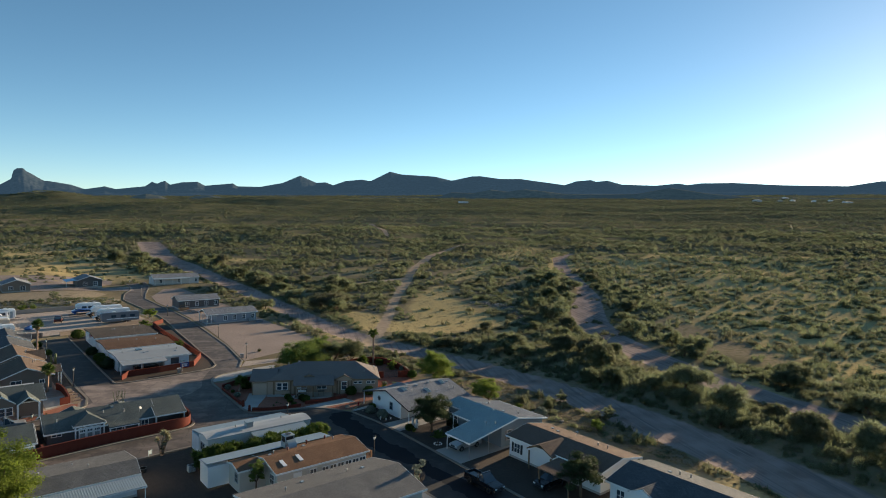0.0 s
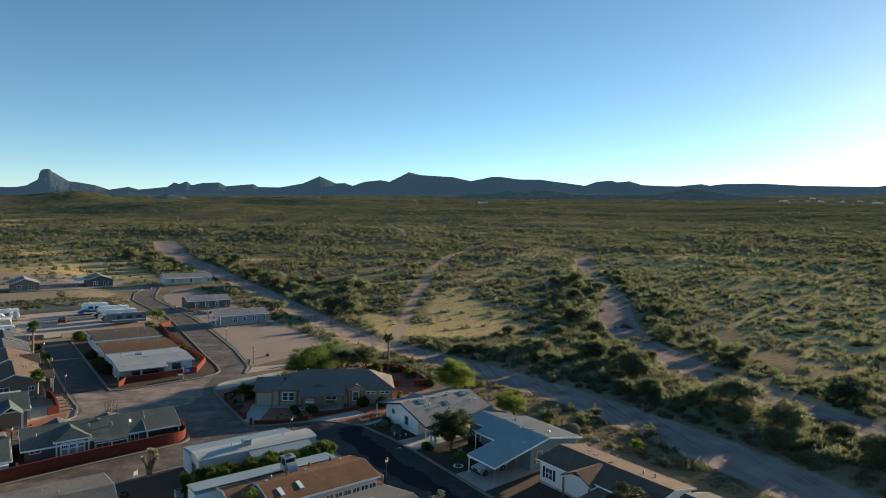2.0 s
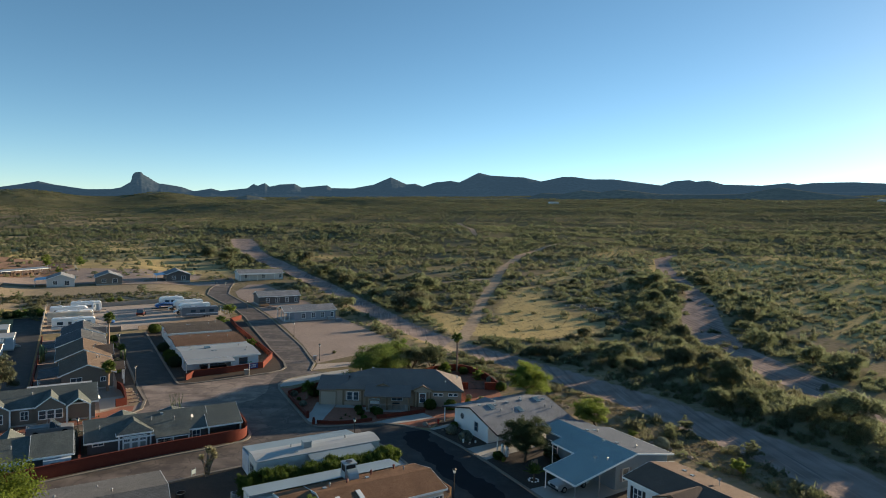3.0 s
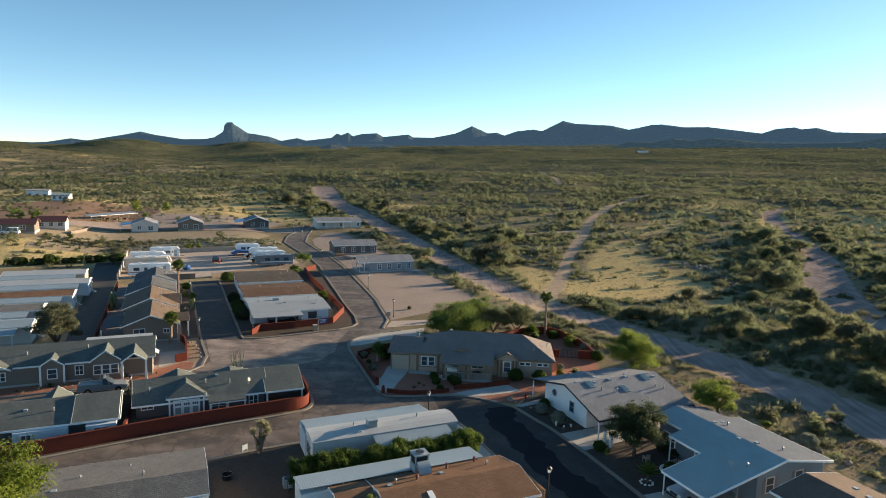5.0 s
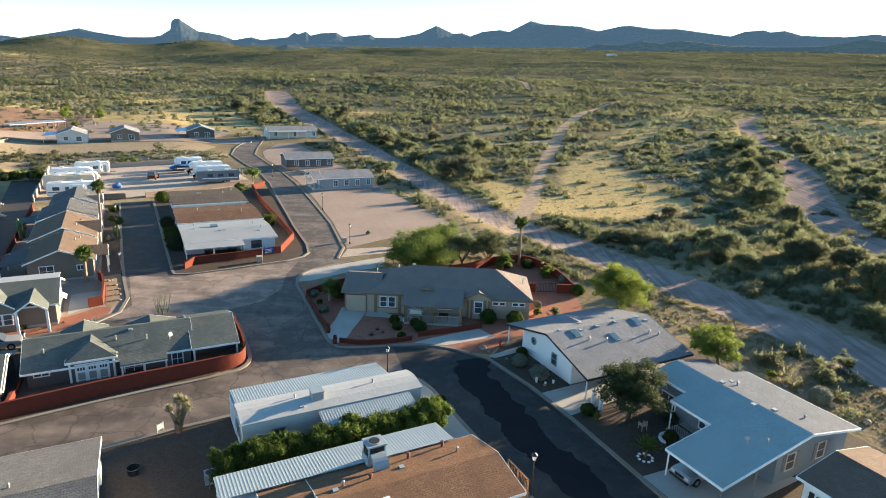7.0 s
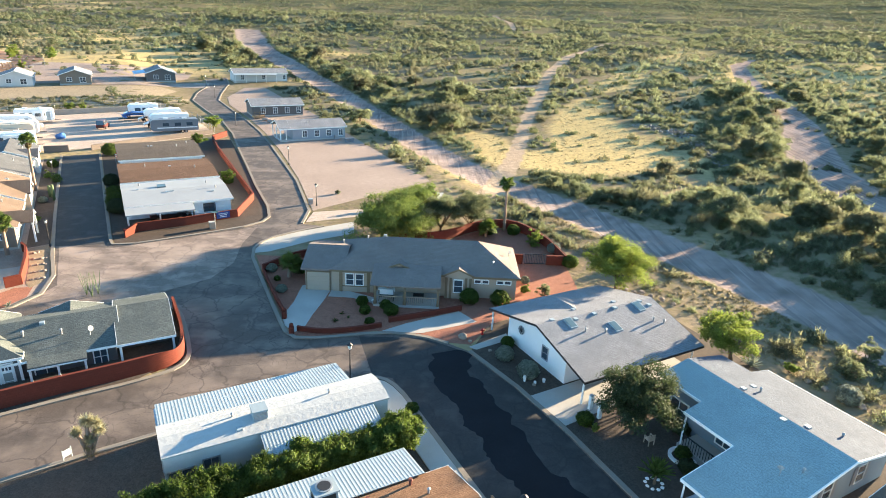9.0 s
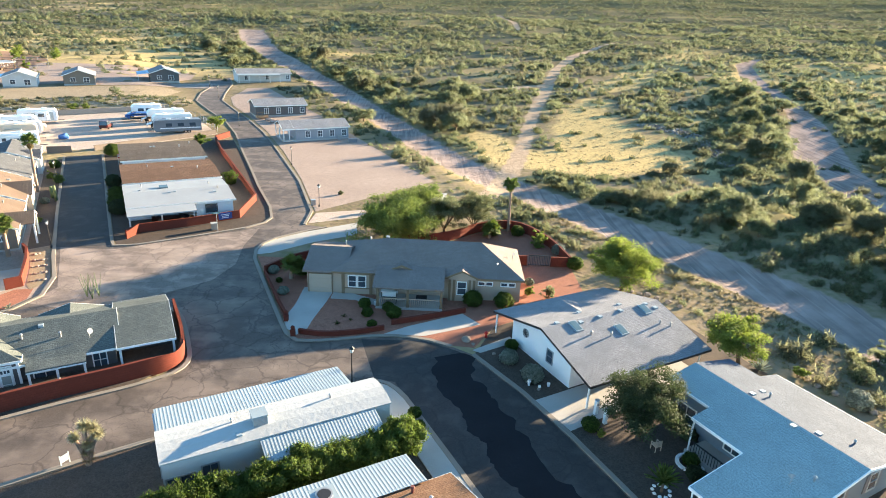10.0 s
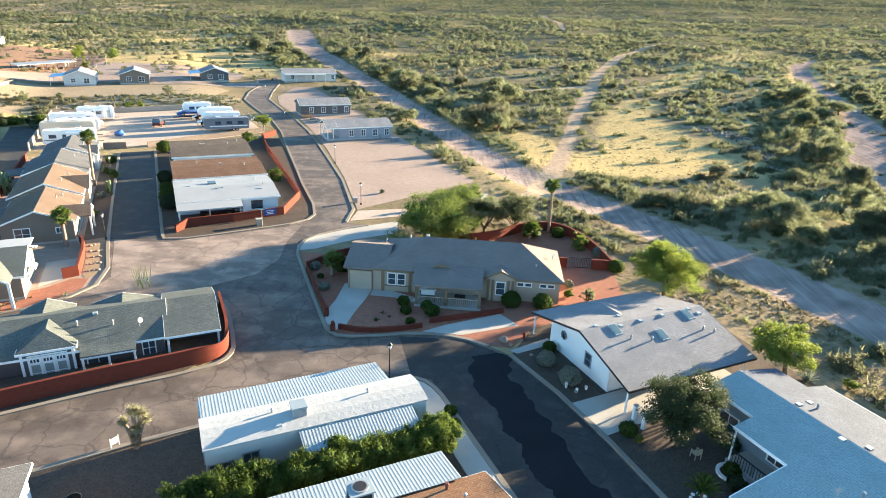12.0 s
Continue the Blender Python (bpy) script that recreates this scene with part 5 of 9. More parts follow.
box(bm, -2.22, 2.68, 4.3, -0.88, 3.92, 4.4)
for cx in (-2.15, -1.05):
    for cy in (2.75, 3.75):
        box(bm, cx, cy, 3.55, cx + 0.1, cy + 0.1, 4.3)
cooler = part("roof_cooler", bm, "metal_lt", e, "white roof cooler with a round fan")
bm = bmesh.new()
for k in range(6):
    a0, a1 = k * math.pi / 12, (k + 1) * math.pi / 12
    slab(bm, [(-2.05, 2.7 - 0.85 * math.sin(a0), 2.95 + 0.95 * math.cos(a0)), (-2.05, 2.7 - 0.85 * math.sin(a1), 2.95 + 0.95 * math.cos(a1)), (-1.0, 2.7 - 0.85 * math.sin(a1), 2.95 + 0.95 * math.cos(a1)), (-1.0, 2.7 - 0.85 * math.sin(a0), 2.95 + 0.95 * math.cos(a0))][::-1], 0.35)
bmesh.ops.recalc_face_normals(bm, faces=bm.faces)
part("duct", bm, "metal_lt", cooler, "curved pale metal air duct")
for vx, vy, vz in ((-2.6, 1.2, 3.15), (0.6, 2.5, 2.95), (3.4, 2.9, 2.85)):
    bm = bmesh.new()
    tube(bm, [(vx, vy, vz), (vx, vy, vz + 0.35), (vx, vy, vz + 0.36), (vx, vy, vz + 0.5)], [0.09, 0.09, 0.15, 0.1], 10)
    part("roof_vent", bm, "metal_red", e, "rust red roof vent pipe")
part("filter_pad", abox(-2.12, 2.78, 3.55, -0.98, 3.82, 4.3), "screen", cooler)
bm = bmesh.new()
tube(bm, [(-1.55, 3.3, 4.39), (-1.55, 3.3, 4.46)], [0.46, 0.46], 20)
part("fan_ring", bm, "metal_grey", cooler)
bm = bmesh.new()
tube(bm, [(-1.55, 3.3, 4.44), (-1.55, 3.3, 4.472)], [0.36, 0.36], 20)
part("fan_grille", bm, "iron", cooler)
for sx, sy in ((-4.6, -1.9), (-2.4, -1.6)):
    bm = bmesh.new()
    z = 3.5 - 0.75 * abs(sy) / 3.6
    slab(bm, [(sx - 0.22, sy - 0.65, z - 0.05), (sx + 0.22, sy - 0.65, z - 0.05), (sx + 0.22, sy + 0.65, z + 0.2), (sx - 0.22, sy + 0.65, z + 0.2)], 0.14)
    part("skylight", bm, "white", e, "white domed skylight")
# wooden deck with rails and steps at its end
e = thing("wooden_deck", pose(*G(30.0, 44.3), 0, 0, 0, 26), "orange-brown wooden porch deck with railings", "deck")
part("floor", abox(-0.8, -1.3, 0.55, 0.9, 1.3, 0.65), "wood", e)
for px in (-0.75, 0.85):
    for py in (-1.25, 0, 1.25):
        part("post", abox(px - 0.05, py - 0.05, 0, px + 0.05, py + 0.05, 1.55), "wood", e)
for k in range(14):
    y = -1.2 + k * 0.185
    part("baluster", abox(0.83, y - 0.02, 0.65, 0.87, y + 0.02, 1.5), "wood", e)
part("rail", abox(0.8, -1.3, 1.5, 0.92, 1.3, 1.56), "wood", e)
for k in range(3):
    part("step", abox(-0.4, -1.6 - k * 0.28, 0.4 - k * 0.18, 0.5, -1.3 - k * 0.28, 0.45 - k * 0.18), "wood", e)

# grey home at the near edge
house("mobile_home", "grey shingled mobile home at the street corner", 11.0, 28.0, 28.2, 38.8, 2.7, 1.1, "wall_cream", "roof_grey", over=0.4, wins=[("N", 2, 1.2, 1.0, 1.1), ("E", 2, 1.2, 1.0, 1.1), ("E", -2.5, 1.0, 1.0, 1.1)], bits=[("vent", 3, 2.2), ("box", -2, 3.0), ("vent", -4.6, 1.5), ("box", 5, 2)])
# grey home with a blue-white awning
e, hl, hw = house("mobile_home", "grey shingled mobile home with white end wall and ribbed awning", -11.5, 50.0, 4.8, 58.2, 2.7, 1.0, "wall_white", "roof_grey", over=0.35, yr=-2.0,
                  wins=[("E", 1.2, 0.9, 0.9, 1.2), ("N", -2, 1.2, 1.0, 1.1), ("N", 3, 1.2, 1.0, 1.1)], bits=[("vent", -1.0, 0.7), ("vent", 2.4, 2.0), ("box", -2.4, -1.7), ("vent", 3.5, -1.0)])
awning(e, -6.5, 8.1, -hw - 3.2, -hw - 0.2, 2.3, 2.6, (-6.3, -2, 2.5, 7.9), "metal_lt", 0.25)
part("shutter", abox(hl + 0.01, 0.4, 1.3, hl + 0.32, 1.9, 2.15), "metal_lt", e, "pale metal window shade")

# dark grey house behind the red wall
def hip_bay(parent, x0, x1, yf, yb, ze, zr, roof, trim, wall=None, over=0.3, run=1.5):
    """A front bay under a hipped roof whose ridge runs back into the main roof."""
    xm, a, b = (x0 + x1) / 2, x0 - over, x1 + over
    bm = bmesh.new()
    slab(bm, [(a, yf, ze), (b, yf, ze), (xm, yf + run, zr)], 0.12)
    slab(bm, [(a, yb, ze), (a, yf, ze), (xm, yf + run, zr), (xm, yb, zr)], 0.12)
    slab(bm, [(b, yf, ze), (b, yb, ze), (xm, yb, zr), (xm, yf + run, zr)], 0.12)
    part("bay_roof", bm, roof, parent)
    part("fascia", abox(a, yf - 0.04, ze - 0.2, b, yf, ze - 0.005), trim, parent)
    part("fascia", abox(b, yf, ze - 0.2, b + 0.04, yb * 0.5 + yf * 0.5, ze - 0.005), trim, parent)
    part("fascia", abox(a - 0.04, yf, ze - 0.2, a, yb * 0.5 + yf * 0.5, ze - 0.005), trim, parent)
    if wall:
        part("bay_wall", abox(x0, yf + 0.1, 0, x1, yb, ze - 0.12), wall, parent)
        for x in (x0, x1):
            part("corner_board", abox(x - 0.09, yf + 0.03, 0, x + 0.09, yf + 0.12, ze - 0.14), trim, parent)


e, hl, hw = house("dark_house", "dark grey house with green-grey shingle roof and white trim", -1.8, 73.0, 12.4, 81.4, 2.6, 1.75, "wall_dark", "roof_green", over=0.4, yr=-0.6,
                  wins=[("S", 5.5, 0.9, 1.2, 1.0), ("S", -5.6, 1.1, 0.25, 2.0)], bits=[("vent", 0.4, -2.0), ("box", 1.7, -1.1), ("vent", 3.0, -2.4), ("dish", 5.0, -3.0), ("vent", -5.4, -2.4)])
hip_bay(e, -3.4, 0.1, -hw - 0.45, -0.4, 3.05, 4.2, "roof_green", "trim", "wall_dark")
cross_gable(e, -4.4, -0.6, hw + 0.9, 0.2, 2.65, 3.55, "roof_green", "trim")
cross_gable(e, 1.2, 5.8, hw + 0.5, 0.2, 2.65, 3.35, "roof_green", "trim")
part("bay_surround", abox(-3.02, -hw - 0.39, 0.3, -0.28, -hw - 0.33, 2.72), "trim", e)
for k in range(3):
    window(e, "S", -2.54 + k * 0.89, 0.62, 1.5, 0.42, hl, hw + 0.39, lights=1, glass="glass_blind")
    window(e, "S", -2.54 + k * 0.89, 0.62, 0.38, 2.12, hl, hw + 0.39, lights=3)
bm = bmesh.new()
slab(bm, [(0.6, -hw - 1.2, 2.35), (4.6, -hw - 1.2, 2.35), (4.6, -hw + 0.6, 2.95), (0.6, -hw + 0.6, 2.95)], 0.14)
part("porch_roof", bm, "roof_green", e)
part("porch_beam", abox(0.6, -hw - 1.22, 2.12, 4.6, -hw - 1.1, 2.24), "trim", e)
for px in (0.75, 2.6, 4.45):
    part("porch_post", abox(px - 0.08, -hw - 1.22, 0, px + 0.08, -hw - 1.06, 2.2), "trim", e)
window(e, "S", 1.7, 1.5, 1.1, 0.9, hl, hw)
gable_roof(e, 6.8, 11.2, -hw - 0.75, 4.4, -0.4, 2.7, 4.25, "roof_green", "trim")
part("porch_wall", abox(7.0, -hw + 1.6, 0, 10.9, 4.0, 2.6), "wall_dark", e)
part("gable_wall", slab(bmesh.new(), [(6.95, -hw + 0.2, 2.5), (7.05, -hw + 0.2, 2.5), (7.05, -0.4, 4.08), (6.95, -0.4, 4.08)], 1.2), "wall_dark", e)
for px in (7.0, 11.0):
    part("porch_post", abox(px - 0.09, -hw - 0.5, 0, px + 0.09, -hw - 0.32, 2.6), "trim", e)
part("porch_beam", abox(6.9, -hw - 0.5, 2.45, 11.1, -hw - 0.34, 2.6), "trim", e)

# its neighbour, white front
e, hl, hw = house("dark_house", "dark grey house with white front bay behind the wall", -16.0, 70.6, -2.7, 79.0, 2.55, 1.35, "wall_dark", "roof_green", over=0.35, wins=[("S", -1.4, 0.9, 1.1, 1.0), ("S", 4.6, 1.3, 1.1, 0.9), ("S", -5.0, 1.0, 1.0, 1.0)], bits=[("vent", 0.5, -2.0), ("box", -2.0, -1.5), ("vent", -5.5, -2.0)])
gable_roof(e, 2.3, 6.5, -hw - 0.55, 3.9, -0.2, 2.65, 4.05, "roof_green", "trim")
part("bay_wall", abox(-2.6, -hw - 0.7, 0, 2.0, -hw + 0.2, 2.3), "wall_blue", e)
window(e, "S", -1.5, 0.8, 1.1, 0.9, hl, hw + 0.7)
part("bay_wall", abox(3.6, -hw - 1.0, 0, 6.3, -hw + 0.2, 2.3), "wall_blue", e)
window(e, "S", 4.95, 1.3, 1.1, 0.9, hl, hw + 1.0)
cross_gable(e, -1.2, 1.2, hw + 0.6, 0.2, 2.6, 3.7, "roof_green", "trim")

# row house with three white-trimmed front gables
e, hl, hw = house("row_house", "long dark grey house with three white-trimmed front gables", -20.5, 87.8, 0.2, 96.2, 2.6, 1.6, "wall_taupe", "roof_green", over=0.4, wins=[("S", 1.7, 0.8, 1.1, 0.9), ("S", -6.5, 0.9, 1.0, 0.9), ("E", -1.0, 1.1, 1.2, 0.9), ("E", 2.0, 1.1, 1.2, 0.9)], bits=[("vent", 2.5, -1.5), ("vent", -4.0, -2.0)])
cross_gable(e, -2.2, 0.0, -hw - 0.8, -0.6, 2.6, 3.5, "roof_green", "trim", "wall_taupe")
window(e, "S", -1.1, 0.9, 1.1, 0.9, hl, hw + 0.62, lights=1)
cross_gable(e, 3.1, 6.3, -hw - 0.8, -0.2, 2.6, 3.95, "roof_green", "trim", "wall_taupe")
for k in range(3):
    window(e, "S", 3.75 + k * 0.95, 0.75, 1.1, 0.9, hl, hw + 0.62, lights=1)
cross_gable(e, 6.7, 9.2, -hw - 2.1, -0.2, 2.65, 3.7, "roof_green", "trim")
for px in (6.6, 9.3):
    part("porch_post", abox(px - 0.12, -hw - 2.0, 0, px + 0.12, -hw - 1.76, 2.55), "trim", e)
for px in (-2.35, 0.15):
    part("corner_board", abox(px - 0.1, -hw - 0.72, 0, px + 0.1, -hw - 0.56, 2.5), "trim", e)
part("awning", abox(1.5, hw - 0.2, 2.75, 9.8, hw + 2.6, 2.85), "coat", e, "flat white patio cover")
cross_gable(e, -10.3, -5.4, -hw - 1.2, -0.2, 2.6, 3.7, "roof_green", "trim")
part("carport_wall", abox(-10.2, -hw + 0.5, 0, -5.6, -hw + 0.9, 2.5), "screen", e)
bm = bmesh.new()
slab(bm, [(hl, -0.6, 2.3), (hl + 0.75, -0.6, 1.75), (hl + 0.75, 1.0, 1.75), (hl, 1.0, 2.3)], 0.06)
part("awning", bm, "white", e, "small white sloping door awning")

# long tan houses along the side street
def street_house(u0, v0, u1, v1, wall, roof, label, eave=2.7, rise=1.6, wins=(), bits=()):
    return house("street_house", label, u0, v0, u1, v1, eave, rise, wall, roof, along="v", over=0.4, wins=wins, bits=bits, group="houses along the side street")


e, hl, hw = street_house(-4.9, 103.4, 3.3, 114.2, "wall_taupe", "roof_tan", "taupe house with tan shingle roof", wins=[("W", 1.6, 1.5, 1.3, 0.8), ("S", 1.0, 1.0, 1.1, 0.9), ("S", -3.5, 1.0, 1.1, 0.9), ("W", -2.2, 0.7, 0.6, 1.3)], bits=[("vent", 1.5, -1.5), ("vent", 3, -2)])
bm = bmesh.new()
slab(bm, [(-4.2, hw + 0.2, 2.75), (2.2, hw + 0.2, 2.75), (2.2, hw + 3.2, 2.3), (-4.2, hw + 3.2, 2.3)], 0.12)
part("porch_roof", bm, "roof_slate", e)
for px in (-4.0, 2.0):
    part("porch_post", abox(px - 0.08, hw + 3.0, 0, px + 0.08, hw + 3.16, 2.2), "trim", e)
cross_gable(e, -3.2, 0.2, -hw - 1.8, 0.0, 2.65, 3.6, "roof_tan", "trim")
for px in (-3.2, 0.2):
    part("porch_post", abox(px - 0.1, -hw - 1.75, 0, px + 0.1, -hw - 1.55, 2.6), "trim", e)
e, hl, hw = street_house(-5.6, 115.0, 3.2, 126.5, "wall_taupe", "roof_tan", "tan shingled house beside a palm", rise=1.8, wins=[("S", 0, 1.0, 1.1, 0.9), ("W", 1, 1.0, 1.0, 1.0)], bits=[("vent", -2, -1.6), ("box", 2, -2)])
cross_gable(e, -2.5, 1.8, -hw - 0.9, 0.0, 2.7, 4.0, "roof_tan", "trim", "wall_tan")
e, hl, hw = street_house(-5.8, 127.4, 3.0, 138.0, "wall_grey", "roof_slate", "grey house with slate-grey shingle roof", rise=1.6, wins=[("S", -2, 1.0, 1.1, 0.9), ("S", 2, 1.0, 1.1, 0.9)], bits=[("vent", 2, -2)])
bm = bmesh.new()
slab(bm, [(-4.8, hw + 0.2, 2.7), (0, hw + 0.2, 2.7), (0, hw + 3.0, 2.35), (-4.8, hw + 3.0, 2.35)], 0.1)
part("porch_roof", bm, "roof_slate", e)
for px in (-4.6, -0.2):
    part("porch_post", abox(px - 0.08, hw + 2.8, 0, px + 0.08, hw + 2.96, 2.3), "trim", e)
e, hl, hw = street_house(-5.0, 139.0, 3.2, 149.5, "wall_grey", "roof_slate", "grey-green house beside the storage lot", rise=1.5, wins=[("S", -2, 1.0, 1.1, 0.9), ("S", 2.5, 1.0, 1.1, 0.9)], bits=[("vent", 0, -2), ("box", 2, -1.5)])
cross_gable(e, -4.2, 0.2, -hw - 0.7, 0.0, 2.65, 3.7, "roof_slate", "trim", "wall_lt")

# flat-roofed homes
def flat_home(label, u0, v0, u1, v1, roof, wall, eave, car=False, bits=()):
    x, y = G((u0 + u1) / 2, (v0 + v1) / 2)
    L, W = u1 - u0, v1 - v0
    e = thing("flat_roof_home", pose(x, y, height(x, y), 0, 0, 26), label, "house", "flat-roofed homes")
    y0 = -W / 2 + (3.0 if car else 0.35)
    part("wall", abox(-L / 2 + 0.35, -W / 2 + 0.35 if not car else y0, -0.5, L / 2 - 0.35, W / 2 - 0.35, eave - 0.1), wall, e)
    if car:
        part("wall", abox(L * 0.12, -W / 2 + 0.5, -0.5, L / 2 - 0.35, y0, eave - 0.14), wall, e)
        for px in (-L / 2 + 0.3, -L * 0.2):
            part("post", abox(px - 0.06, -W / 2 + 0.25, 0, px + 0.06, -W / 2 + 0.37, eave - 0.1), "trim", e)
    bm = bmesh.new()
    r = 0.42
    slab(bm, [(-L / 2, -W / 2, eave), (L / 2, -W / 2, eave), (L / 2, 0, eave + r), (-L / 2, 0, eave + r)], 0.2)
    slab(bm, [(-L / 2, 0, eave + r), (L / 2, 0, eave + r), (L / 2, W / 2, eave), (-L / 2, W / 2, eave)], 0.2)
    part("roof", bm, roof, e)
    bm = bmesh.new()
    box(bm, -L / 2 - 0.03, -W / 2 - 0.03, eave - 0.22, L / 2 + 0.03, -W / 2, eave + 0.02)
    part("fascia", bm, "trim", e)
    roof_bits(e, [(k, bx, by, eave + r * (1 - abs(by) / (W / 2))) for k, bx, by in bits])
    return e, L, W


e, L, W = flat_home("white-roofed flat home with a carport", 14.4, 107.3, 28.0, 119.0, "coat_grey", "wall_blue", 2.65, True, [("box", -0.5, -1.0), ("box", -1.2, -1.2), ("vent", 4.4, 2.0), ("vent", 5.2, -1.0), ("box", 4.6, -2.4), ("vent", -4.4, 4.0), ("box", -4.8, 1.0)])
bm = bmesh.new()
slab(bm, [(-6.8, -W / 2 - 2.8, 2.45), (1.4, -W / 2 - 2.8, 2.45), (1.4, -W / 2 - 0.03, 2.62), (-6.8, -W / 2 - 0.03, 2.62)], 0.16)
part("carport_roof", bm, "coat_grey", e)
for px in (-6.6, -2.7, 1.2):
    part("post", abox(px - 0.06, -W / 2 - 0.6, 0, px + 0.06, -W / 2 - 0.48, 2.4), "trim", e)
window(e, "S", 3.6, 1.4, 1.0, 1.0, L / 2, W / 2 - 0.5, "iron", 2)
part("roof_hatch", slab(bmesh.new(), [(-2.2, 1.2, 3.16), (-1.1, 1.2, 3.16), (-1.1, 2.2, 3.24), (-2.2, 2.2, 3.24)], 0.3), "glass_sky", e)
e, L, W = flat_home("low home with dark brown shingle roof", 14.5, 119.2, 28.2, 131.4, "roof_umber", "wall_white", 2.75, False, [("box", 0.5, 0.8), ("vent", 4, -1), ("vent", -3, 2)])
e, L, W = flat_home("low home with drab brown roof", 14.8, 133.6, 28.2, 147.4, "roof_dun", "wall_white", 2.75, False, [("box", -1.5, 1.5), ("box", -1.0, 1.5), ("vent", 3, 0), ("vent", 5, 3)])

# white house with low wide gable and skylights
e, hl, hw = house("white_house", "white stucco house with pale grey shingle roof and skylights", 43.2, 51.7, 56.6, 65.2, 2.3, 1.75, "white", "roof_pale", over=0.3, trim="iron", yr=-0.3)
for ob in list(e.children):
    if ob.name.startswith(("wall", "skirting")):
        bpy.data.objects.remove(ob)
bm = bmesh.new()
prof = [(-3.6, -0.3), (4.6, -0.3), (4.6, 2.62), (-0.3, 3.86), (-3.6, 3.0)]
a = [bm.verts.new((-5.9, y, z)) for y, z in prof]
b = [bm.verts.new((6.2, y, z)) for y, z in prof]
bm.faces.new(a[::-1]), bm.faces.new(b)
for i in range(5):
    bm.faces.new((a[i], a[(i + 1) % 5], b[(i + 1) % 5], b[i]))
bmesh.ops.recalc_face_normals(bm, faces=bm.faces)
part("wall", bm, "white", e)
window(e, "W", -0.9, 0.7, 1.1, 0.9, 5.9, 0, "metal_grey", 1)
window(e, "S", -2, 1.2, 1.1, 0.9, 0, 3.6)
door(e, "S", 1.0, 0.9, 2.1, 0, 3.6)
bm = bmesh.new()
tube(bm, [(-5.9, 2.6, 1.9), (-5.97, 2.6, 1.9)], [0.42, 0.42], 20)
rosette = part("wall_ornament", bm, "metal_grey", e, "round iron wall ornament")
for k in range(8):
    a2 = k * math.tau / 8
    bm = bmesh.new()
    tube(bm, [(-5.985, 2.6, 1.9), (-5.985, 2.6 + 0.4 * math.cos(a2), 1.9 + 0.4 * math.sin(a2))], [0.03, 0.03], 5)
    part("spoke", bm, "iron", rosette)
for px, py in ((-6.4, 6.5), (-6.4, -6.4), (-0.5, -6.4), (5.8, -6.4)):
    part("post", abox(px - 0.06, py - 0.06, 0, px + 0.06, py + 0.06, 2.2), "trim", e)
slope = 1.75 / 6.75


def wz(y):
    return 4.05 - 1.75 * abs(y + 0.3) / (6.45 if y < -0.3 else 7.05)


bits = [("sky", -3.6, -1.0, wz(-1.0), 0.27), ("sky", 0.2, -2.5, wz(-2.5), 0.27), ("sky", 4.4, -1.0, wz(-1.0), 0.27)]
bits += [("box", x, y, wz(y)) for x, y in ((-4.9, -0.1), (-2.8, -0.7), (-0.6, -0.6), (1.9, -0.5), (5.0, -0.4), (-1.4, 1.2), (3.0, 0.8), (5.6, -1.1))]
bits += [("vent", x, y, wz(y)) for x, y in ((-2.9, -2.2), (-1.2, -2.8), (4.4, -2.9), (5.2, -3.4))]
roof_bits(e, bits)
bm = bmesh.new()
slab(bm, [(-3.0, 4.6, 2.9), (-1.0, 4.3, 3.5), (-1.0, 0.6, 3.72), (-3.0, 2.0, 3.3)][::-1], 0.1)
slab(bm, [(-1.0, 4.3, 3.5), (0.9, 4.6, 2.9), (0.9, 2.0, 3.3), (-1.0, 0.6, 3.72)][::-1], 0.1)
slab(bm, [(-3.0, 4.6, 2.9), (0.9, 4.6, 2.9), (-1.0, 4.3, 3.5)][::-1], 0.1)
bmesh.ops.recalc_face_normals(bm, faces=bm.faces)
part("roof_cricket", bm, "roof_pale", e)

# blue-grey roofed house with a wide carport
e = thing("blue_roof_house", pose(*G(51.0, 42.4), 0, 0, 0, 116), "pale house with blue-grey shingle roof, porch and carport", "house")
# own x runs along the ridge, own y towards the street
bm = bmesh.new()
prof = [(-6.0, -0.4), (2.6, -0.4), (2.6, 3.0), (0, 3.85), (-6.0, 2.75)]
a = [bm.verts.new((-5.6, y, z)) for y, z in prof]
b = [bm.verts.new((6.0, y * 0.65 if y < 0 else y, 3.1 if z == 2.75 else z)) for y, z in prof]
bm.faces.new(a[::-1]), bm.faces.new(b)
for i in range(5):
    bm.faces.new((a[i], a[(i + 1) % 5], b[(i + 1) % 5], b[i]))
bmesh.ops.recalc_face_normals(bm, faces=bm.faces)
part("wall", bm, "wall_ice", e)
# street slope painted in shade-side blue, the sunward slope in another tint
bm = bmesh.new()
zc = 2.25
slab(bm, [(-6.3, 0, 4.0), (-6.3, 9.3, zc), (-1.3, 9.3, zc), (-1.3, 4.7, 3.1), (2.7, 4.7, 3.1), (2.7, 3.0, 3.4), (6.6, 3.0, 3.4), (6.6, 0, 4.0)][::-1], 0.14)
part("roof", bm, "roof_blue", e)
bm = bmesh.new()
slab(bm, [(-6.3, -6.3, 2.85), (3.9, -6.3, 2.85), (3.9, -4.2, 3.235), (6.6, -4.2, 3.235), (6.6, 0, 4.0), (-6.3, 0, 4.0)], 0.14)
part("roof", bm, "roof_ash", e)
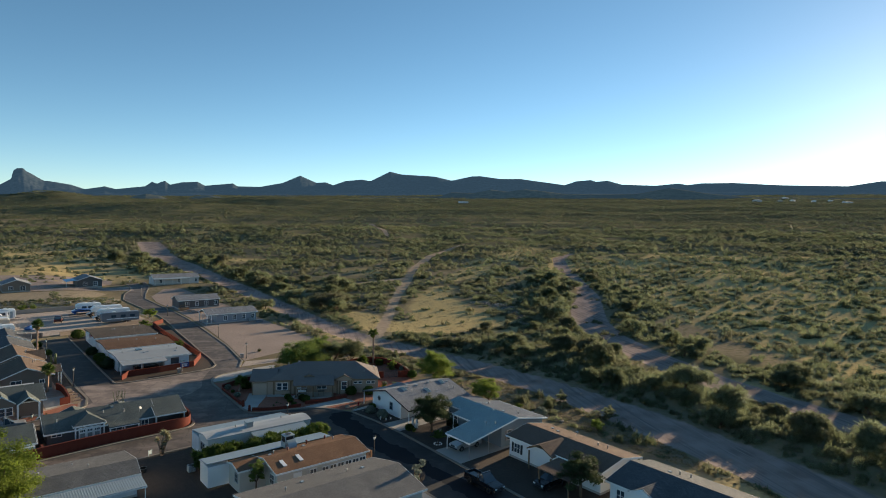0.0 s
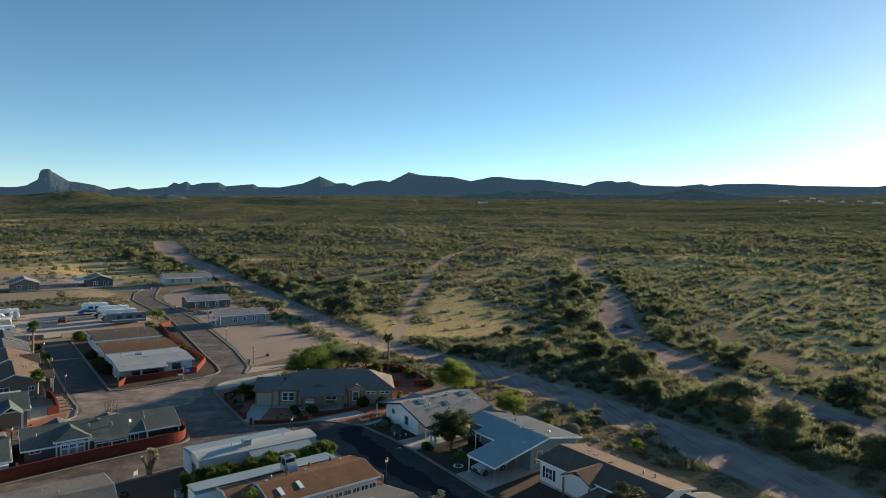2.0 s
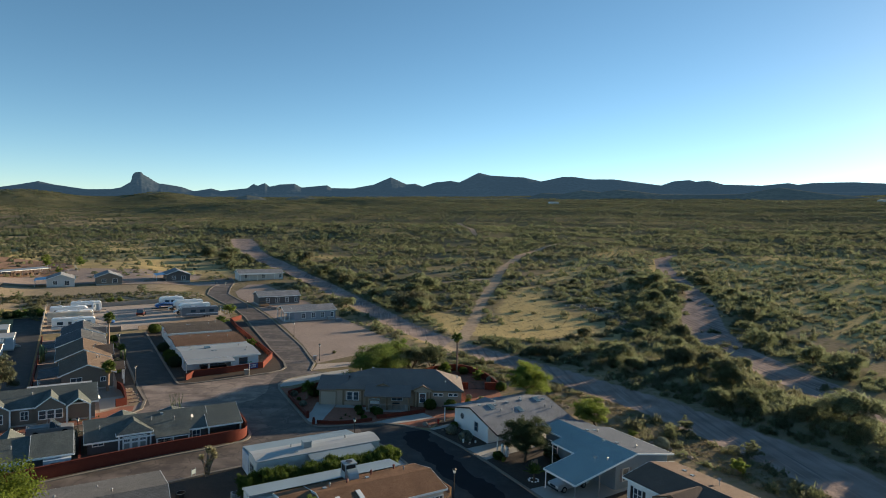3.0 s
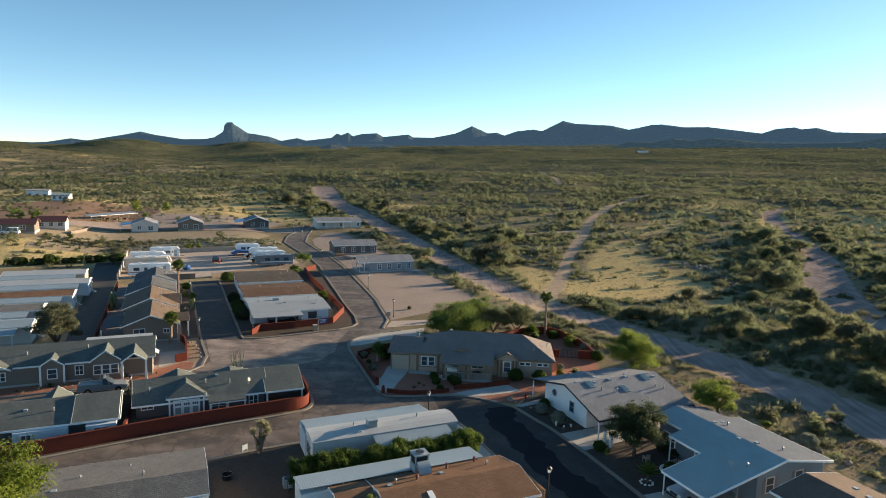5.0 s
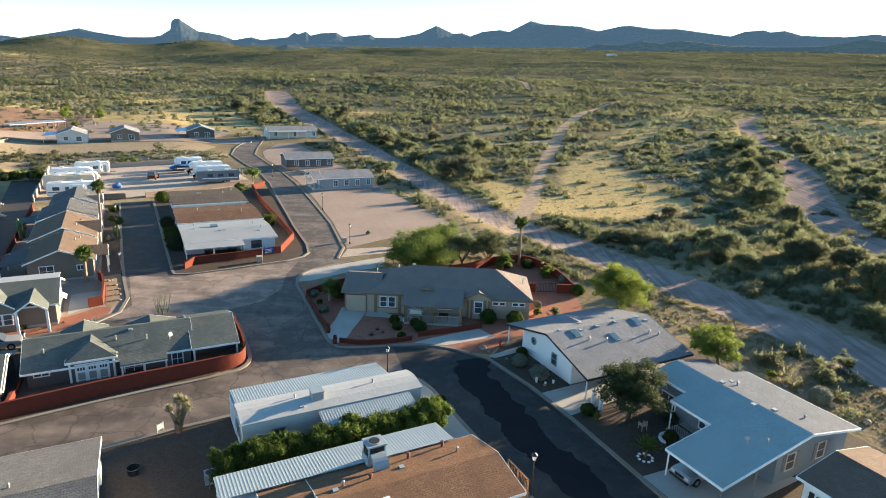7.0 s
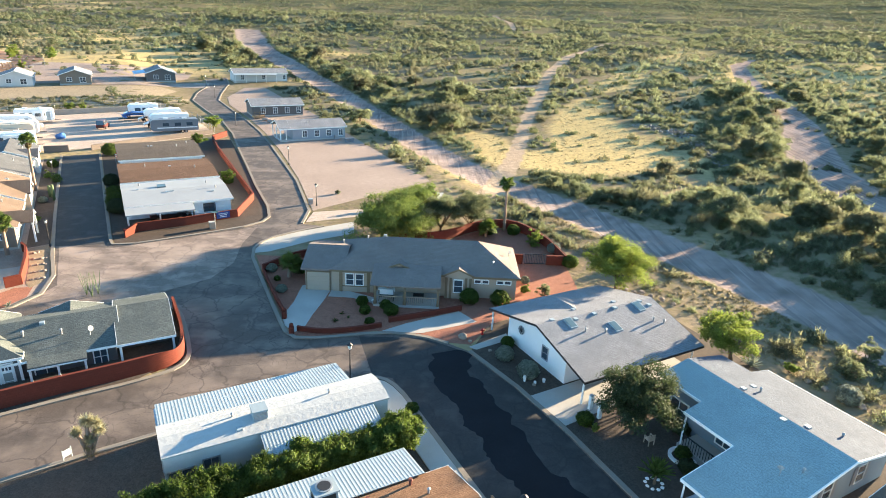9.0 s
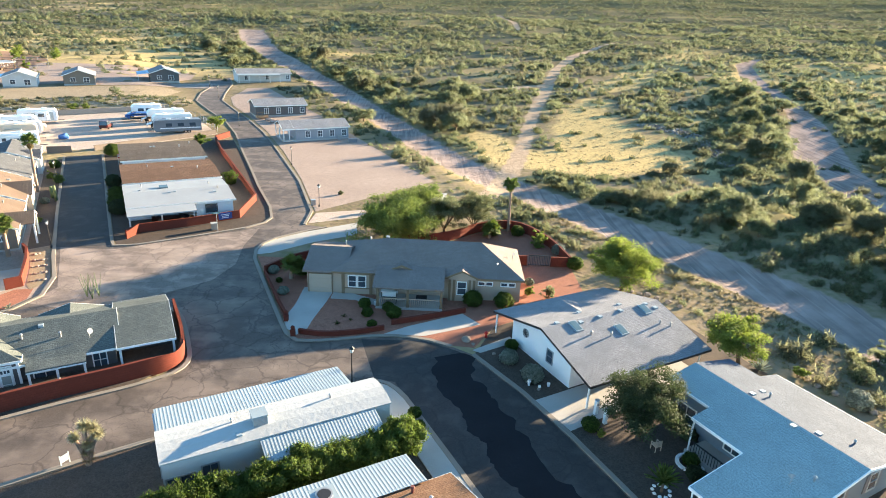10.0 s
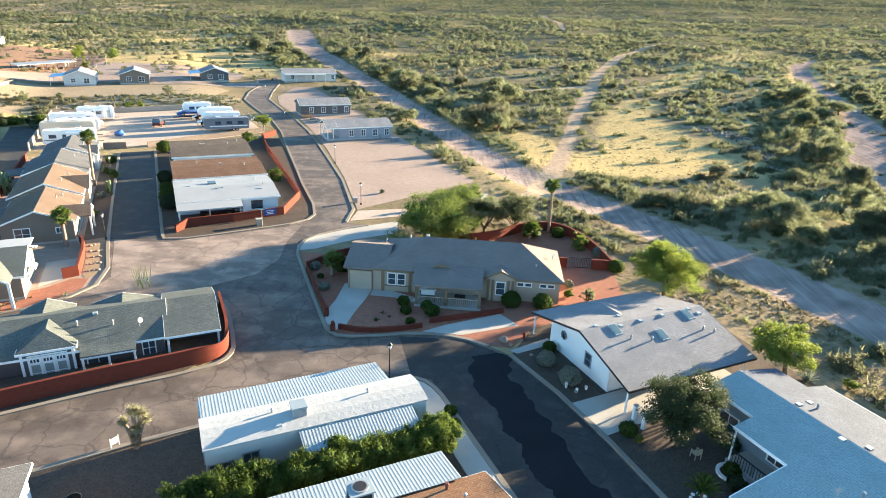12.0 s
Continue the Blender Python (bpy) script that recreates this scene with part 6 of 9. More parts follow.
for p, q in (((-6.3, 9.3, zc), (-1.3, 9.3, zc)), ((-6.3, 0, 4.0), (-6.3, 9.3, zc)), ((-6.3, -6.3, 2.85), (-6.3, 0, 4.0)), ((-6.3, -6.3, 2.85), (3.9, -6.3, 2.85)), ((-1.3, 4.7, 3.1), (-1.3, 9.3, zc)), ((-1.3, 4.7, 3.1), (2.7, 4.7, 3.1)), ((2.7, 3.0, 3.4), (6.6, 3.0, 3.4))):
    p, q = Vector(p), Vector(q)
    d = (q - p).normalized()
    n = Vector((-d.y, d.x, 0)).normalized() * 0.03
    bm = bmesh.new()
    slab(bm, [p - n + Vector((0, 0, 0.01)), q - n + Vector((0, 0, 0.01)), q + n + Vector((0, 0, 0.01)), p + n + Vector((0, 0, 0.01))], 0.2)
    bmesh.ops.recalc_face_normals(bm, faces=bm.faces)
    part("fascia", bm, "trim", e, "white roof edge trim")
for px, py in ((-6.1, 9.1), (-1.5, 9.1), (-6.1, 5.6), (-1.3, 4.6), (2.5, 4.6)):
    part("post", abox(px - 0.045, py - 0.045, 0, px + 0.045, py + 0.045, 2.2 if py > 9 else 2.85), "trim" if px > -2 else "metal_grey", e)
part("porch_floor", abox(-1.2, 2.6, 0, 2.7, 4.7, 0.45), "concrete", e)
for k in range(18):
    part("baluster", abox(-1.1 + k * 0.21, 4.58, 0.45, -1.07 + k * 0.21, 4.62, 1.3), "iron", e)
part("porch_rail", abox(-1.2, 4.56, 1.3, 2.6, 4.64, 1.36), "iron", e)
window(e, "N", 4.6, 1.5, 1.3, 0.8, 0, 2.6, "trim", 2)
window(e, "N", 0.6, 1.2, 1.2, 0.9, 0, 2.6, "trim", 2)
window(e, "W", 1.0, 0.9, 1.3, 0.9, 5.6, 0, "wall_lt", 1, shutters="rv_grey")
window(e, "W", -2.7, 0.9, 1.3, 0.9, 5.6, 0, "wall_lt", 1, shutters="rv_grey")
roof_bits(e, [("box", -1.6, 0.35, 3.95), ("box", -2.8, -0.5, 3.92), ("box", 2.0, -0.45, 3.92)] + [("vent", -4.2, -2.2, 3.5), ("vent", -5.0, 3.3, 3.35), ("dish", -4.4, 4.6, 3.1), ("vent", 1.4, -1.6, 3.7), ("box", 2.1, -1.8, 3.65)])

# drab-roofed house and the slate-roofed one past it
e, hl, hw = house("drab_house", "white house with drab brown shingle roof", 46.8, 18.8, 55.2, 34.4, 2.9, 0.8, "white", "roof_drab", along="v", over=0.4, wins=[("N", 6.0, 1.0, 1.2, 0.9, 2, "iron"), ("W", 1, 1.0, 1.1, 1.0)], bits=[("vent", -3.0, -1.6), ("box", 3.6, -1.6), ("vent", -4.2, -2.0), ("dish", 1.0, -2.4), ("box", 5.0, -2.2)])
cross_gable(e, -0.8, 3.0, hw + 1.2, 0.6, 2.75, 3.75, "roof_drab", "trim_brown")
for px in (-0.7, 2.9):
    part("porch_post", abox(px - 0.08, hw + 1.0, 0, px + 0.08, hw + 1.16, 2.45), "trim_brown", e)
bm = bmesh.new()
slab(bm, [(-6.2, hw, 2.75), (-1.4, hw, 2.75), (-1.4, hw + 4.4, 2.45), (-6.2, hw + 4.4, 2.45)][::-1], 0.14)
part("carport_roof", bm, "roof_drab", e)
for px in (-6.0, -1.6):
    part("post", abox(px - 0.08, hw + 4.1, 0, px + 0.08, hw + 4.26, 2.35), "trim_brown", e)
e, hl, hw = house("slate_house", "white house with slate shingle roof and metal lean-to", 45.8, 1.0, 55.6, 17.6, 2.8, 1.15, "white", "roof_slate", along="v", over=0.4, wins=[("N", 6.5, 1.0, 1.2, 0.9), ("E", 0, 1.0, 1.1, 1.0)], bits=[("vent", 3.0, -1.8), ("box", 4.0, -1.4), ("vent", 2.0, -2.4)])
cross_gable(e, 2.0, 5.0, hw + 0.6, 0.6, 2.7, 3.55, "roof_slate", "trim", "white")

# grey houses on the gravel lots
def lot_house(label, u0, v0, u1, v1, wall, roof, n, eave=2.7):
    wins = [("S", -(u1 - u0) / 2 + 3.0 + k * (u1 - u0 - 4.4) / max(1, n - 1), 0.95, 1.3, 0.75, 2) for k in range(n)]
    return house("lot_house", label, u0, v0, u1, v1, eave, 1.3, wall, roof, over=0.35, wins=wins, bits=[("vent", 2, -2), ("vent", -2, -1.5)], group="houses on the gravel lots")


e, hl, hw = lot_house("pale blue-grey manufactured house with white-framed windows", 48.8, 153.0, 61.4, 160.6, "wall_grey", "roof_pale", 4)
gable_roof(e, -hl - 2.9, -hl - 0.38, -hw - 0.35, hw + 0.35, 0, 2.7, 4.0, "roof_pale", "trim", name="porch_roof")
part("porch_floor", abox(-hl - 2.7, -hw, -0.2, -hl - 0.04, hw, 0.35), "concrete", e)
for px, py in ((-hl - 2.6, -hw), (-hl - 1.4, -hw), (-hl - 2.6, hw - 0.2), (-hl - 2.6, 0)):
    part("porch_post", abox(px - 0.08, py, 0.35, px + 0.08, py + 0.16, 2.6), "trim", e)
part("cooler_unit", abox(hl - 2.6, -hw - 0.75, 0, hl - 1.7, -hw - 0.1, 0.85), "metal_grey", e)
e, hl, hw = lot_house("dark grey manufactured house with white-framed windows", 46.3, 180.2, 59.8, 187.8, "wall_dark", "roof_pale", 4)
part("deck", abox(-hl - 0.2, -hw - 2.2, 0, -hl + 2.6, -hw - 0.1, 0.5), "wood", e)
for px in (-hl - 0.1, -hl + 1.2, -hl + 2.5):
    part("deck_post", abox(px - 0.05, -hw - 2.2, 0.5, px + 0.05, -hw - 2.1, 1.4), "trim_brown", e)
part("deck_rail", abox(-hl - 0.2, -hw - 2.22, 1.4, -hl + 2.6, -hw - 2.08, 1.48), "trim_brown", e)
e, hl, hw = lot_house("grey manufactured house with a white porch roof", 52.6, 234.6, 70.6, 242.4, "wall_lt", "roof_pale", 3)
bm = bmesh.new()
slab(bm, [(-hl - 0.4, -hw - 2.4, 2.4), (hl * 0.55, -hw - 2.4, 2.4), (hl * 0.55, -hw - 0.3, 2.72), (-hl - 0.4, -hw - 0.3, 2.72)], 0.1)
part("porch_roof", bm, "metal_lt", e)
for k in range(5):
    px = -hl + k * hl * 0.38
    part("porch_post", abox(px - 0.06, -hw - 2.35, 0, px + 0.06, -hw - 2.23, 2.3), "trim", e)

# far row on the terrace
def terrace_house(label, cu, cv, w, d, wall, roof, blue):
    x, y = G(cu, cv)
    e = thing("terrace_house", pose(x, y, height(x, y), 0, 0, 116), label, "house", "houses on the far terrace")
    gable_body(e, d, w, 2.7, 4.3, 0.35, wall)
    gable_roof(e, -d / 2 - 0.4, d / 2 + 0.4, -w / 2 - 0.35, w / 2 + 0.35, 0, 2.7, 4.3, roof, "trim")
    window(e, "W", 1.6, 1.2, 1.1, 0.9, d / 2, w / 2)
    window(e, "W", -1.8, 1.4, 1.4, 0.6, d / 2, w / 2)
    if blue:
        bm = bmesh.new()
        slab(bm, [(-d / 2 + 0.6, w / 2 + 0.2, 2.75), (d / 2 - 1, w / 2 + 0.2, 2.75), (d / 2 - 1, w / 2 + 3.6, 2.4), (-d / 2 + 0.6, w / 2 + 3.6, 2.4)], 0.1)
        bmesh.ops.recalc_face_normals(bm, faces=bm.faces)
        part("carport_roof", bm, "teal", e, "pale blue metal carport roof")
        for px in (-d / 2 + 0.8, d / 2 - 1.2):
            part("post", abox(px - 0.06, w / 2 + 3.4, 0, px + 0.06, w / 2 + 3.5, 2.35), "trim", e)


terrace_house("pale house with a blue carport roof", -6.2, 236.5, 8.0, 10, "wall_lt", "roof_pale", True)
terrace_house("taupe house with a grey gable roof", 8.2, 238.2, 8.0, 10, "wall_taupe", "roof_pale", False)
terrace_house("dark green-grey house with a blue carport roof", 31.6, 244.5, 8.2, 10, "wall_dark", "roof_pale", True)

# single-wides on the left
def single_wide(label, u0, v0, u1, v1, roof, wall, group="mobile homes in a row", aw=True):
    x, y = G((u0 + u1) / 2, (v0 + v1) / 2)
    L, W = u1 - u0, v1 - v0
    e = thing("mobile_home", pose(x, y, height(x, y), 0, 0, 26), label, "mobile home", group)
    gable_body(e, L, W * 0.62, 2.8, 3.3, 0.15, wall)
    gable_roof(e, -L / 2 - 0.1, L / 2 + 0.15, -W * 0.31 - 0.15, W * 0.31 + 0.15, 0, 2.8, 3.3, roof, "trim")
    if aw:
        awning(e, -L / 2, L / 2 - 1.5, -W * 0.31 - 2.6, -W * 0.31 - 0.1, 2.35, 2.7, (-L / 2 + 0.2, 0, L / 2 - 1.8), "metal_lt", 0.4)
    window(e, "E", 0.2, 1.0, 0.9, 1.0, L / 2, W * 0.31)
    for k in range(3):
        part("step", abox(L / 2 + 0.1 + k * 0.3, 0.8, 0, L / 2 + 0.4 + k * 0.3, 1.7, 0.54 - 0.18 * k), "concrete", e)
    roof_bits(e, [("box", -2, 0.3, 3.25), ("vent", 2, -0.3, 3.25), ("box", 3.5, 0.4, 3.2)])


single_wide("white-roofed single-wide mobile home", -30, 150.5, -15.0, 159.5, "coat", "wall_tan")
single_wide("white single-wide mobile home with ribbed awning", -30, 139.5, -13.2, 148.2, "coat", "wall_blue")
single_wide("brown-roofed single-wide mobile home with awning", -30, 127.5, -14.4, 136.0, "roof_brown", "wall_white")
single_wide("grey-roofed single-wide mobile home with awning", -32, 116.5, -17.5, 125.0, "roof_grey", "wall_lt")
single_wide("pale-roofed single-wide mobile home with awning", -33, 106.0, -17.0, 114.0, "metal_lt", "wall_lt")
sheet("yard_corral", [(-70, 238), (30, 238), (40, 246), (44, 262), (30, 276), (-10, 286), (-70, 280)], "gravel_pink", 0.03, "bare pinkish ground of a corral", cut=6.0)

# ---- tan house with garage and porch ----
e = thing("tan_house", pose(2.75, 84.4, 0, 0, 0, -3.5), "tan stucco house with grey-brown hip roof, porch and garage", "house")
bm = bmesh.new()
box(bm, -8.3, 0.4, -0.3, 11.1, 8.4, 2.5)
part("wall", bm, "stucco_tan", e)
part("garage_wall", abox(-11.1, 0.45, -0.3, -8.3, 8.0, 2.45), "stucco_tan", e)


def hip(bm, x0, x1, y0, y1, xa, xb, ym, ze, zr, th=0.15):
    slab(bm, [(x0, y0, ze), (x1, y0, ze), (xb, ym, zr), (xa, ym, zr)], th)
    slab(bm, [(x1, y0, ze), (x1, y1, ze), (xb, ym, zr)], th)
    slab(bm, [(x1, y1, ze), (x0, y1, ze), (xa, ym, zr), (xb, ym, zr)], th)
    slab(bm, [(x0, y1, ze), (x0, y0, ze), (xa, ym, zr)], th)
    return bm


part("roof", hip(bmesh.new(), -8.5, 11.45, 0, 8.9, -3.0, 7.0, 4.4, 2.62, 4.95), "roof_taupe", e)
gable_roof(e, -11.45, -7.0, 0.05, 8.4, 4.2, 2.6, 3.75, "roof_taupe", "roof_taupe", name="garage_roof")
for p, q in (((-8.5, -0.03), (11.48, 0)), ((11.45, 0.0), (11.48, 8.9)), ((-8.5, 8.9), (11.48, 8.93))):
    part("fascia", abox(p[0], p[1], 2.42, q[0], q[1], 2.61), "trim_brown", e)
bm = bmesh.new()
box(bm, -10.9, 0.36, 0.0, -8.55, 0.46, 2.1)
for k in range(1, 4):
    box(bm, -10.9, 0.345, k * 0.52, -8.55, 0.36, k * 0.52 + 0.03)
part("garage_door", bm, "garage", e, "closed tan sectional garage door")
part("garage_frame", lattice([-11.0, -10.9, -8.55, -8.45], [-0.1, 0.0, 2.1, 2.2], 0.33, 0.45), "trim_brown", e)
window(e, "S", -6.4, 0.75, 1.2, 0.85, 11, -0.4, "trim", 1)
window(e, "S", -5.4, 0.75, 1.2, 0.85, 11, -0.4, "trim", 1)
for x in (-7.35, -4.45, -3.75):
    part("pilaster", abox(x - 0.16, 0.3, 0, x + 0.16, 0.42, 2.45), "trim_brown", e)
part("sill_band", abox(-7.2, 0.33, 0.62, -4.6, 0.42, 0.74), "trim_brown", e)
# entrance gables
cross_gable(e, -2.9, 0.4, 0.35, 3.6, 2.75, 3.55, "roof_taupe", "trim_brown", "stucco_tan", 0.3)
cross_gable(e, 3.6, 6.4, -0.25, 3.6, 2.7, 3.5, "roof_taupe", "trim_brown", "stucco_tan", 0.35)
window(e, "S", 5.0, 0.85, 1.35, 0.8, 11, 0.06, "trim", 1)
for x in (3.75, 4.2, 5.8, 6.25):
    part("pilaster", abox(x - 0.13, -0.13, 0, x + 0.13, -0.05, 2.4), "trim_brown", e)
for x in (7.05, 7.85, 9.4, 10.2):
    window(e, "S", x, 0.6, 0.32, 1.75, 11, -0.4, "trim", 1)
# porch
bm = bmesh.new()
slab(bm, [(-3.9, -2.8, 2.42), (3.2, -2.8, 2.42), (3.2, 1.0, 3.2), (-3.9, 1.0, 3.2)], 0.14)
part("porch_roof", bm, "roof_taupe", e)
part("porch_beam", abox(-3.6, -2.62, 2.15, 3.1, -2.46, 2.34), "trim_brown", e)
part("porch_floor", abox(-3.6, -2.7, 0, 3.1, 0.4, 0.28), "concrete", e)
for x in (-3.4, -0.4, 2.95):
    bm = box(bmesh.new(), x - 0.12, -2.66, 0.28, x + 0.12, -2.42, 2.2)
    box(bm, x - 0.17, -2.71, 0.28, x + 0.17, -2.37, 0.5)
    part("porch_post", bm, "trim_brown", e)
for k in range(32):
    x = -3.2 + k * 0.195
    if abs(x + 0.4) > 0.14 and abs(x - 2.9) > 0.15:
        part("baluster", abox(x - 0.02, -2.57, 0.3, x + 0.02, -2.53, 1.1), "stucco_tan", e)
part("porch_rail", abox(-3.3, -2.6, 1.1, 2.9, -2.5, 1.17), "stucco_tan", e)
door(e, "S", -2.2, 0.95, 2.1, 11, -0.4, "trim_brown")
window(e, "S", 1.0, 1.6, 1.2, 0.9, 11, -0.4, "trim", 2)
roof_bits(e, [("vent", 8.6, 1.7, 3.35), ("vent", -5.2, 6.0, 4.0), ("dish", 10.5, 4.6, 3.2), ("box", -3.2, 5.2, 4.75), ("vent", -8.0, 6.2, 3.3)])
# porch swing and table
e = thing("porch_swing", pose(0.3, 82.9, 0.28, 0, 0, -3.5), "black and white porch swing seat under the porch roof", "swing seat")
part("seat", abox(-0.7, -0.3, 0.4, 0.7, 0.3, 0.48), "iron", e)
part("backrest", abox(-0.7, 0.24, 0.48, 0.7, 0.3, 0.95), "trim", e)
for x in (-0.75, 0.75):
    part("leg", abox(x - 0.03, -0.35, 0, x + 0.03, 0.35, 0.06), "iron", e)
    part("arm", abox(x - 0.03, -0.03, 0.06, x + 0.03, 0.03, 1.3), "iron", e)
part("canopy", abox(-0.8, -0.4, 1.28, 0.8, 0.4, 1.34), "trim", e)
e = thing("patio_table", pose(3.6, 82.7, 0.28, 0, 0, -3.5), "black iron patio table on the porch", "table")
part("tabletop", abox(-0.55, -0.4, 0.7, 0.55, 0.4, 0.74), "iron", e)
for x in (-0.48, 0.48):
    for y in (-0.33, 0.33):
        part("leg", abox(x - 0.025, y - 0.025, 0, x + 0.025, y + 0.025, 0.7), "iron", e)

# ---- walls and fences ----


def wall_line(name, label, uv, h, material="red_block", th=0.2, cap=True, step=2.0):
    bm = band(bmesh.new(), uv, th / 2, th / 2, -0.2, h, step)
    ob = finish(name, bm, material)
    tagged(ob, label, "wall", kind="structure")
    if cap:
        part("coping", band(bmesh.new(), uv, th / 2 + 0.03, th / 2 + 0.03, h, h + 0.06, step), material, ob)
    return ob


wall_line("wall_street", "long red painted block wall curving round the dark house", rounded([(-40, 62.9), (-10, 67.4), (0.7, 69.1), (7, 69.9), (13.2, 70.2), (16.6, 70.9), (17.2, 73.6), (17.1, 80.8)], 4), 1.42, step=0.6)
wall_line("wall_between", "low red painted wall between two houses", [(-2.3, 68.8), (-2.1, 79.5)], 1.3)
wall_line("fence_timber", "dark brown timber fence between two houses", [(-2.5, 81.6), (-2.4, 79.8)], 1.5, "trim_brown", 0.08, False)
wall_line("wall_flat_homes", "red painted wall round the flat-roofed homes", [(14.0, 103.4), (15.6, 105.3), (21.3, 105.6), (28.2, 106.7), (32.0, 114.0), (32.7, 147.8), (33.4, 158.5), (37, 162.2)], 1.1)
wall_line("wall_tan_back", "red painted wall behind the tan house", rounded([(42.7, 89.9), (50.3, 87.6), (57.5, 90.2), (62.4, 89), (62.7, 82), (60.4, 74.6)], 2), 1.25)
wall_line("wall_tan_gate_a", "short red wall beside a gate", [(54.0, 78.3), (55.9, 77.4)], 1.2)
wall_line("wall_tan_gate_b", "short red wall beside a gate", [(58.4, 76.0), (60.4, 75.0)], 1.2)
wall_line("wall_tan_left", "red painted wall beside the garage", [(27.0, 86.6), (31.0, 88.8), (34.6, 89.6)], 0.9)
wall_line("wall_tan_low_a", "low red garden wall along the kerb", [(26.45, 75.0), (26.6, 80), (27.0, 86.6)], 0.45, th=0.18)
wall_line("wall_tan_low_b", "low curved red garden wall", rounded([(26.7, 72.2), (28.6, 70.7), (31.6, 69.9), (34.1, 69.7)], 1), 0.45, th=0.18)
wall_line("wall_tan_low_c", "low red garden wall beside the path", [(35.1, 70.3), (39.1, 69.9), (42.9, 69.7)], 0.5, th=0.18)
wall_line("wall_row", "red garden wall at the corner house", [(2.6, 92.3), (4.0, 92.7), (4.1, 98), (3.9, 101.4), (3.4, 102.8)], 1.1)
wall_line("wall_lane", "red painted wall along the lane", [(-8.6, 99), (-8.6, 150)], 1.1)
wall_line("wall_lot_left", "tan block wall of the storage lot", [(-9.2, 157), (-9.2, 192)], 1.4, "grey_block")
wall_line("wall_lot_front_a", "tan block wall of the storage lot", [(3.2, 155.8), (7.2, 155.4)], 1.2, "tan_block")
wall_line("wall_lot_front_b", "tan block wall of the storage lot", [(10.9, 155.9), (22.6, 161.0), (34.6, 165.3)], 0.95, "tan_block")
wall_line("wall_lot_back", "pale block wall behind the motorhomes", [(-9.2, 192), (2, 193.5), (27, 196)], 1.2, "grey_block")


def post_fence(name, label, uv, h, gap, rails=2):
    pts = resample([(*G(*p), 0) for p in uv], gap)
    e = thing(name, Matrix(), label, "fence")
    mesh = abox(-0.03, -0.03, 0, 0.03, 0.03, h)
    first = part("post", mesh, "metal_grey", e)
    for i, p in enumerate(pts):
        ob = first if i == 0 else new("post", first.data)
        ob.parent = e
        ob.location = (p.x, p.y, height(p.x, p.y) - 0.05)
    for k in range(rails):
        bm = bmesh.new()
        tube(bm, [(p.x, p.y, height(p.x, p.y) + h * (1 - 0.45 * k) - 0.08) for p in pts], [0.025] * len(pts), 5)
        part("rail", bm, "metal_grey", e)


post_fence("lot_fence", "grey metal fence along the storage lot", [(35, 165.5), (33.6, 180), (27, 196)], 1.7, 2.4)
post_fence("terrace_fence", "grey wire fence below the far houses", [(-9, 199), (10, 200), (33, 205)], 1.2, 3.0)
e = thing("iron_gate", pose(*G(57.2, 76.7), 0, 0, 0, 0), "black iron double gate in the red wall", "gate")
for k in range(13):
    t = (k - 6) * 0.2
    part("bar", abox(t - 0.02, -0.02, 0.1, t + 0.02, 0.02, 1.35), "iron", e)
part("gate_frame", box(abox(-1.3, -0.03, 1.3, 1.3, 0.03, 1.38), -1.3, -0.03, 0.08, 1.3, 0.03, 0.16), "iron", e)

# ---- desert plants ----


def wavy(x, y, seed, scale):
    r = np.random.default_rng(seed)
    out = np.zeros(np.shape(x))
    for k in range(9):
        a, f, p = r.uniform(0, math.tau), r.uniform(0.5, 2.2) / scale, r.uniform(0, math.tau)
        out += np.sin((x * math.cos(a) + y * math.sin(a)) * f * math.tau + p + 0.8 * math.sin(p) * np.sin(y * f * 1.7 + k))
    return out / 3.2


def settled(x, y):
    """Where streets, yards and houses lie."""
    u, v = GC * x + GS * y, -GS * x + GC * y
    a = (u < 63.4) & (v < 172) & (v > -60)
    b = (u < 62.4) & (u > -10) & (v >= 172) & (v < 240)
    c = (u < 60) & (v < 60)
    d = (u <= -10) & (v < 176)
    f = (u <= 38) & (u > -60) & (v > 205) & (v < 254)
    g = (u > 44) & (u < 64.5) & (v > 58) & (v < 93)
    h = (u > 51) & (u < 73) & (v > 224) & (v < 245)
    return a | b | c | d | f | g | h


def place(n, r0, r1, az0, az1, seed):
    r = np.random.default_rng(seed)
    rad = np.sqrt(r.uniform(r0 * r0, r1 * r1, n))
    az = np.radians(r.uniform(az0, az1, n))
    return 1 + rad * np.sin(az), rad * np.cos(az), r


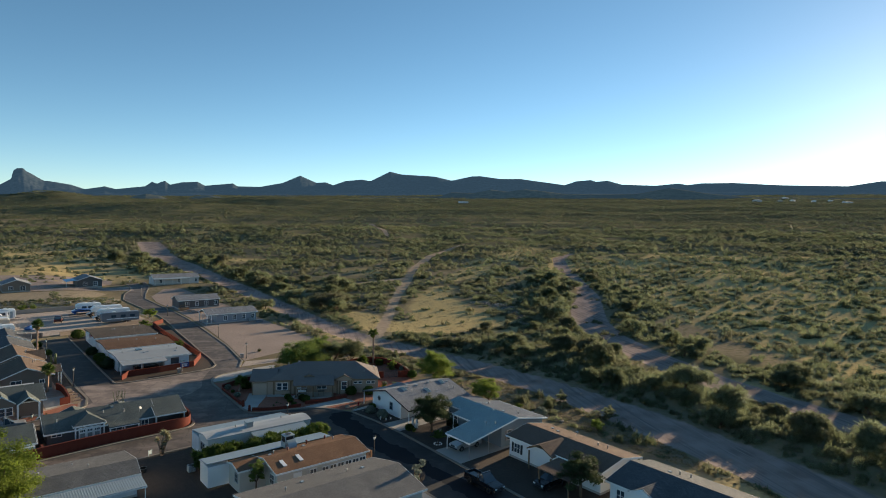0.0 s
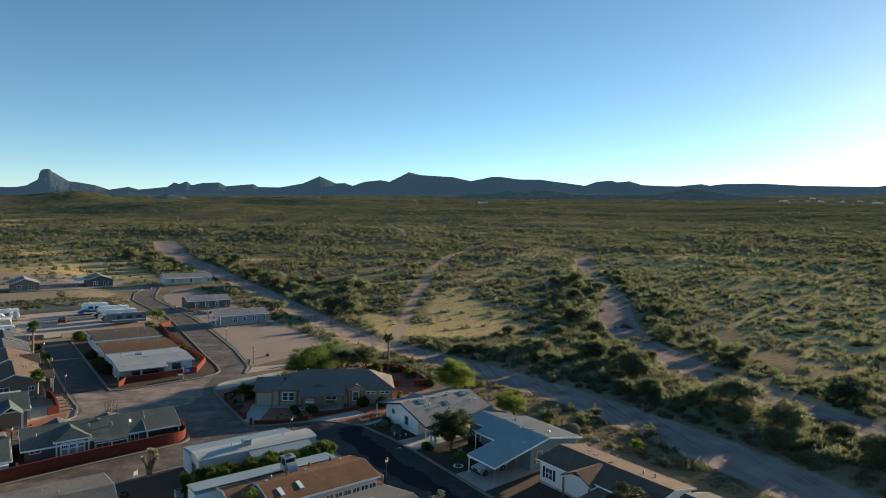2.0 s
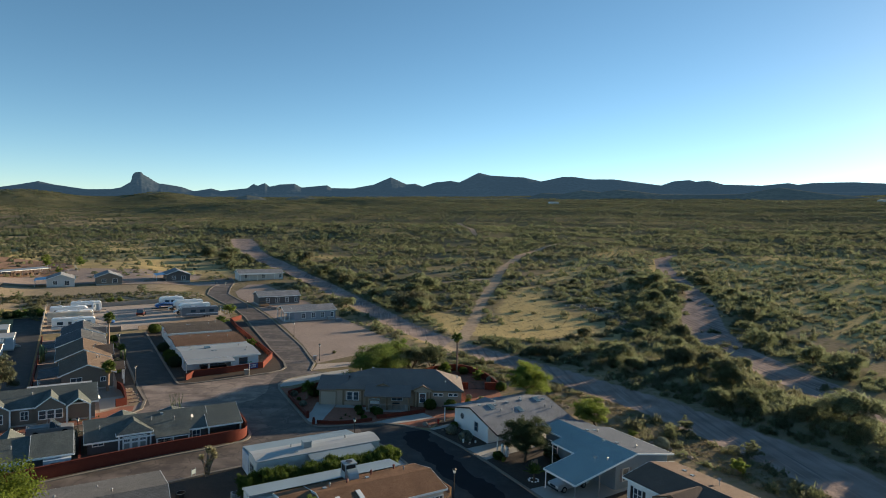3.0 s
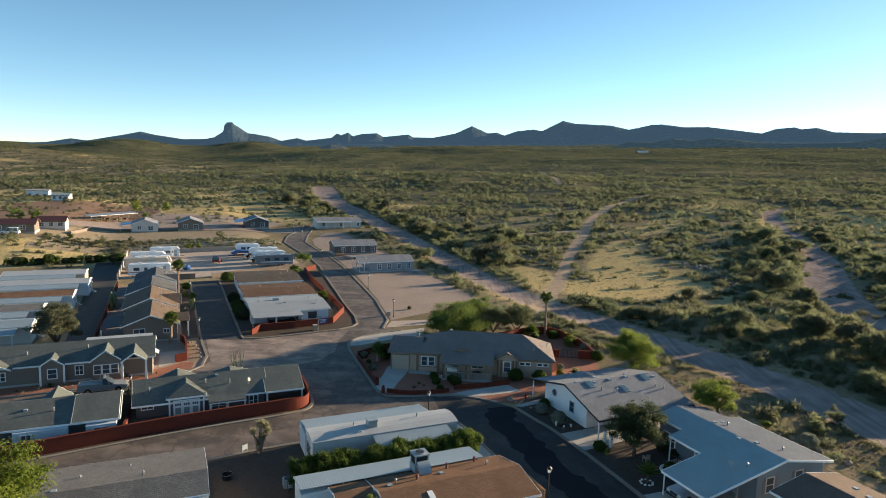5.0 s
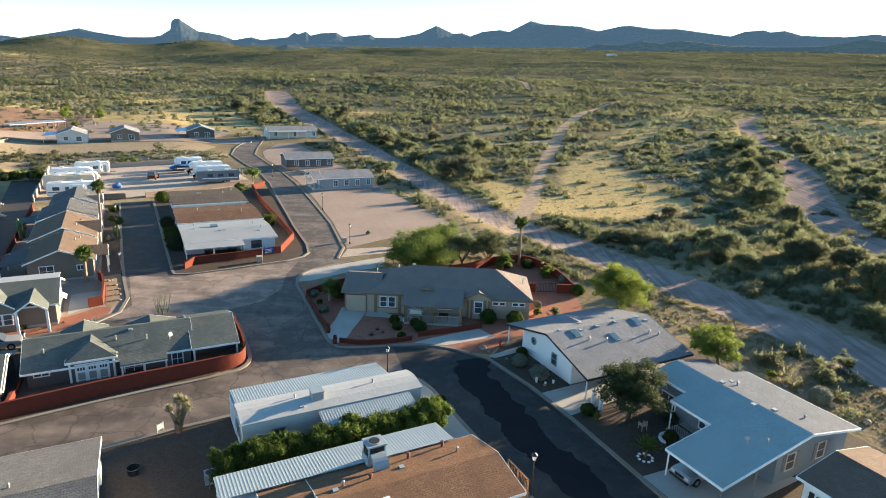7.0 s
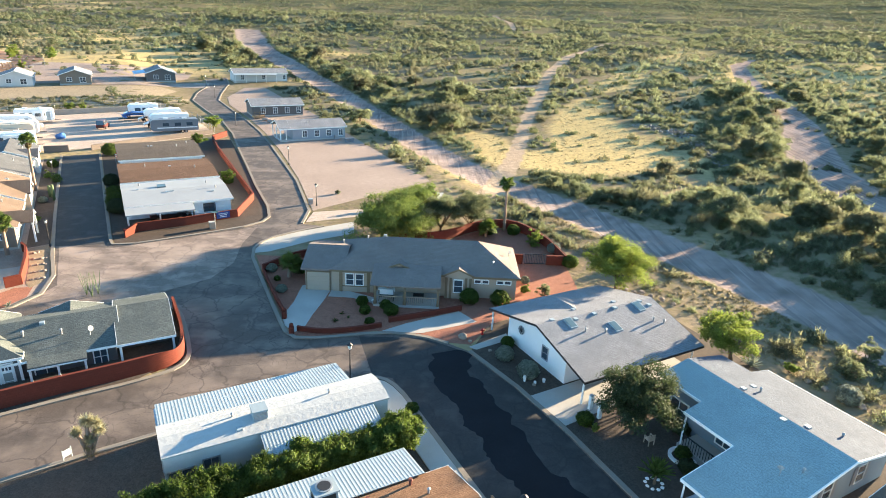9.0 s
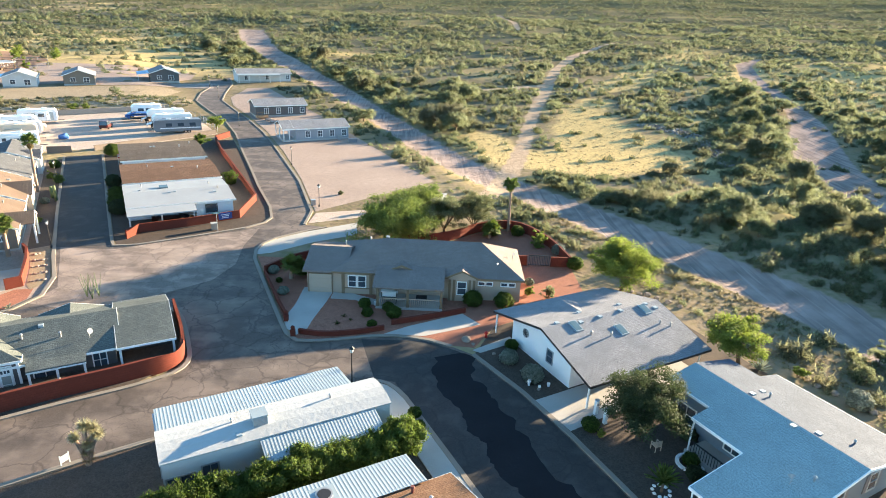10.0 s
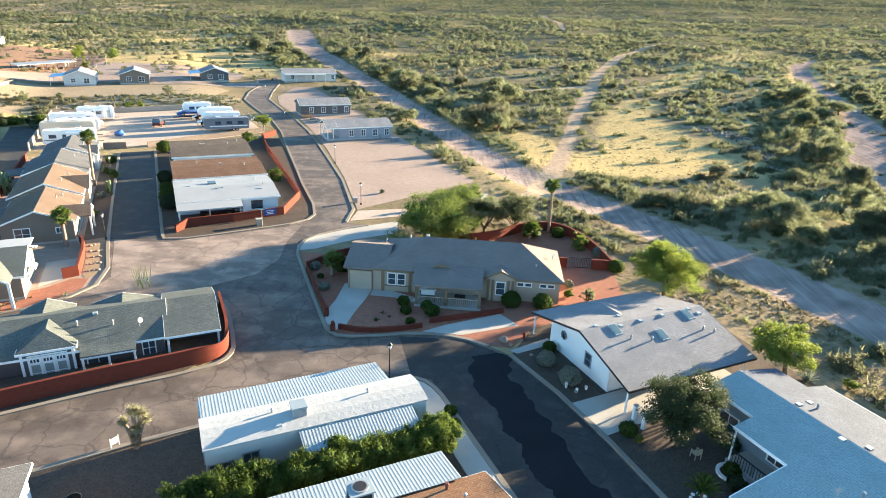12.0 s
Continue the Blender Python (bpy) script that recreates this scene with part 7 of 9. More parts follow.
def keep(x, y, r, thin):
    u, v = GC * x + GS * y, -GS * x + GC * y
    free = ~settled(x, y)
    free &= (line_dist(x, y, WASH) > 1.2) & (line_dist(x, y, CREEK) > np.where(wavy(x, y, 31, 18) > 1.0, -5, 0.6)) & (line_dist(x, y, TRAIL) > 0.8) & (line_dist(x, y, TRAIL2) > 0.5) & (line_dist(x, y, FAR_TRACK) > 1)
    prob = np.clip(0.66 + 0.42 * wavy(x, y, 3, 60) + 0.3 * wavy(x * 0.5, y, 8, 42), 0.05, 1)
    prob = np.where(np.minimum.reduce([line_dist(x, y, p) for p in (MEADOW2, MEADOW5)]) < 4, 0.22, prob)
    prob = np.where((x > 106) & (x < 330) & (y < 330), np.minimum(prob, np.clip(0.47 + 0.32 * wavy(x, y, 51, 26), 0.1, 0.8)), prob)
    prob = np.where((x > 300) & (np.hypot(x, y) > 400), np.maximum(prob, 0.75), prob)
    prob = np.where(line_dist(x, y, MEADOW) < 4, 0.05, prob)
    hill = (u < -12) & (v > 174) & (v < 225)
    prob = np.where(hill, 0.12, prob)
    bare = (u < 58) & (u > -75) & (v >= 236) & (v < 325 + 18 * wavy(x, y, 17, 40))
    prob = np.where((u < 74) & (v >= 236) & (v < 520), np.minimum(prob, 0.3 + 0.3 * smooth(320, 380, v) + 0.15 * wavy(x, y, 23, 50)), prob)
    prob = np.where(bare, 0.1, prob)
    return free & (r.uniform(size=len(x)) < prob * thin)


def shrubs(name, label, x, y, rad, hgt, k, size, material, seg=6, rings=2, lobes=1, category="shrubs", sink=0.15, seed=5):
    co, faces, tone = bush_arrays(x, y, land(x, y) - sink, rad, hgt, seg, rings, k, size, seed, lobes)
    tagged(soft_mesh(name, co, faces, tone, material), label, category, kind="stuff")


# low scrub by distance
x, y, r = place(17000, 40, 260, -48, 58, 11)
ok = keep(x, y, r, 0.85)
x, y = x[ok], y[ok]
rad = r.uniform(0.5, 1.95, len(x)) ** 1.2
shrubs("desert_scrub_near", "olive green creosote and mesquite scrub on sandy ground", x, y, rad, rad * r.uniform(0.6, 1.0, len(x)), 20, 0.25, "desert_leaf", 6, 2, 3)
x, y, r = place(64000, 260, 620, -42, 54, 12)
ok = keep(x, y, r, 0.95)
x, y = x[ok], y[ok]
rad = 0.75 + 2.3 * r.uniform(0, 1, len(x)) ** 1.9
shrubs("desert_scrub_mid", "olive green desert scrub across the plain", x, y, rad, rad * r.uniform(0.55, 0.95, len(x)), 1, 0.42, "desert_leaf", 4, 2)
x, y, r = place(95000, 620, 1700, -40, 53, 13)
ok = keep(x, y, r, 0.95)
x, y = x[ok], y[ok]
rad = 1.5 + 3.2 * r.uniform(0, 1, len(x)) ** 1.7
shrubs("desert_scrub_far", "distant olive green scrub on the plain", x, y, rad, rad * r.uniform(0.5, 0.85, len(x)), 0, 0.6, "desert_leaf", 4, 1)
x, y, r = place(28000, 1700, 4000, -38, 53, 14)
ok = keep(x, y, r, 0.95)
x, y = x[ok], y[ok]
rad = r.uniform(4, 8, len(x))
shrubs("desert_scrub_distant", "very distant scrub below the mountains", x, y, rad, rad * 0.7, 0, 1.0, "desert_leaf", 4, 1)

r = np.random.default_rng(21)
u, v = r.uniform(-32, 34, 420), 196.5 + 15.5 * r.uniform(0, 1, 420) ** 0.7
x, y = GC * u - GS * v, GS * u + GC * v
rad = r.uniform(0.3, 1.25, 420)
shrubs("slope_weeds", "olive weeds on the earth slope below the far houses", x, y, rad, rad * 0.9, 16, 0.2, "desert_leaf", 6, 2, 3)


def along(lines, per, seed):
    r = np.random.default_rng(seed)
    xs, ys = [], []
    for line in lines:
        for (x0, y0, w0), (x1, y1, w1) in zip(line, line[1:]):
            ln = math.hypot(x1 - x0, y1 - y0)
            n = max(1, int(ln * (w0 + w1) / per))
            t, o = r.uniform(size=n), r.uniform(-1, 1, n)
            w = w0 + t * (w1 - w0)
            xs.append(x0 + t * (x1 - x0) - o * w * (y1 - y0) / ln)
            ys.append(y0 + t * (y1 - y0) + o * w * (x1 - x0) / ln)
    return np.concatenate(xs), np.concatenate(ys), r


VERGE = [[(wx + ww + (5.0 if wy < 130 else 3.6), wy, 4.2 if wy < 130 else 2.6) for wx, wy, ww in WASH], [(wx - ww - 1.6, wy, 1.2) for wx, wy, ww in WASH if wy > 100], [(wx - ww - 3.6, wy, 3.2) for wx, wy, ww in WASH if wy < 20]]
x, y, r = along(THICKETS + [DENSE], 9.5, 15)
ok = (line_dist(x, y, WASH) > 1.6) & (line_dist(x, y, CREEK) > 1.2) & (line_dist(x, y, TRAIL) > 2) & (line_dist(x, y, TRAIL2) > 1.2)
x, y = x[ok], y[ok]
rad = 0.8 + 1.4 * r.uniform(0, 1, len(x)) ** 1.4
vx, vy, vr = along(VERGE, 4.6, 19)
ok = (np.hypot(vx, vy) < 330) & (line_dist(vx, vy, WASH) > 0.9) & (line_dist(vx, vy, TRAIL) > 1.2) & (line_dist(vx, vy, TRAIL2) > 1) & (wavy(vx, vy, 44, 26) > -0.45) & ~settled(vx, vy)
vx, vy = vx[ok], vy[ok]
vrad = 0.45 + 1.3 * vr.uniform(0, 1, len(vx)) ** 1.6
shrubs("wash_verge_scrub", "olive green scrub along the edges of the sandy wash", vx, vy, vrad, vrad * vr.uniform(0.8, 1.15, len(vx)), 40, 0.13, "mesquite_leaf", 6, 2, 3)
shrubs("mesquite_thicket", "low green mesquite thicket along the sandy wash", x, y, rad, rad * r.uniform(0.7, 1.05, len(x)), 27, 0.225, "mesquite_leaf", 6, 2, 5, "thicket")
# scattered larger trees on the plain
x, y, r = place(3400, 120, 640, -42, 54, 19)
ok = keep(x, y, r, 0.7)
x, y = x[ok], y[ok]
rad = r.uniform(1.8, 3.9, len(x))
shrubs("desert_trees", "scattered round mesquite trees on the plain", x, y, rad, rad * r.uniform(0.7, 1.0, len(x)), 20, 0.46, "mesquite_leaf", 6, 3, 3, "trees")
# large single bushes on the straw-coloured flats beyond the creek
r = np.random.default_rng(29)
x, y = r.uniform(106, 330, 1800), r.uniform(-10, 330, 1800)
ok = (line_dist(x, y, CREEK) > 1.5) & (wavy(x, y, 51, 26) > -0.7) & (np.hypot(x - 106, y) < 330)
x, y = x[ok], y[ok]
rad = 1.0 + 1.7 * r.uniform(0, 1, len(x)) ** 1.3
shrubs("flat_bushes", "rounded grey-green mesquite bushes on dry straw-coloured flats", x, y, rad, rad * r.uniform(0.75, 1.05, len(x)), 23, 0.28, "mesquite_leaf", 6, 2, 3, "bushes")
# grass tufts and weeds on the meadow and the bank above the wash
r = np.random.default_rng(16)
u, v = np.concatenate([r.uniform(58, 76, 9000), r.uniform(70, 260, 22000)]), np.concatenate([r.uniform(-30, 106, 9000), r.uniform(20, 260, 22000)])
x, y = GC * u - GS * v, GS * u + GC * v
d = np.minimum.reduce([line_dist(x, y, MEADOW), line_dist(x, y, MEADOW2), line_dist(x, y, MEADOW3)])
bank = (u > 60.5) & (line_dist(x, y, WASH) > 0.5) & (u < 75) & (v < 105) & (v > -30) & ~settled(x, y)
ok = ((d < 5) | bank) & (line_dist(x, y, TRAIL) > 0.3)
x, y = x[ok], y[ok]
rad = r.uniform(0.2, 0.6, len(x))
shrubs("dry_grass", "tufts of dry yellow grass", x, y, rad, rad * 0.6, 8, 0.075, "dry_leaf", 3, 1, category="grass", sink=0.05)
r = np.random.default_rng(17)
u, v = r.uniform(58, 76, 1700), r.uniform(-30, 225, 1700)
x, y = GC * u - GS * v, GS * u + GC * v
edge = ((u > 62.6) & (u < 66.8) & (v > 108) & (v < 225)) | ((u > 61) & (u < 73) & (v < 104) & (v > -30) & (line_dist(x, y, WASH) > 0.8) & ~settled(x, y))
ok = edge & (r.uniform(size=len(x)) < np.clip(0.38 + 0.5 * wavy(x, y, 8, 14), 0.08, 1))
x, y = x[ok], y[ok]
rad = r.uniform(0.35, 1.15, len(x))
shrubs("bank_shrubs", "low green shrubs along the bank of the wash", x, y, rad, rad * 0.8, 44, 0.11, "mesquite_leaf", 6, 2, 3)

# ---- trees and garden plants ----


def crown_mesh(name, parent, cx, cy, cz, r, h, clumps, k, size, material, seed, floor=0.6):
    """A crown of many leaf clumps with an uneven outline; centre, radius and half height."""
    g = np.random.default_rng(seed)
    d = g.normal(size=(clumps, 3))
    d /= np.linalg.norm(d, axis=1, keepdims=True)
    d[:, 2] = np.where(d[:, 2] < -floor, -d[:, 2], d[:, 2])
    s = g.uniform(0.35, 0.85, (clumps, 1))
    p = d * s * np.array([r, r, h]) * (1 + 0.25 * g.normal(size=(clumps, 1)))
    rad = g.uniform(0.32, 0.52, clumps) * r
    co, tone, m = leaf_cloud(cx + p[:, 0], cy + p[:, 1], cz + p[:, 2] - rad * 0.35, rad, rad * 0.85, k, size, lobes=3, fill=0.25)
    return mesh_arrays(name, co, m, material, tone, parent)


def tree(name, label, x, y, h, r, material, seed, trunk=0.16, lean=(0, 0), base=0.32, clumps=34, k=90, size=0.2, half=None, category="tree", lobed=False):
    z = height(x, y)
    e = thing(name, pose(x, y, z), label, category)
    g = random.Random(seed)
    bm = bmesh.new()
    top = Vector((lean[0], lean[1], h * 0.55))
    fork = Vector((lean[0] * 0.45, lean[1] * 0.45, h * base))
    tube(bm, [(0, 0, -0.2), fork * 0.5, fork], [trunk * 1.25, trunk, trunk * 0.85], 8)
    for k2 in range(6):
        a = k2 * math.tau / 6 + g.uniform(-0.4, 0.4)
        end = Vector((lean[0] + math.cos(a) * r * 0.6, lean[1] + math.sin(a) * r * 0.6, h * g.uniform(0.6, 0.82)))
        mid = fork.lerp(end, 0.5) + Vector((0, 0, -0.08 * h * g.random()))
        tube(bm, [fork, mid, end], [trunk * 0.6, trunk * 0.38, trunk * 0.12], 6)
        for _ in range(2):
            e2 = end + Vector((g.uniform(-1, 1), g.uniform(-1, 1), g.uniform(0, 0.8))) * r * 0.3
            tube(bm, [mid, mid.lerp(e2, 0.6), e2], [trunk * 0.3, trunk * 0.16, trunk * 0.06], 5)
    part("trunk", bm, "bark", e, smooth=True)
    hh = half or h * 0.36
    if lobed:
        q = np.random.default_rng(seed)
        d = q.normal(size=(clumps, 3))
        d /= np.linalg.norm(d, axis=1, keepdims=True)
        d[:, 2] = np.where(d[:, 2] < -0.7, -d[:, 2], d[:, 2])
        p = d * q.uniform(0.45, 0.85, (clumps, 1)) * np.array([r, r, hh])
        rad = q.uniform(0.26, 0.46, clumps) * r
        co, faces, tone = bush_arrays(lean[0] + p[:, 0], lean[1] + p[:, 1], h - hh * 0.95 + p[:, 2] - rad * 0.2, rad, rad * 0.85, 6, 3, k, size, seed, low=-0.9)
        soft_mesh("crown", co, faces, tone, material, e)
    else:
        crown_mesh("crown", e, lean[0], lean[1], h - hh * 0.95, r, hh, clumps, int(k * 2.2), size * 0.6, material, seed)
    return e


def ball_shrub(label, x, y, r, material, seed, h=None, name="shrub"):
    z = height(x, y)
    e = thing(name, pose(x, y, z), label, "shrub")
    bm = bmesh.new()
    for k in range(4):
        a = k * math.tau / 4 + seed
        tube(bm, [(0, 0, -0.1), (math.cos(a) * r * 0.4, math.sin(a) * r * 0.4, r * 0.8)], [0.04, 0.02], 5)
    part("stem", bm, "bark", e)
    hh = h or r
    if material in ("hedge_leaf", "sage_leaf", "dark_leaf"):
        g = np.random.default_rng(seed)
        n = int(1700 * min(2.0, 0.5 + r))
        d = g.normal(size=(n, 3))
        d /= np.linalg.norm(d, axis=1, keepdims=True)
        d[:, 2] = np.where(d[:, 2] < -0.75, -d[:, 2], d[:, 2])
        lump = 1 + 0.10 * np.sin(d[:, 0] * 5 + seed) * np.sin(d[:, 1] * 6 + 1) + 0.06 * np.sin(d[:, 2] * 9 + seed)
        p = d * np.array([r, r, hh * 0.8]) * (g.uniform(0.78, 1.02, n) * lump)[:, None] + np.array([0, 0, hh * 0.68])
        up = d + g.normal(scale=0.4, size=d.shape)
        up /= np.linalg.norm(up, axis=1, keepdims=True)
        a = np.cross(up, g.normal(size=d.shape))
        a /= np.linalg.norm(a, axis=1, keepdims=True)
        b = np.cross(up, a)
        sz = (0.058 + 0.03 * r) * g.uniform(0.6, 1.3, (n, 1))
        co = np.stack([p - a * sz - b * sz * 0.5, p + a * sz - b * sz * 0.5, p + b * sz], 1).reshape(-1, 3)
        mesh_arrays("foliage", co, 3, material, np.repeat(np.clip(0.3 + 0.3 * g.normal(size=n), 0, 1), 3), e)
    else:
        crown_mesh("foliage", e, 0, 0, hh * 0.8, r * 0.9, hh * 0.85, 34, 130, 0.045 + r * 0.03, material, seed, 0.9)
    return e


tree("palo_verde_tree", "yellow-green palo verde tree on the bank", 25.1, 85.7, 7.1, 3.4, "palo_leaf", 21, 0.17, clumps=100, k=170, size=0.14, half=2.9)
tree("mesquite_tree", "bright green mesquite tree with a leaning trunk", 31.9, 72.8, 5.0, 2.75, "palo_leaf", 22, 0.18, (-1.5, -1.0), 0.3, 70, 160, 0.14, 1.6)
tree("oak_tree", "dark green oak tree in a gravel yard", 19.1, 62.3, 5.9, 3.0, "dark_leaf", 23, 0.17, clumps=84, k=190, size=0.13, half=2.7)
tree("mesquite_tree", "wide green mesquite tree behind the tan house", 0.4, 101.8, 6.2, 5.2, "bright_leaf", 24, 0.24, clumps=125, k=170, size=0.18, half=3.1)
tree("mesquite_tree", "spreading green mesquite tree behind the tan house", 3.6, 107.0, 5.8, 4.2, "bright_leaf", 35, 0.22, clumps=95, k=160, size=0.18, half=2.9)
tree("mesquite_tree", "green mesquite tree behind the tan house", 6.8, 104.2, 5.6, 3.1, "mesquite_leaf", 25, 0.2, base=0.14, clumps=64, k=120, size=0.2, half=2.6)
tree("acacia_tree", "olive acacia tree by the red wall", 10.8, 105.4, 5.6, 3.2, "desert_leaf", 26, 0.15, base=0.14, clumps=70, k=120, size=0.2, half=2.7)
tree("acacia_tree", "large grey-green tree beside the lane", -58.0, 88.4, 6.9, 3.1, "olive_leaf", 27, 0.26, base=0.08, clumps=110, k=120, size=0.2, half=3.3)
tree("pine_tree", "tall yellow-green pine beside the grey mobile home", *G(-9.0, 45.6), 11.4, 4.4, "pine_leaf", 28, 0.26, clumps=150, k=170, size=0.17, half=5.2)
tree("oak_tree", "dark olive tree before the drab-roofed house", 31.6, 38.2, 5.0, 2.8, "dark_leaf", 29, 0.18, clumps=44, k=100, size=0.2, half=2.1)
tree("young_cypress", "young green cypress beside the brown-roofed home", *G(15.4, 43.4), 3.9, 1.15, "bright_leaf", 30, 0.08, clumps=40, k=90, size=0.11, half=1.7)
tree("young_tree", "sparse pale young tree by the street", 12.9, 41.2, 4.4, 1.1, "sage_leaf", 31, 0.09, clumps=14, k=50, size=0.14, half=1.6)
tree("small_tree", "round dark green tree at the street corner", -27.3, 124.6, 2.6, 1.5, "hedge_leaf", 32, 0.1, clumps=22, k=70, size=0.15, half=1.1)
tree("small_tree", "round dark green tree beside the storage lot wall", -40.2, 149.9, 3.2, 1.8, "hedge_leaf", 33, 0.1, clumps=26, k=70, size=0.17, half=1.4)
tree("small_tree", "green tree at the corner of the storage lot", -42.6, 168.4, 3.0, 2.4, "palo_leaf", 34, 0.1, clumps=26, k=70, size=0.2, half=1.3)

# mesquites along the wash and the creek
near_kinds, far_kinds = [], []
for k in range(12):
    g = random.Random(200 + k)
    close = k < 6
    e = tree("mesquite_tree", "spreading grey-green mesquite tree beside the sandy wash", 70, 60 + 6 * k, 4.4, 3.5, ("mesquite_leaf", "mesquite_leaf", "desert_leaf")[k % 3], 60 + k, 0.2, (g.uniform(-0.5, 0.5), g.uniform(-0.5, 0.5)), 0.22, 42 if close else 26, 48 if close else 26, 0.22 if close else 0.32, 1.95, lobed=True)
    tagged(e, "spreading grey-green mesquite tree beside the sandy wash", "tree", "mesquites along the wash")
    (near_kinds if close else far_kinds).append(e)
GROVE = [(69.4, 72.4, 1.3), (69.3, 59.4, 1.1), (98.3, 77.7, 1.1), (96.2, 58.2, 1.15), (75.2, 38.8, 1.3), (72.5, 47.2, 1.0), (95.2, 133.1, 1.0), (48.4, 110, 0.9), (63.6, 111.4, 0.95), (63.6, 94.2, 1.1), (97.2, 107.3, 1.1), (64.5, 56.1, 0.8), (50.9, 111.5, 1.0), (62.1, 109.9, 1.0), (79.2, 158.6, 1.1), (112.9, 209.1, 1.2), (111.8, 228.7, 1.2), (12.9, 182.4, 1.2), (27.6, 130.3, 0.6), (34, 121.5, 0.6)]
x, y, r = along(THICKETS, 120.0, 77)
more = (line_dist(x, y, WASH) > 2.4) & (line_dist(x, y, CREEK) > 2.0) & (line_dist(x, y, TRAIL) > 3.5) & (line_dist(x, y, TRAIL2) > 2.5)
spots = GROVE + [(float(a), float(b), float(c)) for a, b, c in zip(x[more], y[more], r.uniform(0.5, 1.1, int(more.sum())))]
x, y, r = place(110, 110, 300, -5, 55, 78)
more = keep(x, y, r, 0.8)
spots += [(float(a), float(b), float(c)) for a, b, c in zip(x[more], y[more], r.uniform(0.4, 0.75, int(more.sum())))]
g = random.Random(9)
for kinds, group in ((near_kinds, [p for p in spots if math.hypot(p[0], p[1] - 27) < 115]), (far_kinds, [p for p in spots if math.hypot(p[0], p[1] - 27) >= 115])):
    for k, (px, py, sc) in reversed(list(enumerate(group))):
        sc *= 1.35 if py > 150 and px < 30 else 1.0
        m = pose(px, py, height(px, py), 0, 0, g.uniform(0, 360)) @ Matrix.Diagonal((sc, sc * g.uniform(0.85, 1.15), sc * g.uniform(0.7, 0.95), 1))
        if k < len(kinds):
            kinds[k].matrix_world = m
        else:
            copy_thing(kinds[k % 6], m)

# hedge between the mobile homes
e = thing("hedge", pose(*G(20.6, 52.9), 0, 0, 0, 26), "clipped bright green hedge between mobile homes", "hedge")
bm = bmesh.new()
for k in range(24):
    px = -9.4 + k * 0.78
    tube(bm, [(px, 0, 0), (px + 0.1, 0.1, 1.2)], [0.04, 0.02], 5)
part("stem", bm, "bark", e)
g = np.random.default_rng(41)
n = 560
hx, hy = g.uniform(-9.0, 8.7, n), g.uniform(-1.05, 1.05, n)
hz = g.uniform(0.1, 1.0, n) ** 0.7 * 2.35 + 0.14 * np.sin(hx * 0.9 + 1) + 0.07 * np.sin(hx * 2.7)
hr = g.uniform(0.38, 0.6, n)
co, faces, tone = bush_arrays(hx, hy, hz, hr, hr * 0.95, 6, 3, 150, 0.085, 41, low=-0.9)
soft_mesh("foliage", co, faces, tone, "hedge_leaf", e)


def fan_mesh(length, droop, blades=15):
    """One palmate leaf along +x: a stalk and a round fan of folded blades."""
    bm = bmesh.new()
    hub = Vector((length * 0.42, 0, -0.05 * droop * length))
    tube(bm, [(0, 0, 0), tuple(hub)], [0.025, 0.015], 4)
    for i in range(blades):
        a = radians(-118 + 236 * i / (blades - 1))
        ll = length * (0.62 - 0.12 * abs(math.sin(a)))
        d = Vector((math.cos(a), math.sin(a), 0))
        w = Vector((-d.y, d.x, 0)) * length * 0.055
        mid = hub + d * ll * 0.55 + Vector((0, 0, 0.04 * length))
        tip = hub + d * ll + Vector((0, 0, -droop * 0.3 * ll))
        vs = [bm.verts.new(p) for p in (hub, mid - w, mid + w, tip)]
        bm.faces.new((vs[0], vs[1], vs[2]))
        bm.faces.new((vs[1], vs[3], vs[2]))
    return bm


def palm(label, x, y, h, r, seed, skirt=True, trunk=0.2):
    e = thing("palm_tree", pose(x, y, height(x, y)), label, "palm")
    g = random.Random(seed)
    bm = bmesh.new()
    bx, by = g.uniform(-0.25, 0.25), g.uniform(-0.25, 0.25)
    pts = [(bx * t * t, by * t * t, -0.1 + (h + 0.1) * t) for t in np.linspace(0, 1, 16)]
    tube(bm, pts, [trunk * (1.15 - 0.4 * i / 15) * (1.08 if i % 2 else 1.0) for i in range(16)], 10)
    part("trunk", bm, "palm_bark", e, smooth=True)
    first = None
    for k in range(30):
        if first is None:
            ob = first = part("frond", fan_mesh(r, 0.7), "palm_leaf", e)
        else:
            ob = new("frond", first.data)
            ob.parent = e
        ob.matrix_basis = pose(bx, by, h, g.uniform(-25, 25), g.uniform(-78, 30), k * 137.5)
    if skirt:
        dry = None
        for k in range(12):
            if dry is None:
                ob = dry = part("dead_frond", fan_mesh(r * 0.75, 1.4, 9), "dry_leaf", e)
            else:
                ob = new("dead_frond", dry.data)
                ob.parent = e
            ob.matrix_basis = pose(bx, by, h - 0.15, 0, g.uniform(55, 82), k * 137.5)
    return e


palm("tall fan palm behind the red wall", 15.7, 105.9, 6.8, 1.35, 51, trunk=0.19)
palm("fan palm at the street corner", -43.0, 92.7, 3.9, 1.35, 52, trunk=0.22)
palm("tall slender fan palm beside tan houses", -53.6, 117.4, 7.6, 1.4, 53, trunk=0.2)
palm("short palm beside the garage", -10.6, 88.6, 1.7, 1.5, 54, False)
palm("low bushy palm behind the tan house", 12.8, 103.2, 1.1, 1.6, 56, False)
palm("low yellowish palm beside the tan houses", -53.0, 122.5, 0.5, 1.0, 57, False)

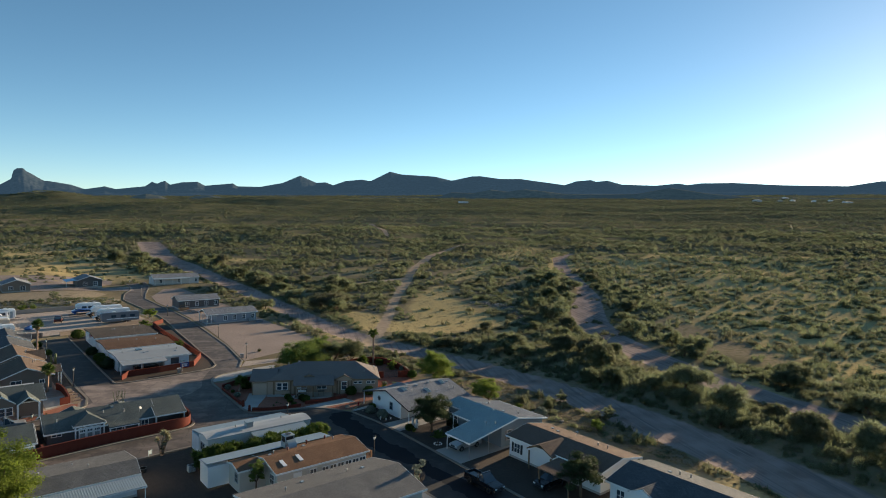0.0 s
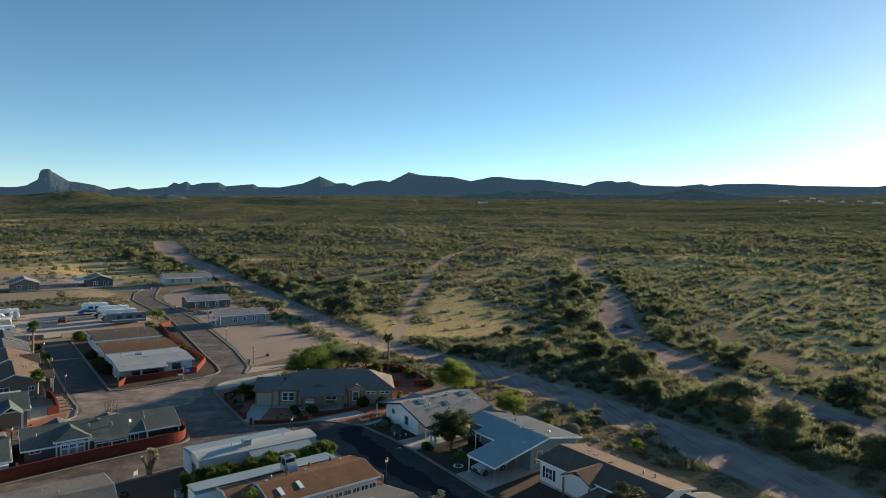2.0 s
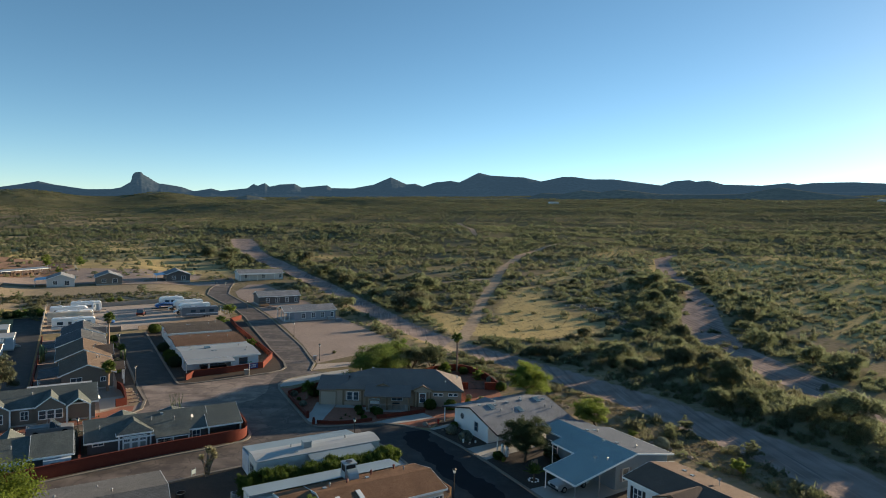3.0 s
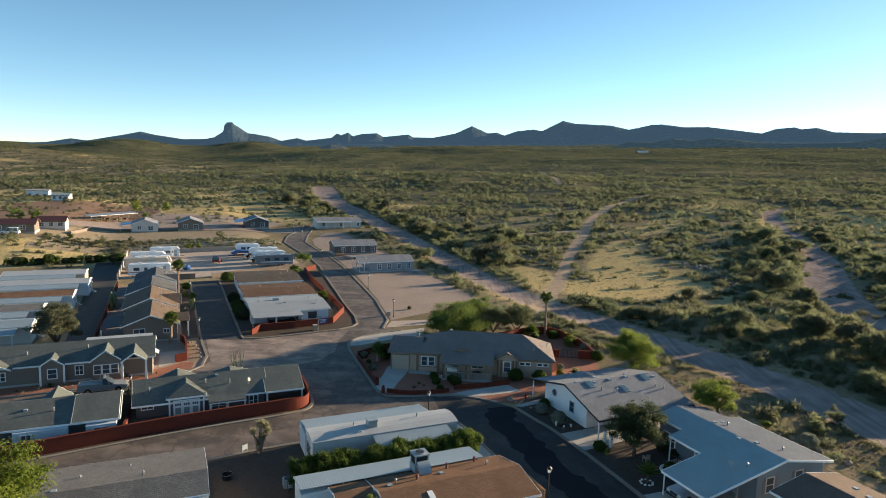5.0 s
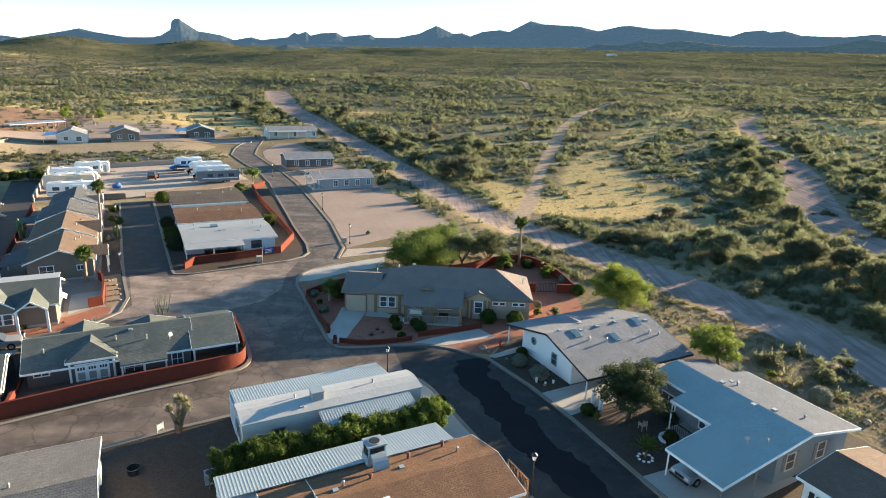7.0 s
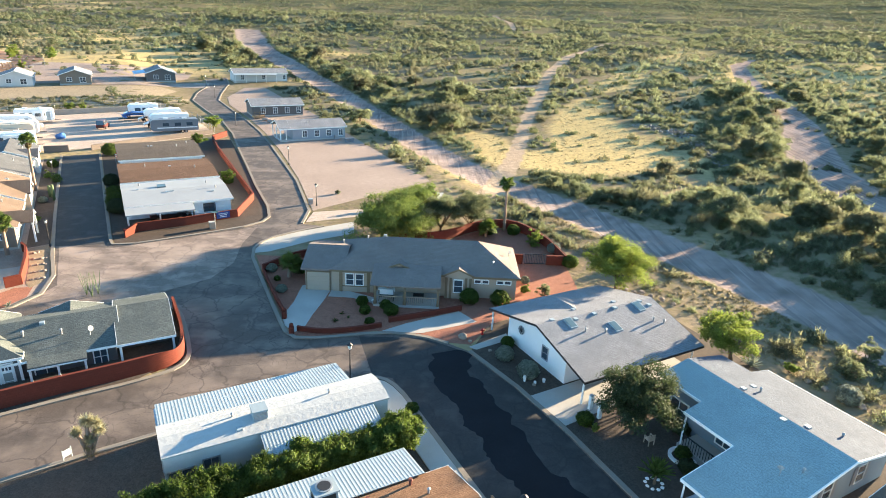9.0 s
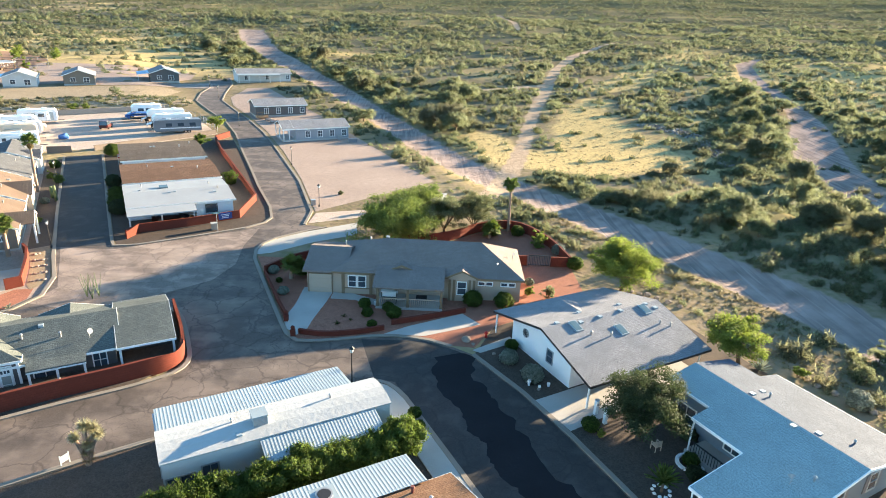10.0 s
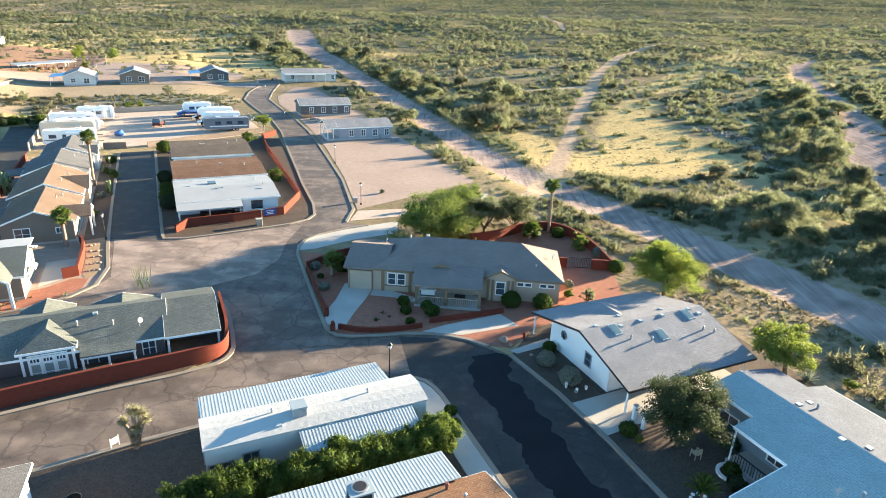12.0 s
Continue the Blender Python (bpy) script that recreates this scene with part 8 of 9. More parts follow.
# round clipped shrubs and garden plants
for i, (x, y, r, m, lab) in enumerate([
        (8.9, 83.2, 1.0, "hedge_leaf", "round clipped green shrub against the tan house"), (12.1, 83.0, 1.0, "hedge_leaf", "round clipped green shrub against the tan house"),
        (-2.1, 82.3, 0.6, "hedge_leaf", "small round shrub in red gravel"), (-1.7, 80.4, 0.55, "hedge_leaf", "small round shrub in red gravel"), (-1.1, 78.2, 0.45, "hedge_leaf", "small round shrub in red gravel"),
        (0.9, 80.2, 0.75, "hedge_leaf", "round green shrub beside the porch"), (0.3, 81.5, 0.6, "hedge_leaf", "round green shrub beside the porch"),
        (13.3, 104.4, 0.95, "hedge_leaf", "round green shrub by the red wall"), (16.8, 104.6, 0.9, "hedge_leaf", "round green shrub by the red wall"), (19.0, 100.4, 1.3, "palo_leaf", "yellow-green shrub by the red wall"), (22.0, 93.5, 1.0, "hedge_leaf", "dark green shrub beside the gate"), (21.0, 98.0, 0.9, "sage_leaf", "grey-green shrub by the red wall"),
        (15.2, 86.0, 0.6, "palo_leaf", "yellow-green shrub at the house corner"), (17.2, 85.2, 0.95, "mesquite_leaf", "spreading green shrub in red gravel"), (15.7, 88.6, 0.5, "sage_leaf", "small grey-green shrub in red gravel"),
        (-12.8, 90.0, 0.6, "sage_leaf", "grey shrub in red gravel"), (-10.7, 84.8, 0.55, "sage_leaf", "grey-green cactus shrub in red gravel"), (-9.6, 89.8, 1.0, "hedge_leaf", "dark green shrub beside the garage"), (-11.7, 87.6, 0.35, "hedge_leaf", "small shrub in red gravel"),
        (11.1, 72.3, 0.8, "sage_leaf", "round grey-green sage shrub by the white house"), (12.7, 69.7, 0.9, "sage_leaf", "round grey-green sage shrub by the white house"), (11.7, 74.6, 0.6, "hedge_leaf", "dark green shrub by the white house"),
        (15.9, 63.4, 0.65, "hedge_leaf", "round dark shrub beside the meters"), (16.5, 62.6, 0.35, "palo_leaf", "small yellow-green shrub on brown gravel"), (22.7, 63.9, 0.9, "dark_leaf", "dark shrub beside the porch"), (22.9, 62.4, 0.6, "dark_leaf", "dark shrub beside the porch"), (21.9, 59.8, 0.55, "hedge_leaf", "shrub in a round planter bed"), (21.6, 58.4, 0.6, "dark_leaf", "dark shrub beside the porch"),
        (-41.2, 115.6, 1.2, "hedge_leaf", "dark green shrub beside the flat home"), (-39.3, 111.6, 1.3, "hedge_leaf", "dark green shrub beside the flat home"), (-37.6, 108.4, 1.4, "dark_leaf", "dark flowering shrub beside the flat home"),
        (-33.2, 130.0, 1.0, "hedge_leaf", "green shrub between flat homes"), (-40.0, 126.2, 1.0, "hedge_leaf", "green shrub between flat homes"),
        (30.5, 50.6, 0.6, "palo_leaf", "yellow-green shrub beside the carport"), (3.0, 64.6, 0.5, "hedge_leaf", "small shrub at the trailer end"), (3.3, 63.2, 0.45, "hedge_leaf", "small shrub at the trailer end"),
        (36.2, 70.8, 0.7, "palo_leaf", "yellow-green shrub below the leaning tree"), (38.5, 66.5, 1.0, "sage_leaf", "grey-green shrub on the bank"), (41.5, 70.0, 1.2, "mesquite_leaf", "green shrub on the bank"), (45.0, 73.0, 1.4, "mesquite_leaf", "green shrub on the bank"), (44.5, 58.5, 1.3, "palo_leaf", "upright yellow-green shrub on the bank"), (49.5, 64.0, 1.5, "mesquite_leaf", "dark green shrub on the bank"),
        (-49.6, 112.0, 0.6, "sage_leaf", "grey shrub beside the street"), (-46.0, 104.0, 0.5, "palo_leaf", "small shrub beside the street"), (-55.5, 124.5, 0.8, "palo_leaf", "green shrub beside the street"), (-58.6, 131.5, 0.9, "hedge_leaf", "green shrub beside the street"), (-9.0, 121.0, 0.5, "mesquite_leaf", "small weed shrub on the gravel lot"), (-3.6, 112.6, 0.7, "desert_leaf", "low shrub on the gravel lot")]):
    ball_shrub(lab, x, y, r, m, 100 + i)


def rosette(label, x, y, r, n, material, seed, stem=0.0, name="agave"):
    """Spiky leaves round a centre, on a stem where it has one."""
    e = thing(name, pose(x, y, height(x, y)), label, "plant")
    g = random.Random(seed)
    if stem:
        bm = bmesh.new()
        tube(bm, [(0, 0, -0.1), (0.05, 0.02, stem)], [0.1, 0.09], 7)
        part("stem", bm, "bark", e)
    first = None
    for k in range(n):
        if first is None:
            bm = bmesh.new()
            w = r * 0.09
            prof = [(0, w * 0.7), (r * 0.35, w), (r * 0.75, w * 0.7), (r, 0.005)]
            lo = [[bm.verts.new(p) for p in ((x0, -ww, 0.02 * r), (x0, 0, -0.03 * r), (x0, ww, 0.02 * r))] for x0, ww in prof]
            for a, b in zip(lo, lo[1:]):
                bm.faces.new((a[0], a[1], b[1], b[0]))
                bm.faces.new((a[1], a[2], b[2], b[1]))
            ob = first = part("leaf", bm, material, e)
        else:
            ob = new("leaf", first.data)
            ob.parent = e
        ob.matrix_basis = pose(0, 0, stem + 0.02, 0, -g.uniform(8, 82), k * 137.5)
    return e


g = random.Random(77)
for i in range(22):
    u = -24 + i * 1.28 + g.uniform(-0.4, 0.4)
    v = (86.6 if u < -5 else 87.2 + max(0, u + 1) * 0.3) + g.uniform(-1.2, 0.9)
    rosette("grey-green agave in red gravel", *G(u, v), g.uniform(0.25, 0.6), 14, ("sage_leaf", "hedge_leaf", "yucca_leaf")[i % 3], 200 + i)
rosette("large grey agave on the bank", 33.2, 71.8, 1.1, 22, "sage_leaf", 220)
rosette("green aloe in red gravel", -3.9, 80.0, 0.35, 14, "hedge_leaf", 221)
rosette("green aloe in red gravel", -4.4, 78.5, 0.4, 14, "hedge_leaf", 222)
rosette("green aloe in red gravel", -3.2, 79.2, 0.3, 14, "hedge_leaf", 223)
rosette("spiky yucca beside the fence", *G(-2.6, 81.2), 0.9, 24, "sage_leaf", 224, 1.0, "yucca")

rosette("small spiky palm in a gravel yard", 18.9, 57.2, 1.25, 40, "palm_leaf", 225, 0.8, "small_palm")
# shaggy yucca tree at the road edge
e = thing("yucca_tree", pose(*G(9.9, 61.0), 0), "shaggy pale yucca tree with drooping heads", "tree")
bm = bmesh.new()
heads = [((0.15, 0, 3.0), 0.62), ((0.6, 0.15, 2.75), 0.62), ((0.75, 0.2, 2.25), 0.6), ((-0.55, -0.1, 2.2), 0.5), ((0.25, -0.1, 1.7), 0.55), ((0.05, 0, 1.05), 0.5), ((0, 0.05, 0.5), 0.5)]
for (hx, hy, hz), rr in heads:
    tube(bm, [(0, 0, -0.1), (hx * 0.4, hy * 0.4, hz * 0.5), (hx, hy, hz)], [0.17, 0.15, 0.11], 7)
part("trunk", bm, "palm_bark", e)
for (hx, hy, hz), rr in heads:
    g = np.random.default_rng(int(hz * 100))
    n = 400
    d = g.normal(size=(n, 3))
    d /= np.linalg.norm(d, axis=1, keepdims=True)
    d[:, 2] = d[:, 2] * 0.9 + 0.1
    side = np.cross(d, [0, 0, 1.0]) * 0.03 / (np.linalg.norm(np.cross(d, [0, 0, 1.0]), axis=1, keepdims=True) + 1e-6)
    c = np.array([hx, hy, hz])
    co = np.stack([c - side, c + side, c + d * rr * g.uniform(0.7, 1.1, (n, 1))], 1).reshape(-1, 3)
    mesh_arrays("spiky_head", co, 3, "dry_leaf" if hz < 1.2 else "yucca_leaf", np.repeat(g.uniform(size=n), 3), e)


def cactus(label, x, y, h, arms, seed):
    e = thing("cactus", pose(x, y, height(x, y)), label, "cactus")
    bm = bmesh.new()
    tube(bm, [(0, 0, -0.1), (0, 0, h * 0.5), (0, 0, h * 0.93), (0, 0, h)], [0.2, 0.23, 0.19, 0.05], 12)
    part("stem", bm, "cactus", e, smooth=True)
    g = random.Random(seed)
    for k in range(arms):
        a, z = k * 2.4, h * g.uniform(0.35, 0.5)
        c, s = math.cos(a), math.sin(a)
        bm = bmesh.new()
        tube(bm, [(0.15 * c, 0.15 * s, z), (0.45 * c, 0.45 * s, z + 0.1), (0.5 * c, 0.5 * s, h * 0.6), (0.5 * c, 0.5 * s, h * 0.85)], [0.12, 0.14, 0.14, 0.05], 10)
        part("arm", bm, "cactus", e, smooth=True)


cactus("columnar cactus with arms beside the lane", *G(-8.0, 127.0), 3.6, 4, 1)
cactus("columnar cactus beside the lane", *G(-7.6, 128.2), 3.2, 3, 2)
cactus("slim cactus beside the street", -48.7, 113.2, 2.4, 0, 3)
cactus("slim cactus beside the street", -50.0, 114.6, 1.8, 0, 4)
# pale leggy cacti standing in the wash thicket and on the median
for i, (x, y) in enumerate([(-29.6, 83.0), (-28.6, 83.3), (-28.9, 82.6)]):
    e = thing("ocotillo", pose(x, y, 0), "thin bare ocotillo stems beside the street", "plant")
    for k in range(5):
        bm = bmesh.new()
        a = k * 1.3 + i
        tube(bm, [(0, 0, -0.05), (0.3 * math.cos(a), 0.3 * math.sin(a), 1.3), (0.5 * math.cos(a), 0.5 * math.sin(a), 2.4)], [0.03, 0.025, 0.012], 5)
        part("stem", bm, "cactus", e)


def rock(label, x, y, r, seed, material="rock", flat=0.7):
    bm = bmesh.new()
    bmesh.ops.create_icosphere(bm, subdivisions=2, radius=r)
    for v in bm.verts:
        v.co *= 1 + 0.35 * noise.noise(v.co / r * 1.3 + Vector((seed, 0, 0)))
        v.co.z *= flat
    ob = finish("boulder", bm, material)
    ob.matrix_world = pose(x, y, height(x, y) + r * flat * 0.45, 0, 0, seed * 40)
    tagged(ob, label, "rock")


for i in range(9):
    rock("white stone round the small palm", 18.9 + 0.55 * math.cos(i * 0.698), 57.2 + 0.55 * math.sin(i * 0.698), 0.13, 300 + i, "white", 0.6)
rock("tan boulder beside the street", 7.7, 75.9, 0.42, 1)
for i, (x, y, r) in enumerate([(8.3, 75.2, 0.2), (26.8, 87.2, 0.35), (27.6, 86.6, 0.3), (28.4, 86.4, 0.4), (29.2, 85.7, 0.3), (30.1, 84.8, 0.35), (31.0, 83.8, 0.28), (37.0, 69.4, 0.3), (37.8, 68.3, 0.35), (38.4, 67.2, 0.3), (39.3, 65.8, 0.35), (40.1, 64.2, 0.3), (40.6, 63.0, 0.4), (10.0, 73.6, 0.18), (13.0, 68.3, 0.16)]):
    rock("tan rock on the gravel bank", x, y, r, 2 + i)
g = random.Random(77)
for i in range(26):
    row = i // 6
    u, v = 4.6 + (i % 6) * 0.24 + g.uniform(-0.06, 0.06), 93.6 + row * 2.0 + g.uniform(-0.12, 0.12)
    rock("brown stone in a row across the sandy bed", *G(u, v), g.uniform(0.13, 0.24), 40 + i, "rock", 0.6)

# broken rock dumped along the edge of the meadow
RIPRAP = [[(64, 217, 0.7), (70, 209, 0.8), (75, 198, 1.2)], [(63, 189, 2.5), (69, 183, 3.0), (72.5, 175.5, 3.2)], [(72, 172, 2.2), (70.4, 162, 2.6), (70.9, 153, 2.2), (66, 150, 1.0)]]
x, y, r = along(RIPRAP, 0.32, 91)
seg = 5
th = np.arange(seg) * math.tau / seg
n = len(x)
size = 0.14 + 0.34 * r.uniform(size=n) ** 2
ring = np.stack([np.cos(th), np.sin(th)], -1)[None] * r.uniform(0.7, 1.25, (n, seg, 1)) * size[:, None, None]
z = land(x, y)[:, None]
low = np.concatenate([ring + np.stack([x, y], -1)[:, None], np.repeat((z - 0.08)[:, None], seg, 1)], 2)
high = np.concatenate([ring * 0.62 + np.stack([x, y], -1)[:, None] + r.normal(scale=0.04, size=(n, 1, 2)), z[:, None] + (size[:, None] * r.uniform(0.5, 0.95, (n, seg)))[..., None]], 2)
co = np.concatenate([low, high], 1).reshape(-1, 3)
one = [(j, (j + 1) % seg, seg + (j + 1) % seg) for j in range(seg)] + [(j, seg + (j + 1) % seg, seg + j) for j in range(seg)] + [(seg, seg + j, seg + j + 1) for j in range(1, seg - 1)]
faces = (np.array(one)[None] + (np.arange(n) * 2 * seg)[:, None, None]).reshape(-1, 3)
ob = soft_mesh("riprap", co, faces, np.repeat(r.uniform(size=n), 2 * seg), "riprap")
ob.data.polygons.foreach_set("use_smooth", np.zeros(len(faces), bool))
tagged(ob, "pale and dark broken rocks dumped along the meadow's edge", "rocks", kind="stuff")

# shrubs round the flat-roofed homes and on the bare slope behind the terrace
for k, (u, v, r, mat, label) in enumerate([(18.9, 122.9, 1.3, "bright_leaf", "green shrub growing between flat-roofed homes"), (26.6, 125.6, 1.7, "hedge_leaf", "wide green shrub between flat-roofed homes"),
        (14.0, 150.6, 1.5, "hedge_leaf", "round dark green shrub behind the flat-roofed homes"), (24.7, 138.4, 1.0, "bright_leaf", "small green shrub between flat-roofed homes"), (30.3, 124.4, 0.9, "hedge_leaf", "round green shrub by the red wall"),
        (13.4, 129.0, 1.2, "dark_leaf", "dark shrub beside the side street"), (6.7, 198.6, 1.5, "bright_leaf", "green bush outside the storage lot wall"), (9.6, 198.9, 1.1, "palo_leaf", "green bush outside the storage lot wall"),
        (16.6, 212.4, 1.9, "mesquite_leaf", "large olive bush below the far houses"), (-9.2, 210.6, 1.2, "mesquite_leaf", "olive bush below the far houses"), (-12.9, 314.9, 2.6, "palo_leaf", "tall yellow-green bush on bare earth"),
        (0, 303.9, 2.4, "palo_leaf", "round green bush on bare earth")]):
    ball_shrub(label, *G(u, v), r, mat, 900 + k)

g = random.Random(58)
for k in range(15):
    ball_shrub("green bush in a row at the end of the lane", *G(-10.5 - 1.75 * k + g.uniform(-0.5, 0.5), 183.2 - 0.22 * k + g.uniform(-0.5, 0.5)), g.uniform(1.0, 1.7), ("hedge_leaf", "dark_leaf", "bright_leaf")[k % 3], 940 + k)

# ---- street furniture ----


def street_lamp(x, y):
    e = thing("street_lamp", pose(x, y, height(x, y)), "black post lantern with frosted glass by the street", "lamp", "street lamps")
    bm = bmesh.new()
    tube(bm, [(0, 0, -0.1), (0, 0, 0.35), (0, 0, 0.4)], [0.13, 0.11, 0.06], 10)
    part("base", bm, "iron", e)
    bm = bmesh.new()
    tube(bm, [(0, 0, 0.35), (0, 0, 2.95)], [0.055, 0.045], 8)
    part("pole", bm, "iron", e)
    bm = bmesh.new()
    tube(bm, [(0, 0, 2.95), (0, 0, 3.3)], [0.11, 0.19], 8)
    lantern = part("lantern", bm, "lamp_glass", e, "frosted lantern glass")
    bm = bmesh.new()
    tube(bm, [(0, 0, 3.3), (0, 0, 3.36), (0, 0, 3.52)], [0.24, 0.22, 0.03], 8)
    part("cap", bm, "iron", lantern)
    for k in range(4):
        a = k * math.tau / 4
        bm = bmesh.new()
        tube(bm, [(0.115 * math.cos(a), 0.115 * math.sin(a), 2.95), (0.195 * math.cos(a), 0.195 * math.sin(a), 3.31)], [0.012, 0.012], 4)
        part("cage_bar", bm, "iron", lantern)
    return e


lamp = street_lamp(-2.0, 68.6)
for x, y in ((-11.4, 114.4), (-20.1, 139.0), (-39.8, 95.5), (-53.8, 122.9), (-38.6, 172.4), (-53.8, 207.5), (9.2, 52.5), (-37.6, 71.8), (-62, 226)):
    copy_thing(lamp, pose(x, y, height(x, y)))

# street name post, park sign and letter box at the corner
e = thing("street_sign", pose(-22.7, 102.6, 0, 0, 0, 20), "street name post with green blades", "sign")
bm = bmesh.new()
tube(bm, [(0, 0, 0), (0, 0, 2.6)], [0.035, 0.035], 6)
part("pole", bm, "metal_grey", e)
part("blade", abox(-0.45, -0.015, 2.42, 0.45, 0.015, 2.6), "sign_green", e)
part("lettering_bar", abox(-0.35, -0.022, 2.48, 0.35, -0.015, 2.54), "trim", e)
e = thing("park_sign", pose(*G(26.2, 105.9), 0, 0, 0, 34), "dark blue sign board with pale lettering on the red wall", "sign")
part("board", abox(-0.9, -0.06, 0.35, 0.9, 0.0, 1.25), "sign_blue", e)
for k, w in enumerate((0.6, 0.45, 0.5)):
    part("lettering_bar", abox(-w, -0.075, 0.98 - k * 0.22, w, -0.06, 1.06 - k * 0.22), "trim", e)
e = thing("letter_box", pose(-23.4, 103.4, 0, 0, 0, 20), "tan stone letter box pedestal", "letter box")
part("body", abox(-0.35, -0.3, 0, 0.35, 0.3, 0.85), "stucco_tan", e)
part("cap", abox(-0.4, -0.35, 0.85, 0.4, 0.35, 0.93), "concrete", e)
e = thing("utility_box", pose(-12.4, 115.2, 0, 0, 0, 20), "low metal utility box beside the lot", "utility box")
part("body", abox(-0.3, -0.25, 0, 0.3, 0.25, 0.8), "metal_grey", e)
part("lid", abox(-0.33, -0.28, 0.8, 0.33, 0.28, 0.86), "metal_lt", e)
e = thing("fire_hydrant", pose(9.6, 76.6, 0), "small red fire hydrant in gravel", "hydrant")
bm = bmesh.new()
tube(bm, [(0, 0, 0), (0, 0, 0.06), (0, 0, 0.07), (0, 0, 0.5), (0, 0, 0.55), (0, 0, 0.66)], [0.17, 0.17, 0.11, 0.11, 0.14, 0.03], 10)
part("barrel", bm, "fire_red", e)
for s in (-1, 1):
    bm = bmesh.new()
    tube(bm, [(0.08 * s, 0, 0.42), (0.2 * s, 0, 0.42)], [0.06, 0.06], 8)
    part("outlet", bm, "fire_red", e)
for x, y in ((16.8, 65.2), (17.2, 64.1)):
    e = thing("meter_pedestal", pose(x, y, 0, 0, 0, 26), "white electric meter pedestal by the drive", "meter", "meter pedestals")
    part("body", abox(-0.14, -0.12, 0, 0.14, 0.12, 1.25), "white", e)
    bm = bmesh.new()
    tube(bm, [(0, -0.12, 0.95), (0, -0.2, 0.95)], [0.09, 0.09], 10)
    part("meter", bm, "metal_grey", e)
    part("cap", abox(-0.16, -0.14, 1.25, 0.16, 0.14, 1.31), "metal_lt", e)
for px, py in ((-8.05, 76.0), (-9.25, 78.95)):
    e = thing("wall_pillar", pose(px, py, 0), "short red wall pillar with a ball cap", "pillar", "driveway pillars")
    part("shaft", abox(-0.2, -0.2, 0, 0.2, 0.2, 0.75), "red_block", e)
    bm = bmesh.new()
    bmesh.ops.create_icosphere(bm, subdivisions=2, radius=0.2)
    bmesh.ops.translate(bm, verts=bm.verts, vec=(0, 0, 0.93))
    part("ball", bm, "red_block", e, smooth=True)


def chair(x, y, turn, label):
    e = thing("garden_chair", pose(x, y, 0.02, 0, 0, turn), label, "chair")
    part("seat", abox(-0.26, -0.26, 0.4, 0.26, 0.26, 0.44), "garage", e)
    for k in range(4):
        part("back_slat", abox(-0.24 + k * 0.13, 0.24, 0.44, -0.15 + k * 0.13, 0.27, 0.9), "garage", e)
    for sx in (-0.24, 0.24):
        part("arm", abox(sx - 0.03, -0.26, 0.62, sx + 0.03, 0.26, 0.66), "garage", e)
        for sy in (-0.24, 0.24):
            part("leg", abox(sx - 0.025, sy - 0.025, 0, sx + 0.025, sy + 0.025, 0.62), "garage", e)


chair(20.0, 61.2, 200, "pale plastic garden chair on brown gravel")
for i, (x, y, r, h) in enumerate([(12.3, 68.9, 0.14, 0.5), (13.1, 68.5, 0.12, 0.25), (13.9, 68.8, 0.14, 0.3), (-1.0, 82.6, 0.2, 0.4)]):
    bm = bmesh.new()
    tube(bm, [(0, 0, 0), (0, 0, h * 0.8), (0, 0, h)], [r * 0.7, r, r * 0.9], 10)
    ob = finish("garden_pot", bm, "white")
    ob.matrix_world = pose(x, y, 0.01)
    tagged(ob, "small white garden ornament on gravel", "ornament")
# ring planter bed
e = thing("planter_bed", pose(21.9, 59.8, 0), "round white-edged planter bed", "planter")
for k in range(14):
    a = k * math.tau / 14
    ob = part("edging_block", abox(-0.12, -0.17, 0, 0.12, 0.17, 0.16), "white", e)
    ob.matrix_basis = pose(0.85 * math.cos(a), 0.85 * math.sin(a), 0, 0, 0, math.degrees(a))
# round air conditioner unit shown as an open drum, gravel-yard odds and ends
e = thing("round_condenser", pose(*G(6.6, 56.9), 0.01), "round dark air conditioner unit drawn as an open drum", "drum")
bm = bmesh.new()
tube(bm, [(0, 0, 0), (0, 0, 0.5)], [0.42, 0.45], 18, cap=False)
tube(bm, [(0, 0, 0.5), (0, 0, 0.05)], [0.4, 0.38], 18, cap=False)
bmesh.ops.recalc_face_normals(bm, faces=bm.faces)
part("shell", bm, "iron", e)
bm = bmesh.new()
tube(bm, [(0, 0, 0.48), (0, 0, 0.53)], [0.47, 0.47], 18, cap=False)
part("rim", bm, "metal_lt", e)
e = thing("condenser_unit", pose(*G(11.4, 53.8), 0.01, 0, 0, 26), "pale air conditioner unit on the ground", "air conditioner")
part("body", abox(-0.4, -0.4, 0, 0.4, 0.4, 0.75), "metal_lt", e)
bm = bmesh.new()
tube(bm, [(0, 0, 0.75), (0, 0, 0.78)], [0.32, 0.32], 16)
part("fan_grille", bm, "iron", e)
e = thing("sale_sign", pose(*G(8.6, 61.6), 0, 0, 0, 60), "white folding sign board at the road edge", "sign")
part("board", abox(-0.3, -0.03, 0.3, 0.3, 0.0, 0.8), "metal_lt", e)
for s in (-0.28, 0.28):
    part("leg", abox(s - 0.03, -0.04, 0, s + 0.03, 0.0, 0.9), "metal_lt", e)
e = thing("flag", pose(-47.8, 131.2, 0, 0, 0, 26), "red and white flag on a short pole", "flag")
bm = bmesh.new()
tube(bm, [(0, 0, 0), (0, 0, 2.8)], [0.025, 0.025], 6)
part("pole", bm, "metal_lt", e)
